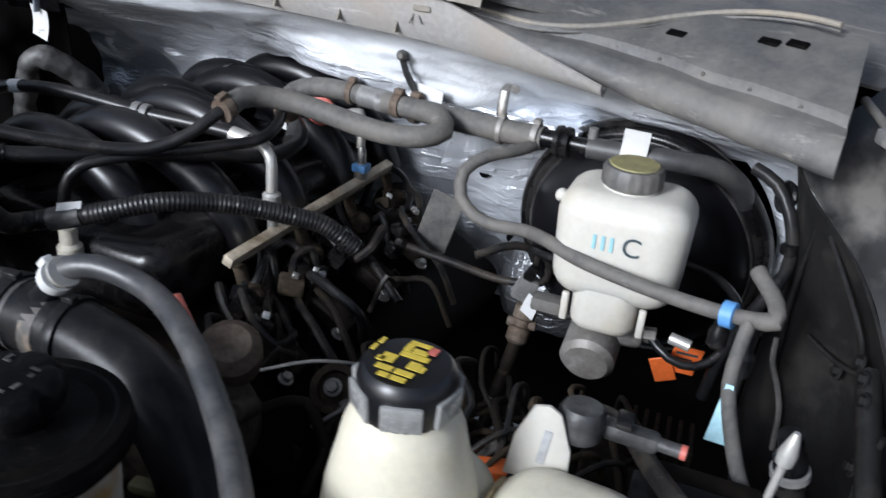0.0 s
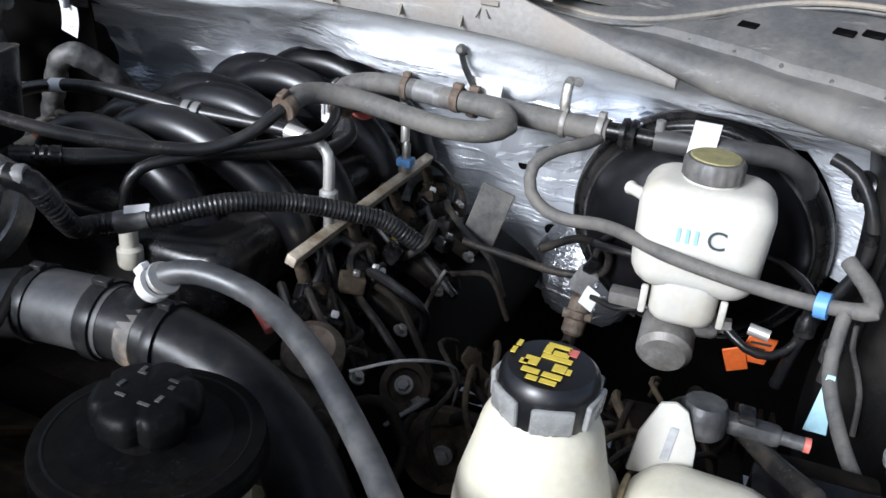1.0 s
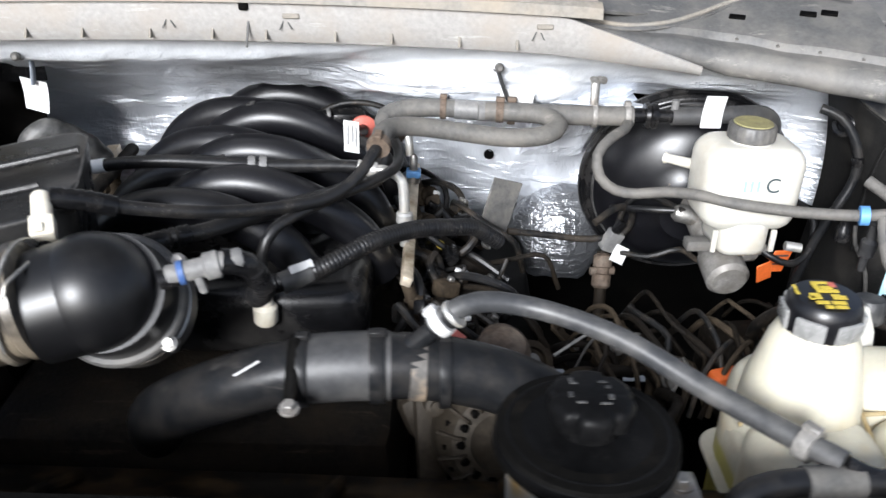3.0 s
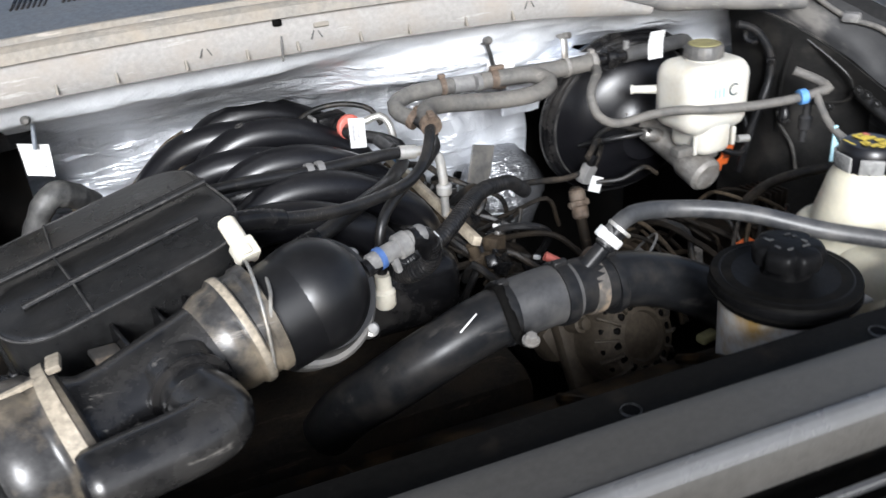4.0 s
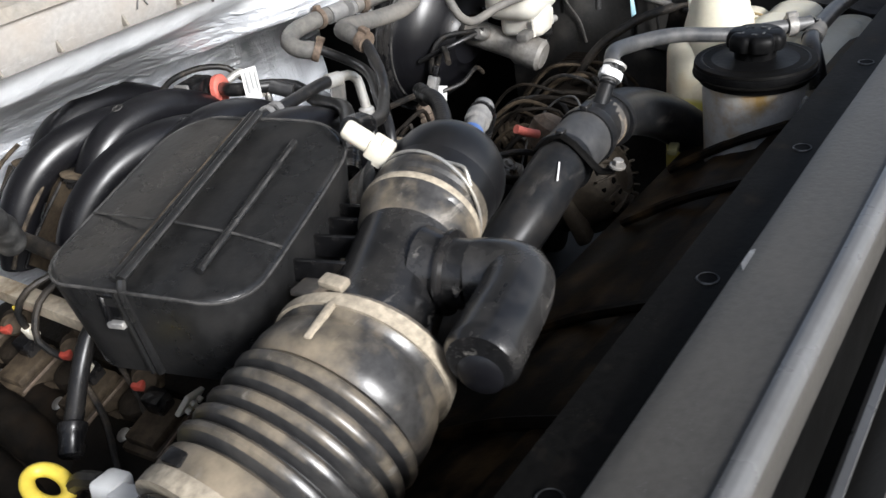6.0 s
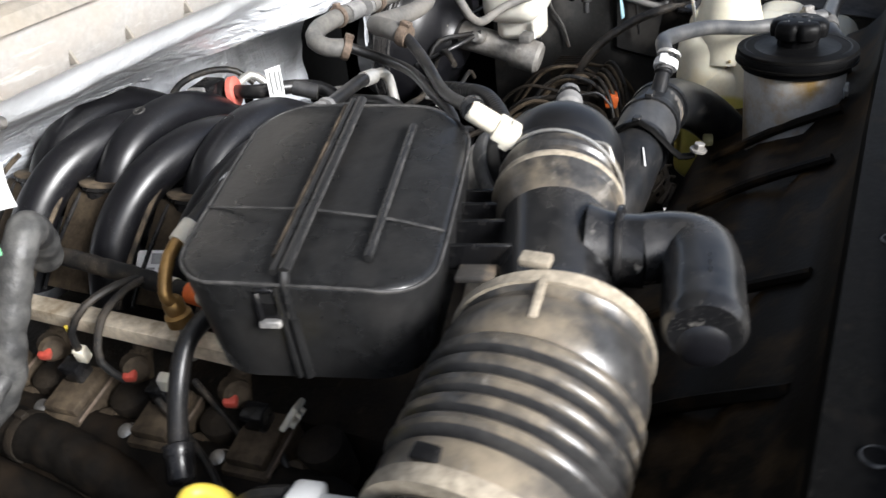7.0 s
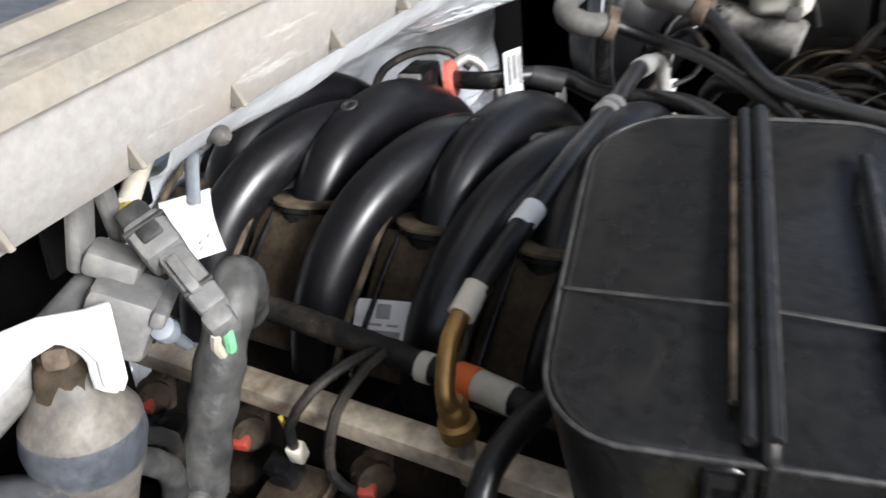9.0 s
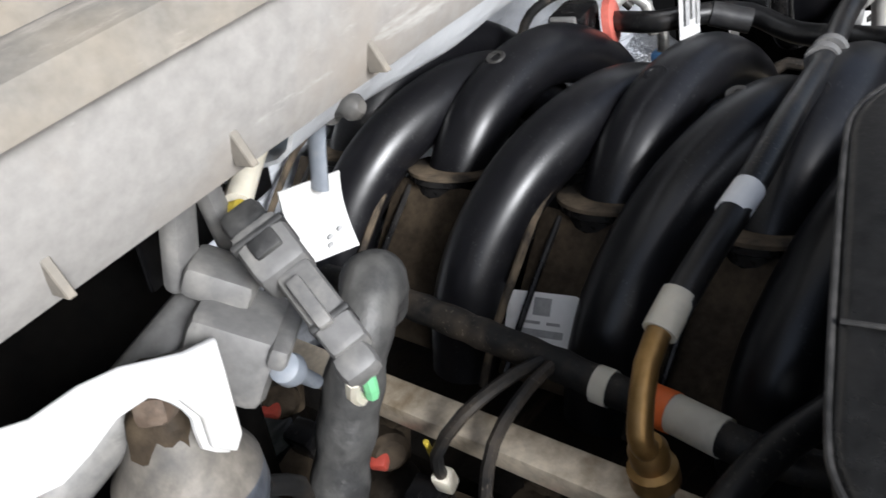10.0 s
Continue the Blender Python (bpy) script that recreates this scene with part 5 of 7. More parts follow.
    part("clamp_screw", rbox((0.012, 0.022, 0.007), pose(*(axis(-1.056) + V(-0.002, 0.008, 0.0745)), 0, -10, 0), 0.002), "crest_dust", h)
    part("marker", rbox((0.036, 0.006, 0.005), pose(*(axis(-1.090) + V(0, -0.003, 0.0748)), 0, -10, 8), 0.0015), "crest_dust", h, "pale dusty moulded rib")
    prof = [(0.0715, -0.004)]
    for k in range(5):
        s = k * 0.0158
        prof += [(0.0650, s), (0.0745, s + 0.0028), (0.0768, s + 0.0054), (0.0768, s + 0.0092), (0.0745, s + 0.0120), (0.0650, s + 0.0150)]
    prof += [(0.0665, 0.0800), (0.0720, 0.0830), (0.0735, 0.088), (0.0725, 0.100), (0.0705, 0.112)]
    bl = rev(-1.100, prof, "dusty_rubber", "bellows", "ribbed rubber bellows dusted tan, groove shade in the dark rubber colour")
    bl.data.materials.append(M["worn_rubber"])
    bl.data.materials.append(M["crest_dust"])
    # grooves and flanks get bare dark rubber, which also paints the groove shade
    for k, f in enumerate(bl.data.polygons):
        ring = min(k // 44, len(prof) - 2)
        f.material_index = 1 if (prof[ring][0] + prof[ring + 1][0]) / 2 < 0.0705 and ring < len(prof) - 5 else 0
    rev(-1.203, [(0.0700, 0.0), (0.0730, 0.0), (0.0735, 0.006), (0.0730, 0.014), (0.0700, 0.014)], "crest_dust", "screw_clamp", "dusty clamp band")
    part("clamp_screw", rbox((0.012, 0.020, 0.006), pose(*(axis(-1.210) + V(0, 0.020, 0.0705)), 0, -10, 0), 0.002), "black_plastic", h)
    rev(-1.218, [(0.062, 0), (0.0655, 0.004), (0.0655, 0.05), (0.070, 0.07), (0.072, 0.10)], "black_plastic", "meter_housing")
    mc = thing("meter_plug", join(rbox((0.024, 0.022, 0.018), pose(-1.214, 0.492, 1.078, 0, 10, 10), 0.004), rbox((0.018, 0.026, 0.015), pose(-1.216, 0.470, 1.078, 0, 10, 10), 0.003)), "white", "pale grey plug of the air meter", "plug")
    part("collar", rbox((0.016, 0.012, 0.034), pose(-1.214, 0.444, 1.080, 0, 16, 10), 0.003), "grey_plug", mc)
    part("wire", tube([(-1.214, 0.505, 1.078), (-1.216, 0.53, 1.07), (-1.21, 0.57, 1.03), (-1.19, 0.60, 0.99)], 0.007, 8), "wire", mc)
    # side resonator bottle
    n0 = axis(-0.962) + V(0, -0.041, 0.010)
    part("branch", lathe([(0.036, -0.012), (0.031, 0.002), (0.0285, 0.012), (0.0285, 0.030)], n0, (0.18, -1, 0), 28), "dusty_pipe", h)
    part("branch_collar", lathe([(0.0285, 0.008), (0.0345, 0.009), (0.0352, 0.011), (0.0345, 0.0135), (0.0285, 0.0145)], n0, (0.18, -1, 0), 36), "black_plastic", h)
    part("bottle", tube([(-0.957, 0.345, 1.143), (-0.947, 0.322, 1.143), (-0.948, 0.306, 1.143), (-0.965, 0.297, 1.142), (-1.02, 0.285, 1.140), (-1.048, 0.279, 1.139)], 0.0285, 26, 0.005,
                        lambda s, t: 1.0 - 0.14 * max(0, (s / t - 0.95) / 0.05) ** 2, 0.95), "dusty_pipe", h, "small black plastic side resonator with a stepped end")
    part("bottle_end", tube([(-1.044, 0.280, 1.130), (-1.0505, 0.2785, 1.130)], 0.0185, 22, 0.004, lambda s, t: 1 - 0.3 * (s / t) ** 3), "gloss_plastic", h)
    part("moulded_marks", join(*[rbox((0.005, 0.002, 0.0012), pose(-0.975 - 0.009 * k, 0.291 - 0.0019 * k, 1.1672, 0, 0, 10), 0, segs=1) for k in range(5)]), "hose_rubber", h)
    # breather connector on the elbow
    c = thing("breather_connector", lathe([(0.008, -0.045), (0.010, -0.043), (0.010, -0.01), (0.0135, -0.008), (0.0135, 0.004), (0.011, 0.006), (0.011, 0.024), (0.009, 0.027)], (-0.728, 0.472, 1.168), (0.92, 0.28, 0.14), 20), "grey_plug", "grey quick-fit breather connector with a blue lock ring", "connector")
    part("lock_ring", lathe([(0.0098, -0.034), (0.0118, -0.033), (0.0118, -0.028), (0.0098, -0.027)], (-0.728, 0.472, 1.168), (0.92, 0.28, 0.14), 20), "deep_blue", c)
    part("lock_ring", rbox((0.008, 0.010, 0.020), pose(-0.740, 0.464, 1.152, 0, -15, 15), 0.003), "grey_plug", c)
    part("stub", lathe([(0.010, 0), (0.0085, 0.022)], (-0.776, 0.457, 1.158), (0.92, 0.28, 0.14), 16), "black_plastic", c)
    # white fitting of the second breather line
    wf = frame_of((-0.010, 0.030, 0.023), (-0.886, 0.487, 1.2055), 0)
    w = thing("white_fitting", join(lathe([(0.0085, -0.002), (0.0095, 0.0), (0.0095, 0.022), (0.008, 0.025)], (-0.886, 0.487, 1.2055), (-0.010, 0.030, 0.023), 18), rbox((0.022, 0.020, 0.022), wf @ pose(0, 0, -0.012), 0.003), rbox((0.012, 0.026, 0.010), wf @ pose(0.004, 0, -0.016), 0.002)), "beige", "cream white plastic line fitting on the intake elbow", "connector")
    part("neck", lathe([(0.008, 0), (0.008, 0.05)], (-0.884, 0.474, 1.150), (0.0, 0.1, 1), 12), "black_plastic", w)


def build_runners():
    h = holder("intake_manifold", (-0.78, 0.85, 0.98), "black plastic intake manifold with curved runners", "intake manifold")
    for y, yf in ((1.032, 1.096), (0.902, 0.986), (0.792, 0.852), (0.690, 0.746)):
        near = [(-0.958, y + 0.032, 0.985), (-0.948, y + 0.030, 1.03), (-0.926, y + 0.024, 1.070), (-0.885, y + 0.012, 1.105), (-0.83, y, 1.121), (-0.77, y - 0.006, 1.115), (-0.71, y - 0.008, 1.085), (-0.675, y - 0.008, 1.04)]
        part("runner", tube(near, 0.0250, 22, 0.012, lambda s, t: 1.0 + 0.10 * max(0, 0.3 - s / t)), "gloss_plastic", h)
        y = yf
        far = [(-0.872, y + 0.012, 1.035), (-0.862, y + 0.010, 1.070), (-0.835, y + 0.006, 1.105), (-0.79, y + 0.002, 1.126), (-0.735, y, 1.126), (-0.675, y + 0.002, 1.102), (-0.62, y + 0.006, 1.06), (-0.59, y + 0.008, 1.0)]
        part("runner", tube(far, 0.0255, 22, 0.012), "gloss_plastic", h)
        part("foot", lathe([(0.030, -0.03), (0.030, 0.006), (0.034, 0.008), (0.034, 0.013), (0.028, 0.016)], (-0.866, y + 0.011, 1.072), (0.25, 0, 1), 24), "black_plastic", h)
        part("foot_rim", lathe([(0.0335, 0.012), (0.0350, 0.013), (0.0350, 0.0155), (0.0335, 0.0165)], (-0.866, y + 0.011, 1.072), (0.25, 0, 1), 24), "tan_dust", h)
        f = y + 0.011
        part("web", tube([(-0.985, f + 0.036, 1.000), (-0.965, f + 0.036, 1.028), (-0.93, f + 0.033, 1.066), (-0.895, f + 0.031, 1.096), (-0.868, f + 0.026, 1.110)], 0.0030, 8), "tan_dust", h)
        part("web", tube([(-0.975, f + 0.026, 0.998), (-0.955, f + 0.026, 1.022), (-0.92, f + 0.024, 1.056), (-0.890, f + 0.022, 1.082)], 0.0024, 8), "black_plastic", h)
        part("floor", rbox((0.12, 0.075, 0.006), pose(-0.925, f, 1.040, 0, -48), 0.002), "engine_tan", h)
        part("boss", lathe([(0.010, -0.02), (0.010, 0.002), (0.008, 0.004), (0.006, 0.004), (0.005, 0.001), (0.0, 0.001)], (-0.796, y + 0.004, 1.146), (-0.3, 0, 1), 18), "gloss_plastic", h)
    for x, y, z in ((-0.797, 1.100, 1.1505), (-0.797, 0.990, 1.1505), (-0.80, 0.798, 1.142)):
        part("boss_ring", lathe([(0.0042, -0.004), (0.0042, 0.0010), (0.0072, 0.0014), (0.0080, 0.0006), (0.0080, -0.004)], (x, y, z - 0.0005), (-0.35, 0, 1), 18), "worn_highlight", h)
    part("plenum", rbox((0.30, 0.46, 0.10), pose(-0.75, 0.845, 1.005), 0.03, segs=3), "black_plastic", h)
    LABEL = pose(-0.9385, 0.877, 1.0315, 0, -48, 0) @ pose(0, 0, 0, 0, 0, -82)
    lb = thing("part_label", prism(rounded(0.054, 0.035, 0.004, 3), 0.0012, LABEL, 0, 1), "label_white", "white printed part label on the manifold", "label")
    lm = LABEL @ pose(0, 0, 0.0013)
    bars([(0, -0.010, 0.036, 0.005), (-0.006, -0.003, 0.012, 0.002), (0.010, -0.003, 0.010, 0.002), (0.0, 0.008, 0.013, 0.012)], lm, "grey_ink", lb)


def build_rails():
    r = thing("fuel_rail", rbox((0.021, 0.435, 0.017), pose(-1.046, 0.872, 1.033, 0, -6), 0.0015), "rail_steel", "square tan-stained steel fuel rail beside the brass fitting", "fuel rail")
    r2 = thing("fuel_rail", rbox((0.013, 0.37, 0.013), pose(-0.556, 0.862, 1.034, 0, 20), 0.0012), "rail_steel", "square dull steel fuel rail below the corrugated conduit", "fuel rail")
    for y in (0.698, 0.820, 0.936, 1.04):
        for rail, x, s in ((r, -1.030, -1), (r2, -0.556, 1)):
            inj = part("injector", join(lathe([(0.008, 0), (0.008, -0.02), (0.011, -0.022), (0.011, -0.05)], (x, y, 1.02), (s * -0.3, 0, 1), 14), rbox((0.024, 0.016, 0.018), pose(x + s * 0.018, y, 0.992, 0, s * 20), 0.003), lathe([(0.011, -0.012), (0.014, -0.010), (0.014, 0.008), (0.010, 0.012)], (x + s * 0.022, y - 0.004, 0.990), (s * 0.5, -0.8, 0.2), 14)), "engine_tan", rail, "dusty injector body")
            part("lock", rbox((0.011, 0.013, 0.010), pose(x + s * 0.034, y - 0.008, 0.990, 0, s * 20, 20), 0.0025), "dark_red" if s < 0 else "engine_dirt", inj)
    f = thing("fuel_line", tube([(-1.018, 0.749, 1.123), (-0.985, 0.746, 1.136), (-0.93, 0.743, 1.150), (-0.86, 0.747, 1.156), (-0.80, 0.753, 1.153), (-0.743, 0.760, 1.148), (-0.68, 0.770, 1.145), (-0.63, 0.776, 1.143), (-0.60, 0.777, 1.139)], 0.0082, 16), "black_hose", "black rubber fuel line crossing the intake runners", "fuel line")
    part("band", tube([(-0.945, 0.744, 1.147), (-0.924, 0.743, 1.1508)], 0.0088, 16), "label_white", f, "white paint band")
    for x in (-0.751, -0.737):
        clamp_ring((x, 0.7605, 1.148), (1, 0.15, -0.06), 0.0098, 0.009, "grey_plug", f, screw=False)
    g = thing("brass_fitting", tube([(-1.012, 0.749, 1.127), (-1.035, 0.748, 1.117), (-1.052, 0.744, 1.098), (-1.056, 0.742, 1.088), (-1.051, 0.740, 1.078)], 0.0062, 16), "brass", "tarnished brass elbow fitting on the fuel rail", "pipe fitting")
    part("collar", tube([(-0.998, 0.748, 1.132), (-1.019, 0.749, 1.1235)], 0.0088, 16), "beige", g)
    part("nut", lathe([(0.008, 0), (0.0125, 0.003), (0.0125, 0.013), (0.009, 0.015), (0.0098, 0.018), (0.0098, 0.026), (0.0075, 0.030)], (-1.048, 0.740, 1.054), (-0.1, 0.08, 1), 20), "brass", g)
    part("stem", lathe([(0.006, 0), (0.006, 0.034)], (-1.049, 0.737, 1.018), (0, 0, 1), 12), "alu", g)
    e = thing("steel_elbow", tube([(-0.602, 0.777, 1.139), (-0.580, 0.776, 1.137), (-0.566, 0.774, 1.126), (-0.563, 0.772, 1.105), (-0.562, 0.770, 1.085)], 0.0068, 14), "zinc", "bright zinc elbow pipe joining the fuel line to the rail", "pipe fitting")
    part("collar", tube([(-0.622, 0.777, 1.142), (-0.598, 0.777, 1.1385)], 0.0098, 14), "zinc", e)
    part("nut", lathe([(0.008, 0), (0.011, 0.003), (0.011, 0.014), (0.008, 0.017)], (-0.562, 0.770, 1.068), (0, 0, 1), 16), "zinc", e)
    part("stem", lathe([(0.006, 0), (0.006, 0.035)], (-0.562, 0.770, 1.036), (0, 0, 1), 12), "zinc", e)


def build_breather_lines():
    # line from the white fitting to the loop hose
    a = thing("breather_line", tube([(-0.890, 0.503, 1.217), (-0.868, 0.514, 1.212), (-0.83, 0.535, 1.195), (-0.76, 0.575, 1.172), (-0.69, 0.628, 1.155), (-0.645, 0.662, 1.152), (-0.615, 0.690, 1.165), (-0.597, 0.718, 1.185), (-0.592, 0.730, 1.191)], 0.0072, 14), "black_hose", "shiny black nylon breather line", "hose")
    part("end", tube([(-0.885, 0.506, 1.217), (-0.862, 0.517, 1.210), (-0.835, 0.532, 1.197)], 0.0105, 14, 0.004, ripple(0.008, 0.06)), "black_plastic", a)
    b = thing("breather_line", tube([(-0.583, 0.822, 1.172), (-0.572, 0.80, 1.160), (-0.572, 0.765, 1.15), (-0.60, 0.72, 1.148), (-0.66, 0.66, 1.142), (-0.700, 0.618, 1.132), (-0.712, 0.607, 1.11), (-0.714, 0.605, 1.065)], 0.0066, 14), "black_hose", "shiny black nylon line running down to a cream connector", "hose")
    part("connector", lathe([(0.011, 0), (0.014, 0.004), (0.014, 0.022), (0.010, 0.026), (0.010, 0.045)], (-0.714, 0.605, 1.018), (0, 0, 1), 16), "beige", b, "cream plastic connector")
    c = thing("vent_hose", tube([(-0.805, 0.590, 1.133), (-0.77, 0.618, 1.130), (-0.72, 0.662, 1.130), (-0.66, 0.72, 1.126), (-0.63, 0.775, 1.115), (-0.60, 0.83, 1.105), (-0.59, 0.87, 1.115), (-0.61, 0.895, 1.122), (-0.645, 0.93, 1.125), (-0.632, 0.975, 1.118)], 0.0095, 14), "black_hose", "black rubber vent hose behind the runners", "hose")
    part("end", tube([(-0.83, 0.57, 1.134), (-0.79, 0.602, 1.132)], 0.0115, 14, 0.004, ripple(0.008, 0.08)), "black_plastic", c)
    part("sleeve", tube([(-0.600, 0.865, 1.112), (-0.612, 0.895, 1.122)], 0.0108, 14), "worn_rubber", c)
    d = thing("purge_valve", rbox((0.05, 0.034, 0.036), pose(-0.655, 1.005, 1.120, 0, 0, 10), 0.006), "black_plastic", "black vapour purge valve with a red disc", "valve")
    part("disc", lathe([(0.0205, 0), (0.0205, 0.007), (0.018, 0.009), (0, 0.009)], (-0.632, 0.985, 1.117), (0.3, -0.95, 0.1), 28), "red", d, "faded red plastic disc")
    part("plug", rbox((0.026, 0.022, 0.026), pose(-0.694, 1.0, 1.124, 0, 0, 10), 0.004), "black_plastic", d)
    part("latch", rbox((0.006, 0.024, 0.020), pose(-0.684, 0.998, 1.130, 0, 0, 10), 0.002), "grey_plug", d)
    part("tab", rbox((0.022, 0.003, 0.016), pose(-0.705, 0.985, 1.108, 0, 10, 10), 0.001, segs=1), "zinc", d, "bright metal tab")
    part("pipe", tube([(-0.60, 1.0, 1.115), (-0.575, 0.995, 1.122), (-0.565, 0.98, 1.11), (-0.562, 0.975, 1.08)], 0.006, 12), "zinc", d)
    part("cable", tube([(-0.70, 1.0, 1.115), (-0.73, 1.012, 1.126), (-0.77, 1.03, 1.118), (-0.80, 1.05, 1.10)], 0.006, 10), "wire", d)
    part("cable", tube([(-0.71, 1.03, 1.120), (-0.67, 1.04, 1.136), (-0.62, 1.03, 1.140), (-0.585, 1.01, 1.130), (-0.575, 0.99, 1.110)], 0.0045, 10), "wire", d)
    part("socket", rbox((0.020, 0.016, 0.020), pose(-0.715, 0.992, 1.112, 0, 0, 10), 0.002), "grey_plug", d, "pale grey socket")
    t = thing("hose_label", sheet(lambda u, v: Vector((-0.652 + 0.022 * u, 0.906 - 0.008 * u, 1.112 + 0.046 * v)), 3, 4, 0.0008), "white", "white printed label wrapped on the vent hose", "label")
    bars([(-0.006, 0.006, 0.004, 0.03), (0.001, 0.008, 0.003, 0.026), (0.007, 0.004, 0.002, 0.03)], pose(-0.6415, 0.8985, 1.133, 90, 0, -20), "grey_ink", t)


def build_heater_hoses():
    loop = [(-0.590, 0.735, 1.193), (-0.588, 0.752, 1.198), (-0.575, 0.775, 1.197), (-0.545, 0.792, 1.192), (-0.49, 0.797, 1.184), (-0.43, 0.793, 1.180), (-0.385, 0.798, 1.183), (-0.368, 0.815, 1.189), (-0.385, 0.838, 1.195), (-0.425, 0.848, 1.195), (-0.46, 0.852, 1.194)]
    a = thing("heater_hose", tube(loop, 0.0122, 18), "grey_hose", "dusty grey heater hose bent in a loop", "hose")
    clamp_ring((-0.5915, 0.728, 1.1905), (0.1, 1, 0.3), 0.0125, 0.012, "rust", a, label="rusty clamp")
    clamp_ring((-0.441, 0.850, 1.195), (-1, 0.1, 0), 0.0130, 0.010, "rust", a, label="rusty clamp")
    b = thing("heater_hose", tube([(-0.580, 0.828, 1.168), (-0.592, 0.845, 1.172), (-0.592, 0.862, 1.180), (-0.57, 0.872, 1.187), (-0.53, 0.872, 1.190), (-0.49, 0.868, 1.191)], 0.0122, 18), "grey_hose", "dusty grey heater hose elbow", "hose")
    clamp_ring((-0.578, 0.825, 1.167), (0.5, -0.7, -0.4), 0.0135, 0.010, "rust", b, label="rusty clamp")
    clamp_ring((-0.515, 0.871, 1.1905), (-1, 0.05, 0), 0.0130, 0.008, "rust", b, label="rusty clamp")
    y = thing("hose_joint", join(tube([(-0.50, 0.866, 1.191), (-0.42, 0.862, 1.190)], 0.013, 16), tube([(-0.47, 0.852, 1.193), (-0.40, 0.858, 1.190)], 0.012, 16), rbox((0.03, 0.03, 0.02), pose(-0.455, 0.86, 1.192), 0.004)), "grey_plug", "grey plastic hose joint", "pipe fitting")
    clamp_ring((-0.425, 0.862, 1.190), (-1, 0.05, 0), 0.0145, 0.010, "rust", y, label="rusty clamp")
    c = thing("heater_hose", tube([(-0.42, 0.862, 1.190), (-0.36, 0.862, 1.188), (-0.30, 0.856, 1.190), (-0.265, 0.853, 1.192)], 0.0132, 18), "grey_hose", "dusty grey heater hose along the firewall", "hose")
    clamp_ring((-0.316, 0.858, 1.189), (1, 0, 0), 0.0138, 0.006, "cast_grey", c)
    clamp_ring((-0.274, 0.853, 1.192), (1, 0, 0), 0.0138, 0.007, "cast_grey", c)
    v = thing("check_valve", lathe([(0.010, -0.03), (0.010, -0.009), (0.0165, -0.008), (0.0175, -0.003), (0.015, 0.0), (0.0175, 0.003), (0.0165, 0.008), (0.009, 0.009), (0.009, 0.045)], (-0.243, 0.852, 1.193), (1, 0, 0), 24), "black_plastic", "black round check valve in the vacuum hose", "valve")
    part("tee", tube([(-0.212, 0.852, 1.193), (-0.212, 0.852, 1.215)], 0.005, 10), "grey_plug", v)
    # darker than the heater hoses: the booster's shadow is put into the colour
    d = thing("vacuum_hose", tube([(-0.215, 0.852, 1.193), (-0.17, 0.853, 1.194), (-0.125, 0.858, 1.196), (-0.085, 0.876, 1.190), (-0.060, 0.900, 1.168), (-0.053, 0.920, 1.135), (-0.054, 0.930, 1.10), (-0.058, 0.935, 1.07)], 0.0118, 18), "dark_grey_hose", "dusty grey vacuum hose round to the brake booster, darkened for shade", "hose")
    for y, z in ((0.922, 1.128), (0.929, 1.104)):
        clamp_ring((-0.0535, y, z), (0.0, -0.25, 1), 0.0140, 0.006, "worn_rubber", d)
    thin = [(-0.272, 0.846, 1.186), (-0.280, 0.825, 1.184), (-0.305, 0.795, 1.180), (-0.322, 0.775, 1.166), (-0.318, 0.763, 1.142), (-0.298, 0.758, 1.127), (-0.272, 0.755, 1.124), (-0.240, 0.742, 1.133), (-0.205, 0.716, 1.141), (-0.17, 0.698, 1.140), (-0.11, 0.684, 1.138), (-0.06, 0.672, 1.140), (-0.029, 0.665, 1.143), (-0.006, 0.655, 1.150), (0.004, 0.655, 1.153)]
    e = thing("vacuum_line", tube(thin, 0.0068, 14), "grey_hose", "thin dusty grey vacuum line looped past the brake reservoir", "hose")
    part("elbow", tube([(-0.006, 0.655, 1.150), (0.006, 0.652, 1.153), (0.004, 0.67, 1.160), (-0.017, 0.699, 1.172)], 0.0072, 12), "grey_hose", e)
    part("clip", lathe([(0.0075, -0.006), (0.0115, -0.005), (0.0115, 0.005), (0.0075, 0.006)], (-0.029, 0.665, 1.143), (1, -0.25, 0.1), 20), "blue", e, "bright blue clip")
    part("drop", tube([(-0.012, 0.656, 1.146), (-0.014, 0.640, 1.128), (-0.014, 0.618, 1.108), (0.0, 0.575, 1.085), (0.02, 0.53, 1.07), (0.05, 0.48, 1.06)], 0.006, 12), "grey_hose", e)
    part("valve", lathe([(0.005, 0), (0.009, 0.004), (0.009, 0.018), (0.006, 0.022), (0.006, 0.03)], (-0.035, 0.69, 1.095), (0, 0, 1), 14), "black_plastic", e)
    part("tie", sheet(lambda u, w: Vector((-0.016 + 0.006 * u + (0.008 * u - 0.004) * w * 1.5, 0.611 - 0.006 * w, 1.112 - 0.052 * w)), 3, 6, 0.0015), "pale_blue", e, "pale blue plastic tie")


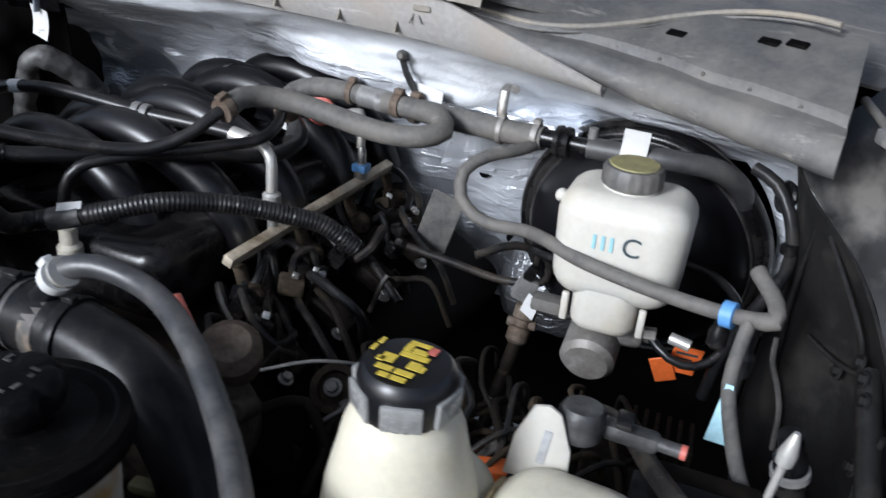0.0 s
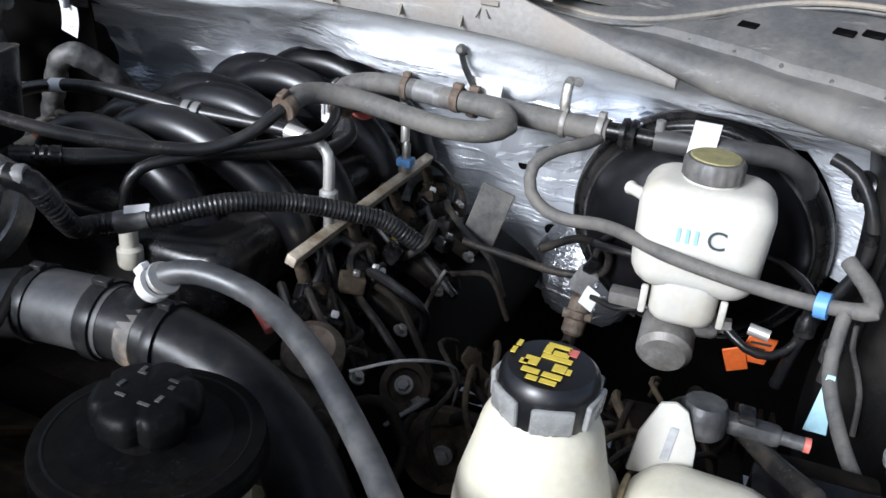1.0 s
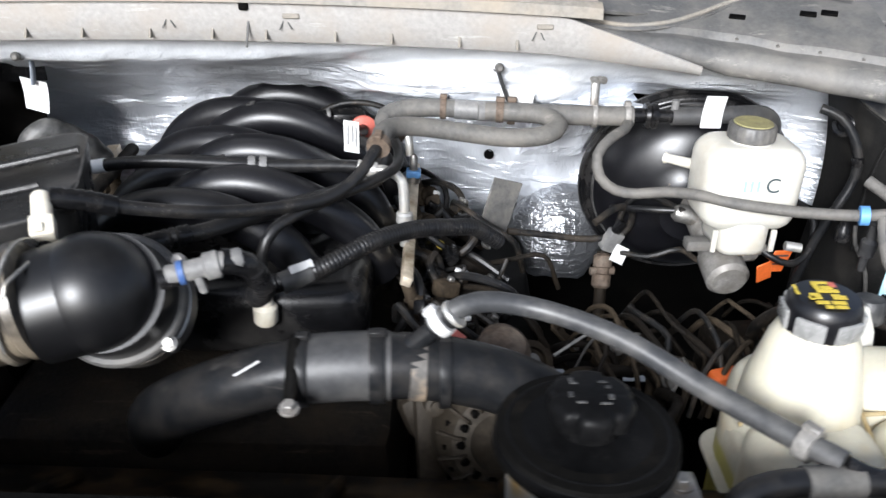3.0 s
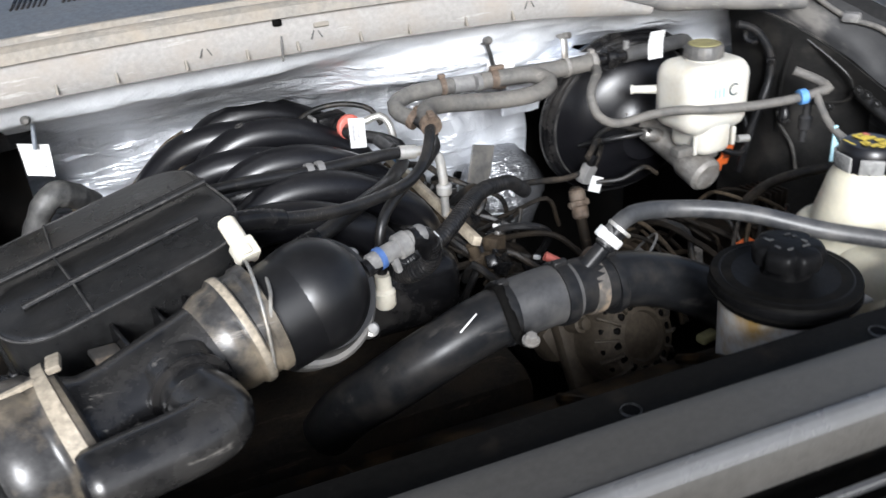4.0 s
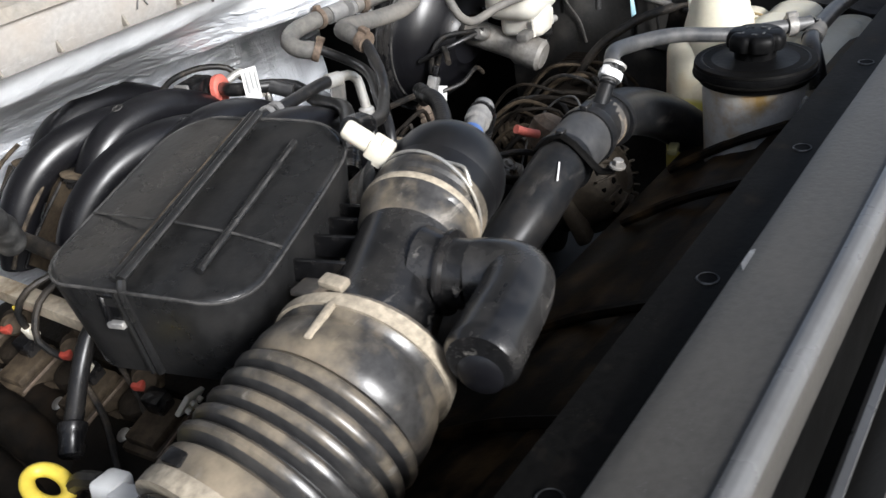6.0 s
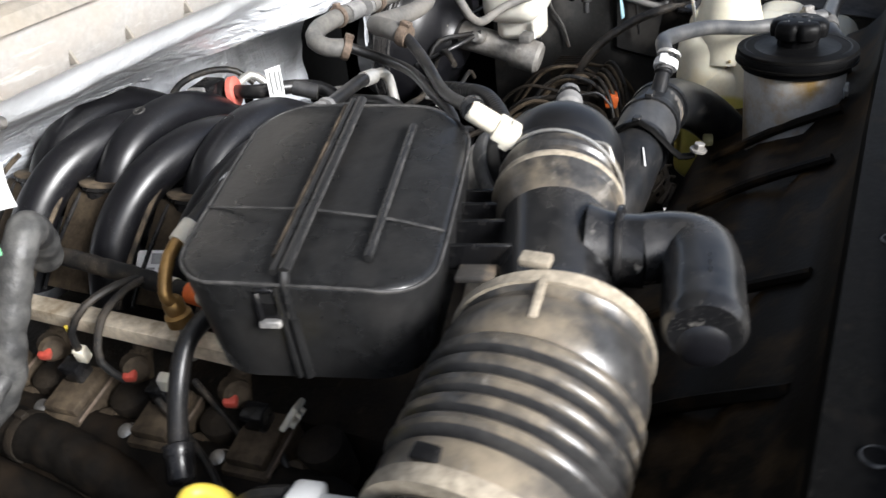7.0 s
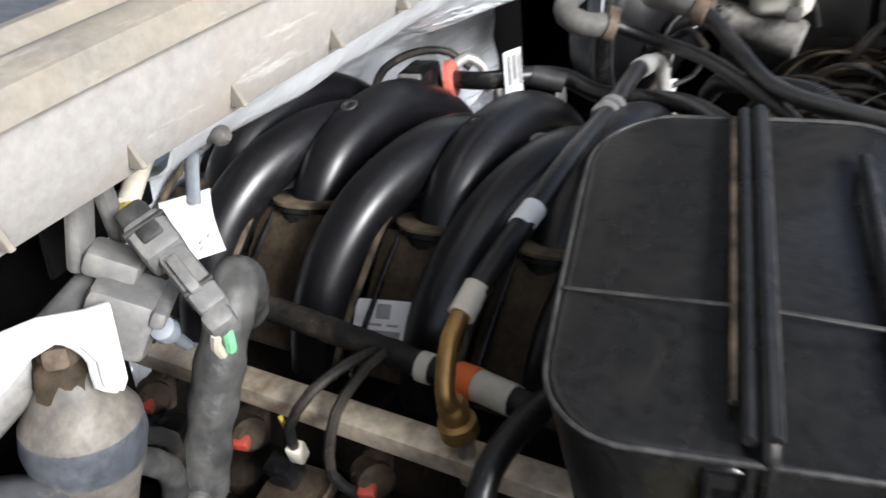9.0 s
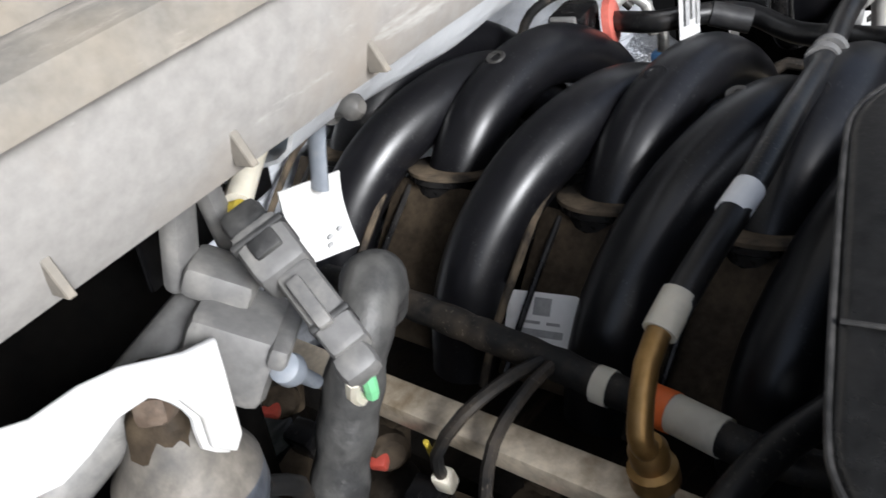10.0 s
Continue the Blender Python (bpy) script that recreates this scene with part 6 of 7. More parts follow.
def build_loom():
    pts = [(-0.695, 0.483, 1.158), (-0.690, 0.500, 1.125), (-0.705, 0.530, 1.098), (-0.708, 0.558, 1.090), (-0.645, 0.580, 1.106), (-0.593, 0.622, 1.117), (-0.545, 0.678, 1.106), (-0.500, 0.718, 1.090), (-0.474, 0.739, 1.079), (-0.44, 0.76, 1.05)]
    a = thing("corrugated_loom", tube(pts, 0.0105, 14, 0.0016, ripple(0.0048, 0.05)), "black_hose", "black corrugated wiring conduit across the engine", "wiring conduit")
    part("tape", tube([(-0.685, 0.562, 1.096), (-0.655, 0.576, 1.104)], 0.0122, 14), "tape", a)
    part("label", rbox((0.026, 0.009, 0.001), pose(-0.664, 0.568, 1.114, 40, -10, 25), 0.0003, segs=1), "white", a, "white paper marker")
    part("boot", tube([(-0.722, 0.474, 1.171), (-0.702, 0.482, 1.164), (-0.692, 0.492, 1.142)], 0.0125, 14), "black_plastic", a)


# ---- engine below ----
def bank(cv):
    """Coils, bosses and bolts of the cam cover beside the fuel rail."""
    for k, y in enumerate((0.655, 0.766, 0.880, 0.99)):
        t = pose(-1.074, y, 0.944, 0, -14, 4)
        co = part("coil", join(rbox((0.066, 0.050, 0.036), t, 0.004), rbox((0.056, 0.040, 0.012), t @ pose(0.002, 0, 0.022), 0.003), rbox((0.030, 0.060, 0.010), t @ pose(-0.014, 0, -0.012), 0.002)), "engine_tan", cv, "dusty brown ignition coil")
        part("edge", rbox((0.060, 0.002, 0.004), t @ pose(0, -0.025, 0.017), 0.0008, segs=1), "rust", co)
        part("socket", rbox((0.020, 0.024, 0.022), t @ pose(0.016, 0.004, 0.036), 0.003), "black_plastic", co)
        part("boss", lathe([(0.024, -0.04), (0.024, 0.0), (0.021, 0.010), (0.012, 0.015), (0.0, 0.016)], (-1.056, y - 0.052, 0.950), (-0.25, 0, 1), 22), "engine_dirt", cv, "rounded cam cover boss")
        part("boss", lathe([(0.014, -0.03), (0.014, 0.004), (0.010, 0.008), (0.0, 0.008)], (-1.085, y - 0.040, 0.942), (-0.4, 0, 1), 18), "engine_tan", cv)
        b = lathe([(0.0105, 0), (0.0105, 0.004), (0.008, 0.0045), (0.0078, 0.010), (0.005, 0.012), (0.0, 0.0122)], (-1.094, y + 0.034, 0.944), (-0.5, 0, 1), 14)
        part("bolt", b, "alu", cv)
        part("bolt", lathe([(0.0095, 0), (0.0095, 0.004), (0.0075, 0.0045), (0.0072, 0.009), (0.0, 0.010)], (-1.108, y - 0.018, 0.926), (-0.6, 0, 1), 14), "alu", cv)
    for p in ((-1.115, 0.70, 0.905), (-1.12, 0.82, 0.90), (-1.12, 0.93, 0.902)):
        part("boss", lathe([(0.030, -0.04), (0.030, 0.0), (0.026, 0.010), (0.012, 0.016), (0.0, 0.017)], p, (-0.5, 0.1, 1), 24), "engine_dirt", cv)
    part("rim", tube([(-1.128, 0.56, 0.895), (-1.132, 0.70, 0.900), (-1.134, 0.90, 0.900), (-1.13, 1.05, 0.898)], 0.008, 10), "engine_tan", cv)


def build_engine():
    e = holder("engine", (-0.78, 0.75, 0.6), "grimy brown engine block with cam covers", "engine")
    part("block", rbox((0.46, 0.62, 0.40), pose(-0.79, 0.80, 0.74), 0.03), "engine_dirt", e)
    for s, x in ((-1, -1.105), (1, -0.475)):
        # both covers are coloured darker than the block to hold the shade there
        cv = part("cam_cover", prism(rounded(0.15, 0.56, 0.04, 5), 0.09, pose(x, 0.82, 0.845, 0, s * 30), 0.02, 3), "engine_dark" if s < 0 else "shade_black", e, "dusty cam cover, shade put into its dark colour")
        if s < 0:
            bank(cv)
            continue
        for k in range(4):
            y = 0.655 + 0.105 * k
            q = Vector((x + s * 0.0, y, 0.958))
            t = pose(*q, 0, s * 30, 0)
            co = part("coil", join(rbox((0.075, 0.036, 0.026), t, 0.006), rbox((0.03, 0.028, 0.024), t @ pose(s * -0.042, 0.003, 0.004), 0.004),
                                   lathe([(0.015, -0.03), (0.017, -0.025), (0.015, 0.012), (0.010, 0.016)], t @ V(s * 0.016, 0, 0), t.to_3x3() @ V(0, 0, 1), 16)), "engine_dirt", cv, "dusty ignition coil")
            part("plug", rbox((0.026, 0.022, 0.020), t @ pose(s * -0.060, 0.008, 0.006), 0.003), "black_plastic", co)
            part("lock", rbox((0.009, 0.012, 0.009), t @ pose(s * -0.052, -0.012, 0.012), 0.002), "engine_dirt" if k != 2 else "yellow", co)
            part("boot", tube([t @ V(s * 0.034, 0.03, -0.005), t @ V(s * 0.055, 0.034, -0.03), t @ V(s * 0.066, 0.036, -0.09)], 0.0105, 12), "black_hose", co)
            bolt(t @ V(s * 0.032, -0.028, 0.006), t.to_3x3() @ V(0, 0, 1), 0.006, 0.009, "alu", cv)
            bolt(t @ V(s * 0.065, -0.045, -0.02), t.to_3x3() @ V(s * 0.6, 0, 1), 0.006, 0.009, "alu", cv)
    part("end_plate", rbox((0.046, 0.003, 0.080), pose(-0.424, 0.95, 1.014, -4, 16, 10), 0.0012, segs=1), "cap_grey", e, "pale metal end plate")
    # wiring trunk along the manifold and its branches
    tr = thing("injector_loom", tube([(-0.992, 1.02, 1.062), (-0.992, 0.94, 1.062), (-0.996, 0.88, 1.061), (-0.997, 0.824, 1.057), (-0.999, 0.79, 1.054), (-1.004, 0.745, 1.056), (-1.010, 0.71, 1.056), (-0.99, 0.66, 1.04)], 0.0100, 12, 0.01, lambda s, t: 1 + 0.06 * math.sin(s * 230)), "wire", "dusty taped injector wiring loom along the manifold", "wiring")
    part("sleeve", tube([(-1.0025, 0.752, 1.0555), (-1.0085, 0.722, 1.0565)], 0.0112, 14), "beige", tr, "white printed sleeve")
    part("band", tube([(-1.000, 0.769, 1.0545), (-1.0025, 0.752, 1.0555)], 0.0118, 14), "orange", tr, "orange tape band")
    part("band", tube([(-0.999, 0.800, 1.0545), (-0.999, 0.790, 1.054)], 0.0112, 14), "beige", tr, "pale tape band")
    part("branch", tube([(-0.997, 0.832, 1.060), (-1.024, 0.838, 1.066), (-1.058, 0.850, 1.060), (-1.072, 0.864, 1.035), (-1.066, 0.870, 1.008)], 0.0040, 8), "wire", tr)
    part("branch", tube([(-0.997, 0.826, 1.060), (-1.026, 0.826, 1.064), (-1.062, 0.828, 1.052), (-1.080, 0.826, 1.015), (-1.066, 0.818, 0.985)], 0.0040, 8), "wire", tr)
    part("wire", tube([(-1.070, 0.872, 1.040), (-1.066, 0.871, 1.012)], 0.0018, 6), "yellow", tr)
    for p in ((-1.064, 0.871, 1.003), (-1.082, 0.744, 1.012)):
        part("plug", rbox((0.014, 0.015, 0.024), pose(*p, 8, -20, 10) @ Matrix.Scale(0.82, 4), 0.003), "beige", tr, "small cream plug")
    bh = thing("vacuum_pipe", tube([(-0.985, 0.675, 1.080), (-1.03, 0.692, 1.080), (-1.078, 0.703, 1.068), (-1.106, 0.700, 1.040), (-1.136, 0.684, 1.012), (-1.157, 0.670, 0.995)], 0.0088, 14), "black_hose", "shiny black vacuum pipe down over the cam cover", "hose")
    part("cuff", lathe([(0.009, 0), (0.012, 0.003), (0.012, 0.022), (0.0135, 0.024), (0.0135, 0.032), (0.009, 0.034)], (-1.163, 0.665, 0.987), (0.55, 0.40, 0.55), 16), "black_plastic", bh)
    sk = thing("spare_socket", join(*[rbox((0.030, 0.006, 0.026), pose(-1.05, 0.634, 0.978, 35, 20, 20) @ pose(0, 0, 0), 0.002)], *[lathe([(0.0035, 0), (0.0035, 0.005)], pose(-1.05, 0.634, 0.978, 35, 20, 20) @ V(dx, -0.003, dz), pose(0, 0, 0, 35, 20, 20).to_3x3() @ V(0, -1, 0), 10) for dx in (-0.006, 0.006) for dz in (-0.005, 0.005)]), "beige", "square cream spare socket with four pins", "socket")
    rng = random.Random(11)
    ax = Vector((0.15, -0.75, 0.35)).normalized()
    ac = Vector((-0.462, 0.478, 0.972))
    alt = thing("alternator", lathe([(0.03, -0.075), (0.056, -0.070), (0.060, -0.045), (0.063, -0.043), (0.063, -0.034), (0.060, -0.032), (0.061, 0.010), (0.058, 0.028), (0.048, 0.042), (0.030, 0.046), (0.028, 0.040), (0.0, 0.040)], ac, ax, 44), "alt_cast", "dirty cast alternator with cooling slots", "alternator")
    for k in range(14):
        m = frame_of(ax, ac) @ Matrix.Rotation(2 * math.pi * k / 14, 4, "Z")
        part("slot", rbox((0.026, 0.0085, 0.006), m @ pose(0.0455, 0, 0.0375, 0, 40, 12), 0.002, segs=1), "shade_black", alt)
        part("fin", rbox((0.030, 0.0035, 0.010), m @ pose(0.0480, 0.011, 0.0385, 0, 40, 12), 0.001, segs=1), "alt_cast", alt)
    part("rear_housing", join(rbox((0.07, 0.05, 0.045), frame_of(ax, ac) @ pose(-0.05, 0.02, -0.05, 0, 0, 20), 0.012), rbox((0.03, 0.10, 0.02), frame_of(ax, ac) @ pose(-0.06, -0.01, -0.02), 0.006)), "alt_cast", alt, "grimy cast mounting bracket")
    for k in range(3):
        m = frame_of(ax, ac) @ Matrix.Rotation(2 * math.pi * k / 3 + 0.5, 4, "Z")
        part("lug", lathe([(0.011, -0.03), (0.011, 0.012), (0.007, 0.013), (0.007, 0.020), (0, 0.021)], m @ V(0.066, 0, 0), ax, 14), "alt_cast", alt)
    cap = thing("dipstick_tube", lathe([(0.022, 0), (0.030, 0.01), (0.030, 0.035), (0.020, 0.045), (0.0, 0.046)], (-0.455, 0.555, 1.005), (0.3, -0.4, 0.85), 24), "rust", "rust brown round housing beside a red plug", "housing")
    part("handle", tube([(-0.52, 0.555, 1.06), (-0.505, 0.548, 1.05), (-0.49, 0.54, 1.042)], 0.006, 12), "red", cap, "red plastic handle")
    s = thing("steering_shaft", tube([(-0.272, 0.90, 0.965), (-0.275, 0.87, 0.91), (-0.285, 0.80, 0.80), (-0.29, 0.76, 0.72)], 0.009, 14), "engine_dirt", "grimy steering shaft with a joint", "steering shaft")
    part("joint", join(lathe([(0.010, -0.026), (0.014, -0.022), (0.014, -0.006), (0.011, -0.004), (0.011, 0.004), (0.014, 0.006), (0.014, 0.022), (0.009, 0.026)], (-0.273, 0.885, 0.94), (0.06, 0.45, 0.9), 18), lathe([(0.006, -0.018), (0.006, 0.018)], (-0.273, 0.885, 0.94), (1, 0.1, 0), 12)), "rust", s)
    # loose wiring on the cam covers


def build_lower_hoses():
    """Hoses beside the near cam cover, the shade on that side put into their dark colour."""
    a = thing("air_hose", tube([(-1.13, 1.05, 0.955), (-1.128, 0.95, 0.945), (-1.130, 0.86, 0.940), (-1.135, 0.78, 0.925), (-1.13, 0.70, 0.89)], 0.024, 18, 0.006, ripple(0.03, 0.03)), "engine_dark", "thick dusty black hose below the cam cover, darkened for shade", "hose")
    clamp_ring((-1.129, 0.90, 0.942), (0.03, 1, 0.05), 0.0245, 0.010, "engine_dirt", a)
    b = thing("air_hose", tube([(-1.17, 0.98, 0.93), (-1.172, 0.85, 0.915), (-1.17, 0.72, 0.89), (-1.14, 0.62, 0.88)], 0.020, 16), "engine_dark", "thin dirty black hose below the cam cover, darkened for shade", "hose")
    for k, (x, y) in enumerate(((-1.105, 0.63), (-1.10, 0.60), (-1.14, 0.645))):
        c = thing("wire", tube([(x, y, 0.93), (x + 0.02, y + 0.03, 0.955), (x + 0.045, y + 0.075, 0.962), (x + 0.06, y + 0.12, 0.985)], 0.0035, 8), "wire", "dusty black engine wire", "wiring", group="engine wires")


def build_pump():
    """Sensors, plugs and wiring behind the coolant tank."""
    p = thing("purge_pump", join(lathe([(0.015, -0.012), (0.0165, -0.010), (0.0165, 0.008), (0.014, 0.012), (0.0, 0.013)], (-0.098, 0.488, 1.125), (0, 0.1, 1), 22), rbox((0.044, 0.015, 0.014), pose(-0.066, 0.500, 1.118, 0, 4, 6), 0.005)), "tape", "dusty grey vacuum pump with a side plug", "pump")
    part("pipe", tube([(-0.045, 0.500, 1.118), (-0.030, 0.500, 1.118)], 0.005, 12), "tape", p)
    part("clip", rbox((0.012, 0.020, 0.005), pose(-0.070, 0.500, 1.128, 0, 4, 6), 0.002), "black_plastic", p)
    part("tip", lathe([(0.0055, 0), (0.0055, 0.004), (0, 0.005)], (-0.030, 0.500, 1.118), (1, 0, 0), 12), "red", p)
    f = thing("fuse_block", rbox((0.085, 0.055, 0.05), pose(-0.012, 0.505, 1.060, 12, 0, 4), 0.006), "engine_dark", "black multi-way plug block with thin wires", "plug block")
    rng = random.Random(5)
    for k in range(16):
        x = -0.046 + 0.0045 * k
        q = Vector((x, 0.476, 1.056))
        part("wire", tube([q, q + V(rng.uniform(-0.004, 0.004), -0.012, -0.006), q + V(rng.uniform(-0.01, 0.01), -0.018, -0.03), q + V(rng.uniform(-0.02, 0.02), -0.015, -0.07)], 0.0013, 6), ("wire", "tan_dust", "yellow", "rust")[k % 4], f)
    part("rim", rbox((0.090, 0.030, 0.008), pose(-0.012, 0.490, 1.084, 12, 0, 4), 0.002), "black_plastic", f)
    s = thing("coil_sensor", lathe([(0.012, 0), (0.012, 0.03), (0.009, 0.034), (0.009, 0.05)], (0.045, 0.55, 1.08), (-0.2, -0.1, 1), 18), "black_plastic", "black sensor on a stalk beside the plug block", "sensor")
    part("ring", lathe([(0.0122, 0.012), (0.014, 0.013), (0.014, 0.019), (0.0122, 0.02)], (0.045, 0.55, 1.08), (-0.2, -0.1, 1), 18), "grey_plug", s)
    # ribbed control unit under the brake pipes
    a = thing("brake_unit", rbox((0.12, 0.10, 0.09), pose(-0.115, 0.665, 0.925, 0, 0, 8), 0.008), "engine_dirt", "grimy brake control unit with pipes", "brake unit")
    for k in range(5):
        x = -0.165 + 0.022 * k
        part("pipe", tube([(x, 0.625, 0.965), (x - 0.004, 0.615, 0.998), (x - 0.018, 0.60, 1.005), (x - 0.045, 0.575, 0.985), (x - 0.06, 0.56, 0.93)], 0.0032, 8), "engine_tan" if k % 2 else "wire", a)
    part("cap", rbox((0.035, 0.020, 0.022), pose(-0.186, 0.578, 0.972, 10, 0, 20), 0.004), "orange", a, "faded orange cap")
    for k in range(6):
        part("fin", rbox((0.004, 0.05, 0.03), pose(-0.09 + 0.011 * k, 0.690, 0.980, 0, 0, 8), 0.001, segs=1), "engine_dirt", a)
    rng = random.Random(8)
    for k in range(16):
        x, y = -0.36 + 0.017 * k, 0.60 + rng.uniform(-0.02, 0.10)
        z = 0.992 + rng.uniform(-0.03, 0.012)
        pts = [(x, y + 0.10, z - 0.05), (x + 0.008, y + 0.065, z - 0.005), (x + rng.uniform(0, 0.03), y + 0.03, z + 0.012), (x + rng.uniform(0.01, 0.05), y - 0.01, z), (x + rng.uniform(0.02, 0.07), y - 0.04, z - 0.03), (x + 0.05, y - 0.06, z - 0.08)]
        thing("brake_pipe", tube(pts, rng.choice((0.0028, 0.0034, 0.0045)), 8), rng.choice(("engine_tan", "engine_dirt", "wire", "wire")), "thin dirty brown brake pipe beside the control unit", "brake pipe", group="brake pipes")
    h = thing("drain_hose", tube([(-0.02, 0.45, 1.115), (-0.045, 0.50, 1.095), (-0.08, 0.565, 1.075), (-0.115, 0.62, 1.04), (-0.13, 0.65, 1.0), (-0.12, 0.68, 0.95)], 0.0075, 12), "wire", "thin black drain hose behind the coolant tank", "hose")
    y = thing("yellow_plug", rbox((0.026, 0.014, 0.010), pose(-0.405, 0.385, 1.005, 0, 0, 10), 0.003), "olive", "yellow plug below the radiator hose", "plug")
    w = thing("thin_wire", tube([(-0.395, 0.52, 1.04), (-0.36, 0.55, 1.045), (-0.33, 0.60, 1.02), (-0.335, 0.64, 0.97), (-0.35, 0.66, 0.9)], 0.0016, 6), "grey_plug", "thin pale wire hanging beside the engine", "wiring")
    c = thing("cable_loop", tube([(-0.31, 0.80, 1.06), (-0.275, 0.83, 1.07), (-0.245, 0.865, 1.045), (-0.25, 0.875, 1.01), (-0.30, 0.87, 1.0), (-0.36, 0.86, 1.01), (-0.42, 0.85, 1.02)], 0.005, 10), "wire", "dusty black cable looped below the booster", "wiring")
    n = thing("rail_sensor", join(lathe([(0.010, 0), (0.010, 0.018), (0.008, 0.02), (0.006, 0.022), (0.006, 0.04), (0.003, 0.045)], (-0.556, 0.968, 1.04), (0, 0, 1), 14)), "alu", "alloy pressure sensor on the fuel rail", "sensor")
    part("lock", rbox((0.022, 0.020, 0.012), pose(-0.556, 0.968, 1.055), 0.003), "blue", n, "blue plug lock")
    v = thing("foil_bulge", lathe([(0.086, -0.03), (0.082, 0.0), (0.070, 0.018), (0.050, 0.034), (0.026, 0.044), (0.0, 0.047)], (-0.302, 1.100, 0.895), (0.15, -0.95, 0.35), 40, wave=lambda q, k: 1 + 0.05 * math.sin(q * 5 + k * 1.3) + 0.03 * math.sin(q * 11 + k * 2.1)), "shaded_foil", "crumpled foil bulge over the bellhousing tunnel, shade in its darker colour", "heat wrap", kind="structure")
    rng = random.Random(21)
    for k in range(26):
        x0, y0 = rng.uniform(-0.58, -0.44), rng.uniform(0.62, 1.0)
        a = rng.uniform(0, 6.28)
        pts = [Vector((x0 + 0.020 * j * math.cos(a + 0.7 * j), y0 + 0.022 * j * math.sin(a + 0.5 * j), 0.995 + 0.024 * math.sin(1.1 * j + k) - 0.25 * max(0, x0 + 0.52) - (0.05 if j in (0, 5) else 0))) for j in range(6)]
        thing("wire", tube(pts, rng.uniform(0.0025, 0.0065), 8), rng.choice(("wire", "wire", "black_hose", "engine_dirt")), "dusty black engine wire", "wiring", group="engine wires")
    for k in range(12):
        x0, y0 = rng.uniform(-0.55, -0.45), rng.uniform(0.64, 1.0)
        q = thing("sensor_plug", rbox((rng.uniform(0.018, 0.034), rng.uniform(0.016, 0.026), rng.uniform(0.014, 0.024)), pose(x0, y0, 1.0 - 0.3 * max(0, x0 + 0.52), rng.uniform(-30, 30), rng.uniform(0, 40), rng.uniform(0, 90)), 0.003), rng.choice(("black_plastic", "black_plastic", "engine_dirt", "engine_tan")), "small dusty sensor plug on the cam cover", "plug", group="sensor plugs")
        part("tab", rbox((0.008, 0.008, 0.006), pose(x0 + 0.006, y0, 1.014 - 0.3 * max(0, x0 + 0.52), 0, 20, 30), 0.001, segs=1), rng.choice(("alu", "black_plastic", "white")), q)


def dusted(ob, at, axis, lo, hi):
    """Dust lies on the faces below lo and above hi along the axis."""
    ob.data.materials.append(M["dusty_top"])
    d = Vector(axis).normalized()
    for f in ob.data.polygons:
        h = (f.center + ORIGIN[ob] - Vector(at)).dot(d)
        f.material_index = 0 if lo < h < hi else 1


def build_front_clutter():
    """Pulleys, brackets and pipes between the engine and the coolant tank."""
    rng = random.Random(8)
    for at, ax, r in (((-0.335, 0.62, 0.90), (0.2, -1, 0.3), 0.045), ((-0.29, 0.70, 0.93), (0.3, -0.8, 0.5), 0.032), ((-0.40, 0.66, 0.93), (0.1, -0.7, 0.7), 0.028)):
        p = thing("pulley", lathe([(r * 0.3, -0.012), (r, -0.010), (r, -0.004), (r * 0.88, 0.0), (r, 0.004), (r, 0.010), (r * 0.7, 0.011), (r * 0.65, 0.004), (r * 0.3, 0.004), (r * 0.25, 0.014), (0, 0.015)], at, ax, 30), "engine_tan", "dusty brown belt pulley at the engine front", "pulley", group="pulleys")
        bolt(Vector(at) + Vector(ax).normalized() * 0.014, ax, 0.007, 0.008, "cast_grey", p)
    for k in range(14):
        q = Vector((rng.uniform(-0.44, -0.20), rng.uniform(0.55, 0.80), rng.uniform(0.88, 0.975)))
        a = rng.uniform(0, 6.28)
        d = Vector((math.cos(a), math.sin(a), rng.uniform(-0.3, 0.4)))
        e = Vector((-d.y, d.x, 0.2))
        thing("engine_pipe", tube([q - d * 0.05 - V(0, 0, 0.03), q - d * 0.02, q + e * 0.015, q + d * 0.03 + e * 0.02, q + d * 0.06 - V(0, 0, 0.035)], rng.uniform(0.003, 0.0075), 10), rng.choice(("engine_tan", "engine_dark", "wire", "engine_dirt", "engine_dirt", "black_hose")), "grimy bent pipe at the engine front", "pipe", group="engine pipes")
    for k in range(8):
        q = Vector((rng.uniform(-0.43, -0.20), rng.uniform(0.56, 0.78), rng.uniform(0.88, 0.955)))
        m = pose(q.x, q.y, q.z, rng.uniform(-50, 50), rng.uniform(-50, 50), rng.uniform(0, 180))
        b = thing("engine_bracket", prism([(-0.03, -0.008), (0.02, -0.012), (0.034, 0.0), (0.022, 0.012), (0.0, 0.008), (-0.012, 0.022), (-0.03, 0.014)], 0.005, m, 0.0012, 1), rng.choice(("engine_tan", "cast_grey", "engine_dirt")), "dusty cast bracket at the engine front", "bracket", group="engine brackets")
        bolt(m @ V(0.02, 0, 0.005), m.to_3x3() @ V(0, 0, 1), 0.006, 0.006, "cast_grey", b)


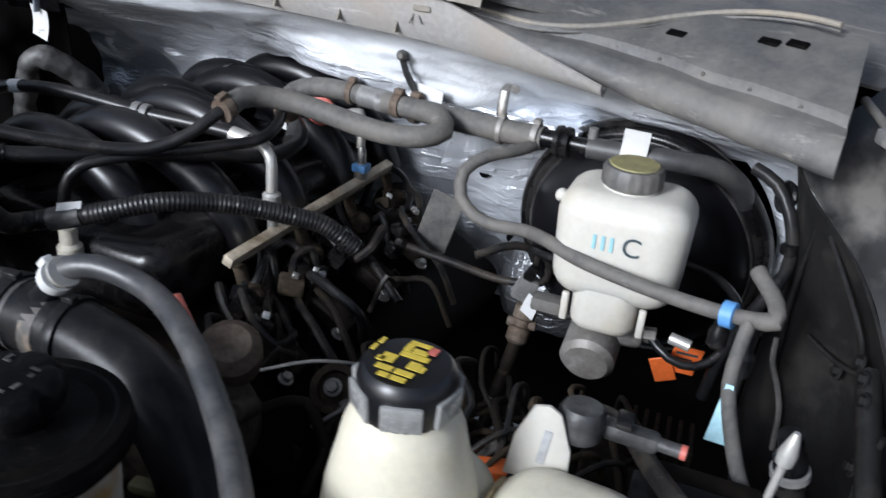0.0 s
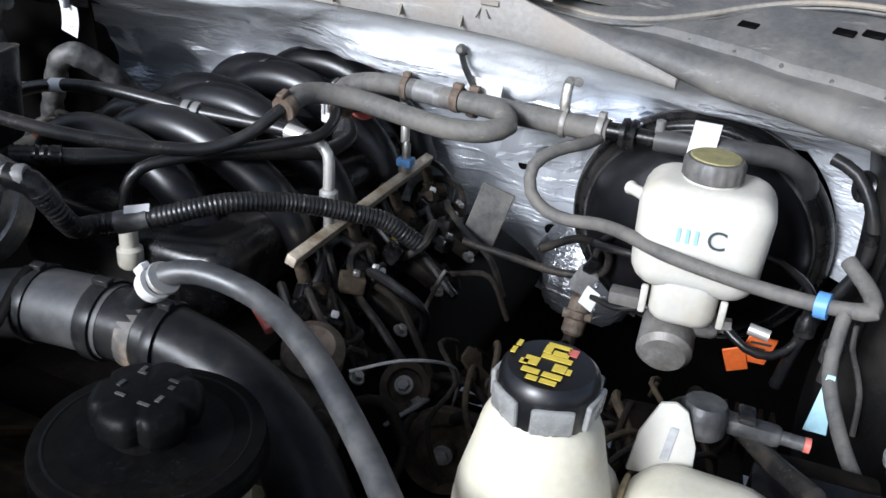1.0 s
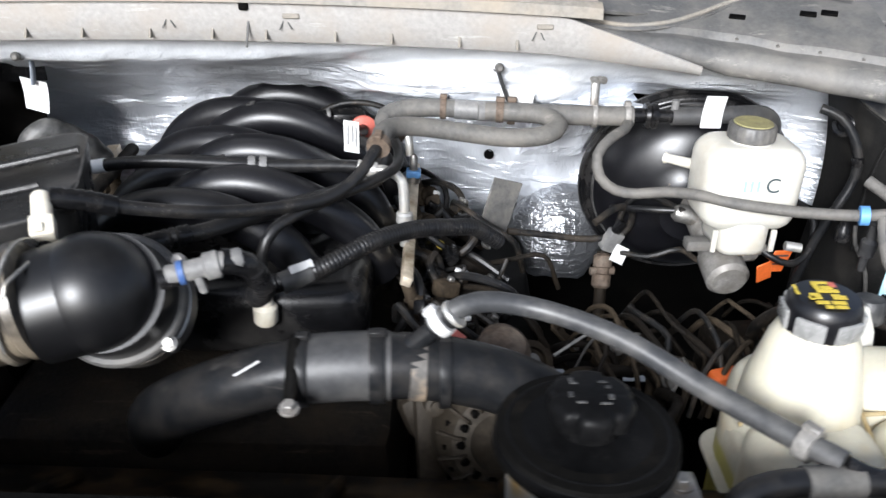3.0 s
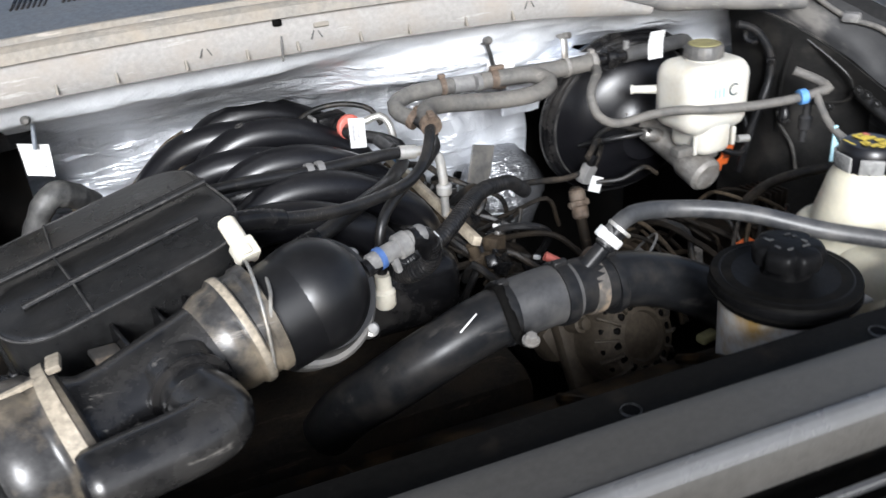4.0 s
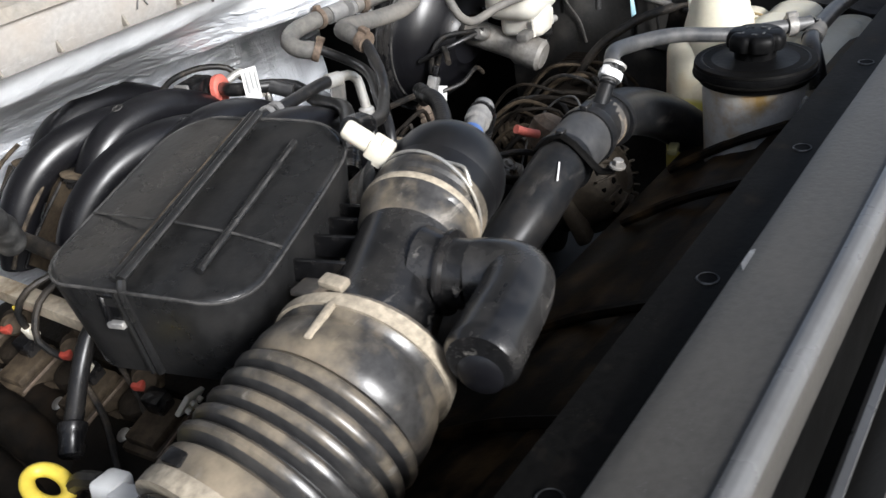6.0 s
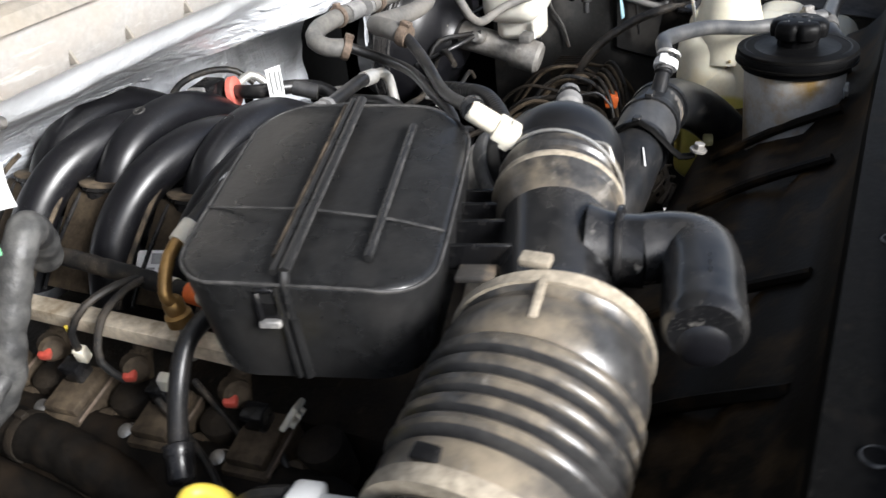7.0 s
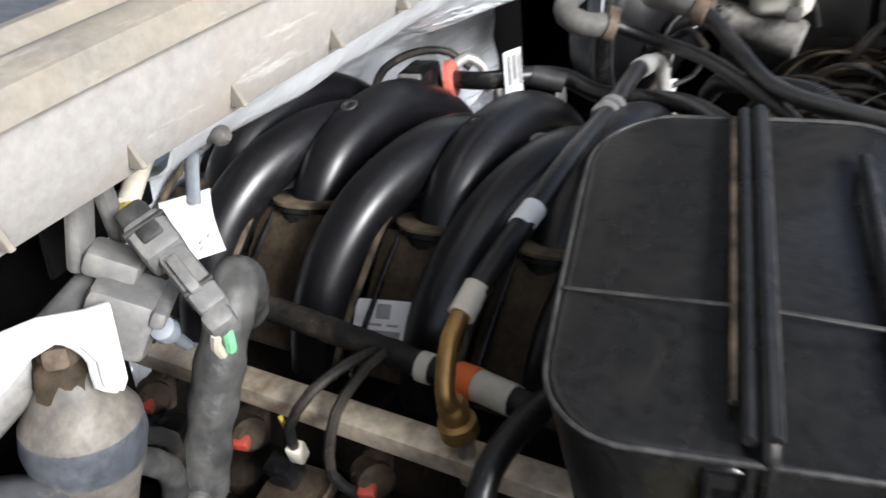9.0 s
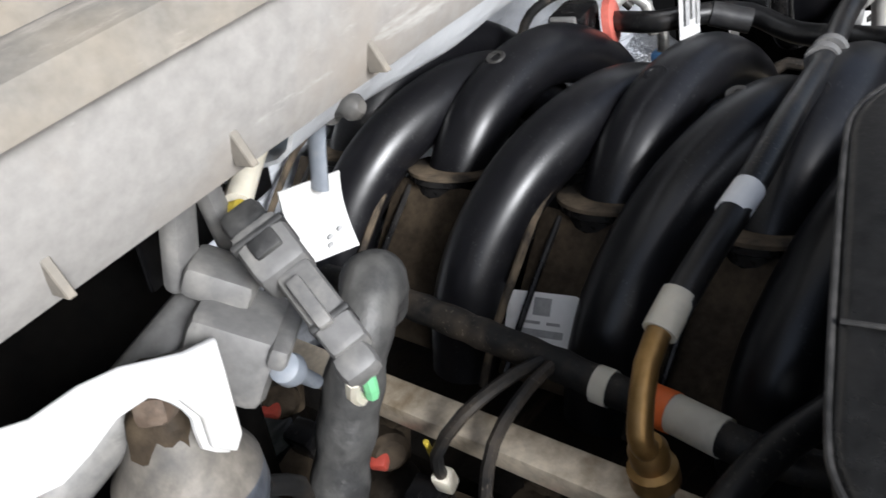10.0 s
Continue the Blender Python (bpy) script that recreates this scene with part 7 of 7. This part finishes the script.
def build_corner():
    """The clutter by the bonnet hinge."""
    lump = lambda s, t: 1 + 0.05 * math.sin(s * 210) + 0.05 * math.sin(s * 83) + 0.05 * math.sin(s * 29)
    w = thing("taped_loom", tube([(-1.010, 0.950, 1.07), (-1.030, 0.922, 1.112), (-1.062, 0.892, 1.136), (-1.079, 0.886, 1.124), (-1.096, 0.890, 1.09), (-1.112, 0.894, 1.055), (-1.124, 0.900, 1.02), (-1.138, 0.915, 0.985), (-1.16, 0.935, 0.966), (-1.20, 0.945, 0.955)], 0.0168, 20, 0.006, lump), "tape", "thick grey tape-wrapped wiring loom", "wiring")
    part("branch", tube([(-1.128, 0.894, 1.02), (-1.150, 0.892, 1.01), (-1.175, 0.893, 0.985), (-1.20, 0.90, 0.96)], 0.009, 12, 0.006, lump), "tape", w)
    part("wire", tube([(-1.162, 0.786, 1.203), (-1.158, 0.791, 1.190), (-1.153, 0.798, 1.178)], 0.0028, 8), "green", w)
    part("wire", tube([(-1.166, 0.789, 1.199), (-1.162, 0.797, 1.186), (-1.155, 0.803, 1.175)], 0.0028, 8), "beige", w)
    ct = frame_of((-0.016, -0.061, -0.038), (-1.155, 0.815, 1.219), 20)
    c = thing("loom_connector", rbox((0.021, 0.023, 0.024), ct @ pose(0, 0, -0.022), 0.004), "grey_plug", "dusty grey multi-pin loom connector", "connector")
    part("socket", rbox((0.015, 0.018, 0.038), ct @ pose(0.002, 0, 0.008), 0.003), "grey_plug", c)
    part("tail", rbox((0.017, 0.018, 0.014), ct @ pose(-0.001, 0, -0.038), 0.004), "tape", c)
    part("rib", rbox((0.0225, 0.0245, 0.003), ct @ pose(0, 0, -0.028), 0.001), "tape", c)
    part("rib", rbox((0.0165, 0.0195, 0.003), ct @ pose(0.002, 0, 0.014), 0.001), "tape", c)
    part("latch", rbox((0.006, 0.005, 0.022), ct @ pose(0.0, 0.0110, 0.006), 0.0015), "grey_plug", c)
    part("latch", rbox((0.011, 0.004, 0.008), ct @ pose(0.0, 0.0120, -0.022), 0.001), "tape", c)
    part("end", rbox((0.015, 0.015, 0.012), ct @ pose(0, 0, 0.031), 0.004), "grey_plug", c)
    bt = pose(-1.168, 0.852, 1.196, 30, 8, 38)
    b = thing("connector_bracket", rbox((0.040, 0.036, 0.034), bt, 0.006), "grey_plug", "dusty grey connector bracket under the cowl", "bracket")
    part("top", rbox((0.026, 0.028, 0.014), bt @ pose(0.010, 0.012, 0.020), 0.004), "grey_plug", b)
    part("ledge", rbox((0.046, 0.008, 0.010), bt @ pose(0, -0.018, 0.012), 0.003), "grey_plug", b)
    part("face", rbox((0.016, 0.003, 0.016), bt @ pose(0.011, -0.0185, -0.007), 0.002), "tape", b)
    pin = part("push_pin", lathe([(0.003, 0.0), (0.0035, 0.016), (0.005, 0.019), (0.0068, 0.024), (0.0062, 0.030), (0.0, 0.034)], (-1.152, 0.832, 1.170), (-0.55, -0.25, 0.8), 16), "pin_grey", b, "blue-grey push pin")
    t = thing("paper_tag", sheet(lambda u, v: Vector((-1.086 + 0.032 * u + v * (0.005 * u - 0.002), 0.905 - 0.004 * u + 0.005 * math.sin(2.5 * v), 1.165 + 0.043 * v - 0.007 * u)), 6, 8, 0.0008), "white", "white paper tag hanging from a bonnet stud", "tag")
    bars([(-0.004, -0.012, 0.003, 0.002), (0.003, -0.012, 0.003, 0.002), (-0.006, -0.016, 0.003, 0.002)], pose(-1.0675, 0.9020, 1.1850, 90, -10, -6), "grey_ink", t)
    part("strap", join(tube([(-1.068, 0.901, 1.200), (-1.064, 0.899, 1.222), (-1.061, 0.893, 1.245)], 0.0055, 12, flat=0.55), lathe([(0.009, 0), (0.009, 0.006), (0.006, 0.007)], (-1.061, 0.891, 1.246), (0, -1, 0.2), 14)), "pin_grey", t, "pale plastic strap")
    s = thing("cowl_stud", join(lathe([(0.008, 0), (0.008, 0.005), (0.0045, 0.006), (0.0045, 0.013), (0.0062, 0.016), (0.0058, 0.020), (0.003, 0.023)], (-1.068, 0.882, 1.246), (0.1, -1, 0.1), 16)), "cap_grey", "dull steel stud on the dash panel", "stud", group="cowl studs")
    copy_thing(s, Matrix.Translation(V(-0.446 - -1.068, -0.008, 0.003)) @ s.matrix_basis)
    k = thing("stud_clip", join(tube([(-0.446, 0.862, 1.247), (-0.44, 0.862, 1.23), (-0.43, 0.872, 1.205)], 0.006, 10, flat=0.5)), "tape", "dark plastic strap hanging from a stud", "strap")
    tg = thing("paper_tag", rbox((0.044, 0.001, 0.022), pose(-0.418, 0.872, 1.206, 0, 6, -6), 0.0004, segs=1), "white", "white paper tag on the strap", "tag")
    br = thing("pipe_bracket", join(tube([(-0.318, 0.874, 1.235), (-0.318, 0.860, 1.232), (-0.318, 0.856, 1.205)], 0.006, 10, flat=0.5), lathe([(0.005, 0), (0.005, 0.012)], (-0.312, 0.872, 1.234), (0.5, -1, 0.2), 10)), "alu", "small steel hose bracket on the dash", "bracket")
    outline = [(-1.245, 1.222), (-1.23, 1.228), (-1.218, 1.229), (-1.2, 1.224), (-1.185, 1.218), (-1.187, 1.203), (-1.191, 1.178), (-1.197, 1.175), (-1.204, 1.182), (-1.203, 1.196), (-1.207, 1.207), (-1.214, 1.214), (-1.225, 1.211), (-1.236, 1.201), (-1.246, 1.193), (-1.258, 1.19), (-1.283, 1.19), (-1.27, 1.221)]
    bm = prism([(x + 1.2, z - 1.2) for x, z in outline], 0.0035, pose(-1.2, 0.83, 1.2, 90), 0.0012, 2)
    for v in bm.verts:
        v.co.y += 0.35 * abs(v.co.x + 1.198) + 4.0 * (v.co.x + 1.198) ** 2
    wc = thing("white_cover", bm, "white", "white plastic boot draped over a dusty cylinder", "cover")
    part("rim", tube([(x, 0.832 + 0.35 * abs(x + 1.198) + 4.0 * (x + 1.198) ** 2, z) for x, z in outline[7:15]], 0.0022, 8, 0.006), "white", wc)
    up = Vector((0.10, -0.12, 1)).normalized()
    cy = thing("accumulator", lathe([(0.0, -0.105), (0.014, -0.104), (0.015, -0.075), (0.018, -0.072), (0.018, -0.060), (0.020, -0.056), (0.024, -0.034), (0.0295, -0.014), (0.0315, -0.002), (0.0300, 0.010), (0.0235, 0.020), (0.019, 0.030), (0.015, 0.040), (0.010, 0.046), (0.0, 0.047)], (-1.203, 0.866, 1.140), up, 40), "dusty_dome", "dusty pear-shaped canister with a tan top", "accumulator")
    dusted(cy, (-1.203, 0.866, 1.140), up, -0.022, 0.012)
    part("fitting", lathe([(0.014, 0.030), (0.017, 0.032), (0.015, 0.046), (0.011, 0.050), (0.011, 0.062), (0.0, 0.064)], (-1.205, 0.868, 1.140), up, 18, wave=lambda a, k: 1 + 0.10 * math.sin(a * 5 + k)), "engine_tan", cy, "rusty tan top fitting")
    part("fitting", rbox((0.024, 0.014, 0.012), pose(-1.205, 0.852, 1.196, 0, 20, 40), 0.004), "rust", cy)
    part("strap", lathe([(0.0205, -0.071), (0.0225, -0.069), (0.0225, -0.063), (0.0205, -0.061)], (-1.205, 0.868, 1.140), up, 32), "tape", cy)
    part("line", tube([(-1.186, 0.862, 1.108), (-1.168, 0.862, 1.085), (-1.166, 0.872, 1.05), (-1.180, 0.885, 1.02)], 0.008, 12), "tape", cy)
    part("line", tube([(-1.178, 0.858, 1.120), (-1.160, 0.862, 1.10), (-1.156, 0.872, 1.07)], 0.005, 12), "wire", cy)
    c2 = thing("accumulator", lathe([(0.0, -0.07), (0.036, -0.065), (0.040, -0.01), (0.039, 0.006), (0.032, 0.020), (0.018, 0.028), (0.0, 0.030)], (-1.262, 0.865, 1.112), (0.1, -0.25, 0.95), 36), "dusty_dome", "second dusty dark canister behind a white cap", "accumulator")
    dusted(c2, (-1.262, 0.865, 1.112), (0.1, -0.25, 0.95), -0.03, 0.05)
    cn = Vector((-0.30, -0.50, 0.30)).normalized()
    cu = cn.cross(Vector((0.78, -0.60, 0.10))).normalized()
    cm = Matrix.Translation((-1.305, 0.792, 1.134)) @ Matrix((cu.cross(cn), cu, cn)).transposed().to_4x4()
    ring = prism(rounded(0.056, 0.042, 0.009, 5), 0.012, cm, 0.003, 2)
    cp = part("cap", ring, "white", c2, "white plastic cap with a small window")
    part("window", rbox((0.028, 0.013, 0.002), cm @ pose(0.004, 0.0, 0.0130), 0.0006, segs=1), "tan_dust", cp, "tan window in the cap")
    part("window_edge", join(rbox((0.032, 0.003, 0.003), cm @ pose(0.004, 0.0078, 0.0135), 0.0008, segs=1), rbox((0.003, 0.016, 0.003), cm @ pose(-0.0115, 0.0, 0.0135), 0.0008, segs=1)), "ink", cp)
    thing("hinge_plate", rbox((0.095, 0.004, 0.066), pose(-1.112, 0.928, 1.225, 8, 0, 12), 0.002), "black_plastic", "black plastic plate under the cowl beside the hinge", "plate")
    hg = thing("hinge_bracket", tube([(-1.31, 0.905, 1.125), (-1.25, 0.895, 1.158), (-1.20, 0.885, 1.182), (-1.160, 0.878, 1.200)], 0.0135, 14), "grey_plug", "dusty grey bonnet hinge bracket under the cowl", "hinge")
    part("plate", rbox((0.016, 0.010, 0.062), pose(-1.160, 0.872, 1.245, 10, 12, 20), 0.004), "grey_plug", hg)
    part("plate", rbox((0.010, 0.010, 0.046), pose(-1.146, 0.868, 1.240, 12, -14, 10), 0.004), "grey_plug", hg)
    part("screw", lathe([(0.0042, 0), (0.0042, 0.006), (0.002, 0.008)], (-1.141, 0.866, 1.237), (0.2, -1, 0.3), 12), "yellow", hg)
    part("arm", tube([(-1.135, 0.870, 1.236), (-1.115, 0.884, 1.240), (-1.09, 0.90, 1.245)], 0.006, 10), "beige", hg)
    ov = thing("dipstick", tube([(-1.226 + 0.012 * math.cos(a), 0.566 + 0.018 * math.sin(a), 1.056 + 0.006 * math.sin(a)) for a in [2 * math.pi * k / 16 for k in range(17)]], 0.006, 10, 0.004), "yellow", "yellow dipstick ring handle", "dipstick")


def build_yard():
    rng = random.Random(3)
    p = holder("pallet", (5.2, 3.3, 0.0), "stack of weathered wooden boards on bearers", "pallet")
    for k in range(8):
        for j in range(2):
            part("board", rbox((0.17, 2.6, 0.035), pose(4.5 + 0.30 * k + 0.03 * j, 3.3 + rng.uniform(-0.1, 0.1), 0.30 + 0.13 * j + rng.uniform(-0.006, 0.006), 0, 0, 8 + rng.uniform(-1.5, 1.5)), 0.004, segs=1), "wood", p)
    for y in (2.3, 3.3, 4.3):
        part("bearer", rbox((2.5, 0.10, 0.28), pose(5.55, y, 0.14, 0, 0, 8), 0.004, segs=1), "wood", p)
        part("bearer", rbox((2.5, 0.10, 0.09), pose(5.55, y, 0.363, 0, 0, 8), 0.004, segs=1), "wood", p)
    d = thing("drum", lathe([(0.28, 0), (0.29, 0.02), (0.28, 0.04), (0.28, 0.29), (0.295, 0.3), (0.28, 0.31), (0.28, 0.58), (0.295, 0.6), (0.28, 0.62), (0.28, 0.88), (0.29, 0.9), (0.27, 0.9), (0.27, 0.88), (0, 0.88)], (8.6, 4.4, 0), (0, 0, 1), 32), "blue", "blue plastic drum standing in the yard", "drum")


build_setting()
build_sides()
build_cowl()
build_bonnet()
build_front()
build_wing()
build_brakes()
build_tanks()
build_coolant_hoses()
build_box()
build_tube()
build_runners()
build_rails()
build_breather_lines()
build_heater_hoses()
build_loom()
build_engine()
build_lower_hoses()
build_pump()
build_front_clutter()
build_corner()
build_yard()
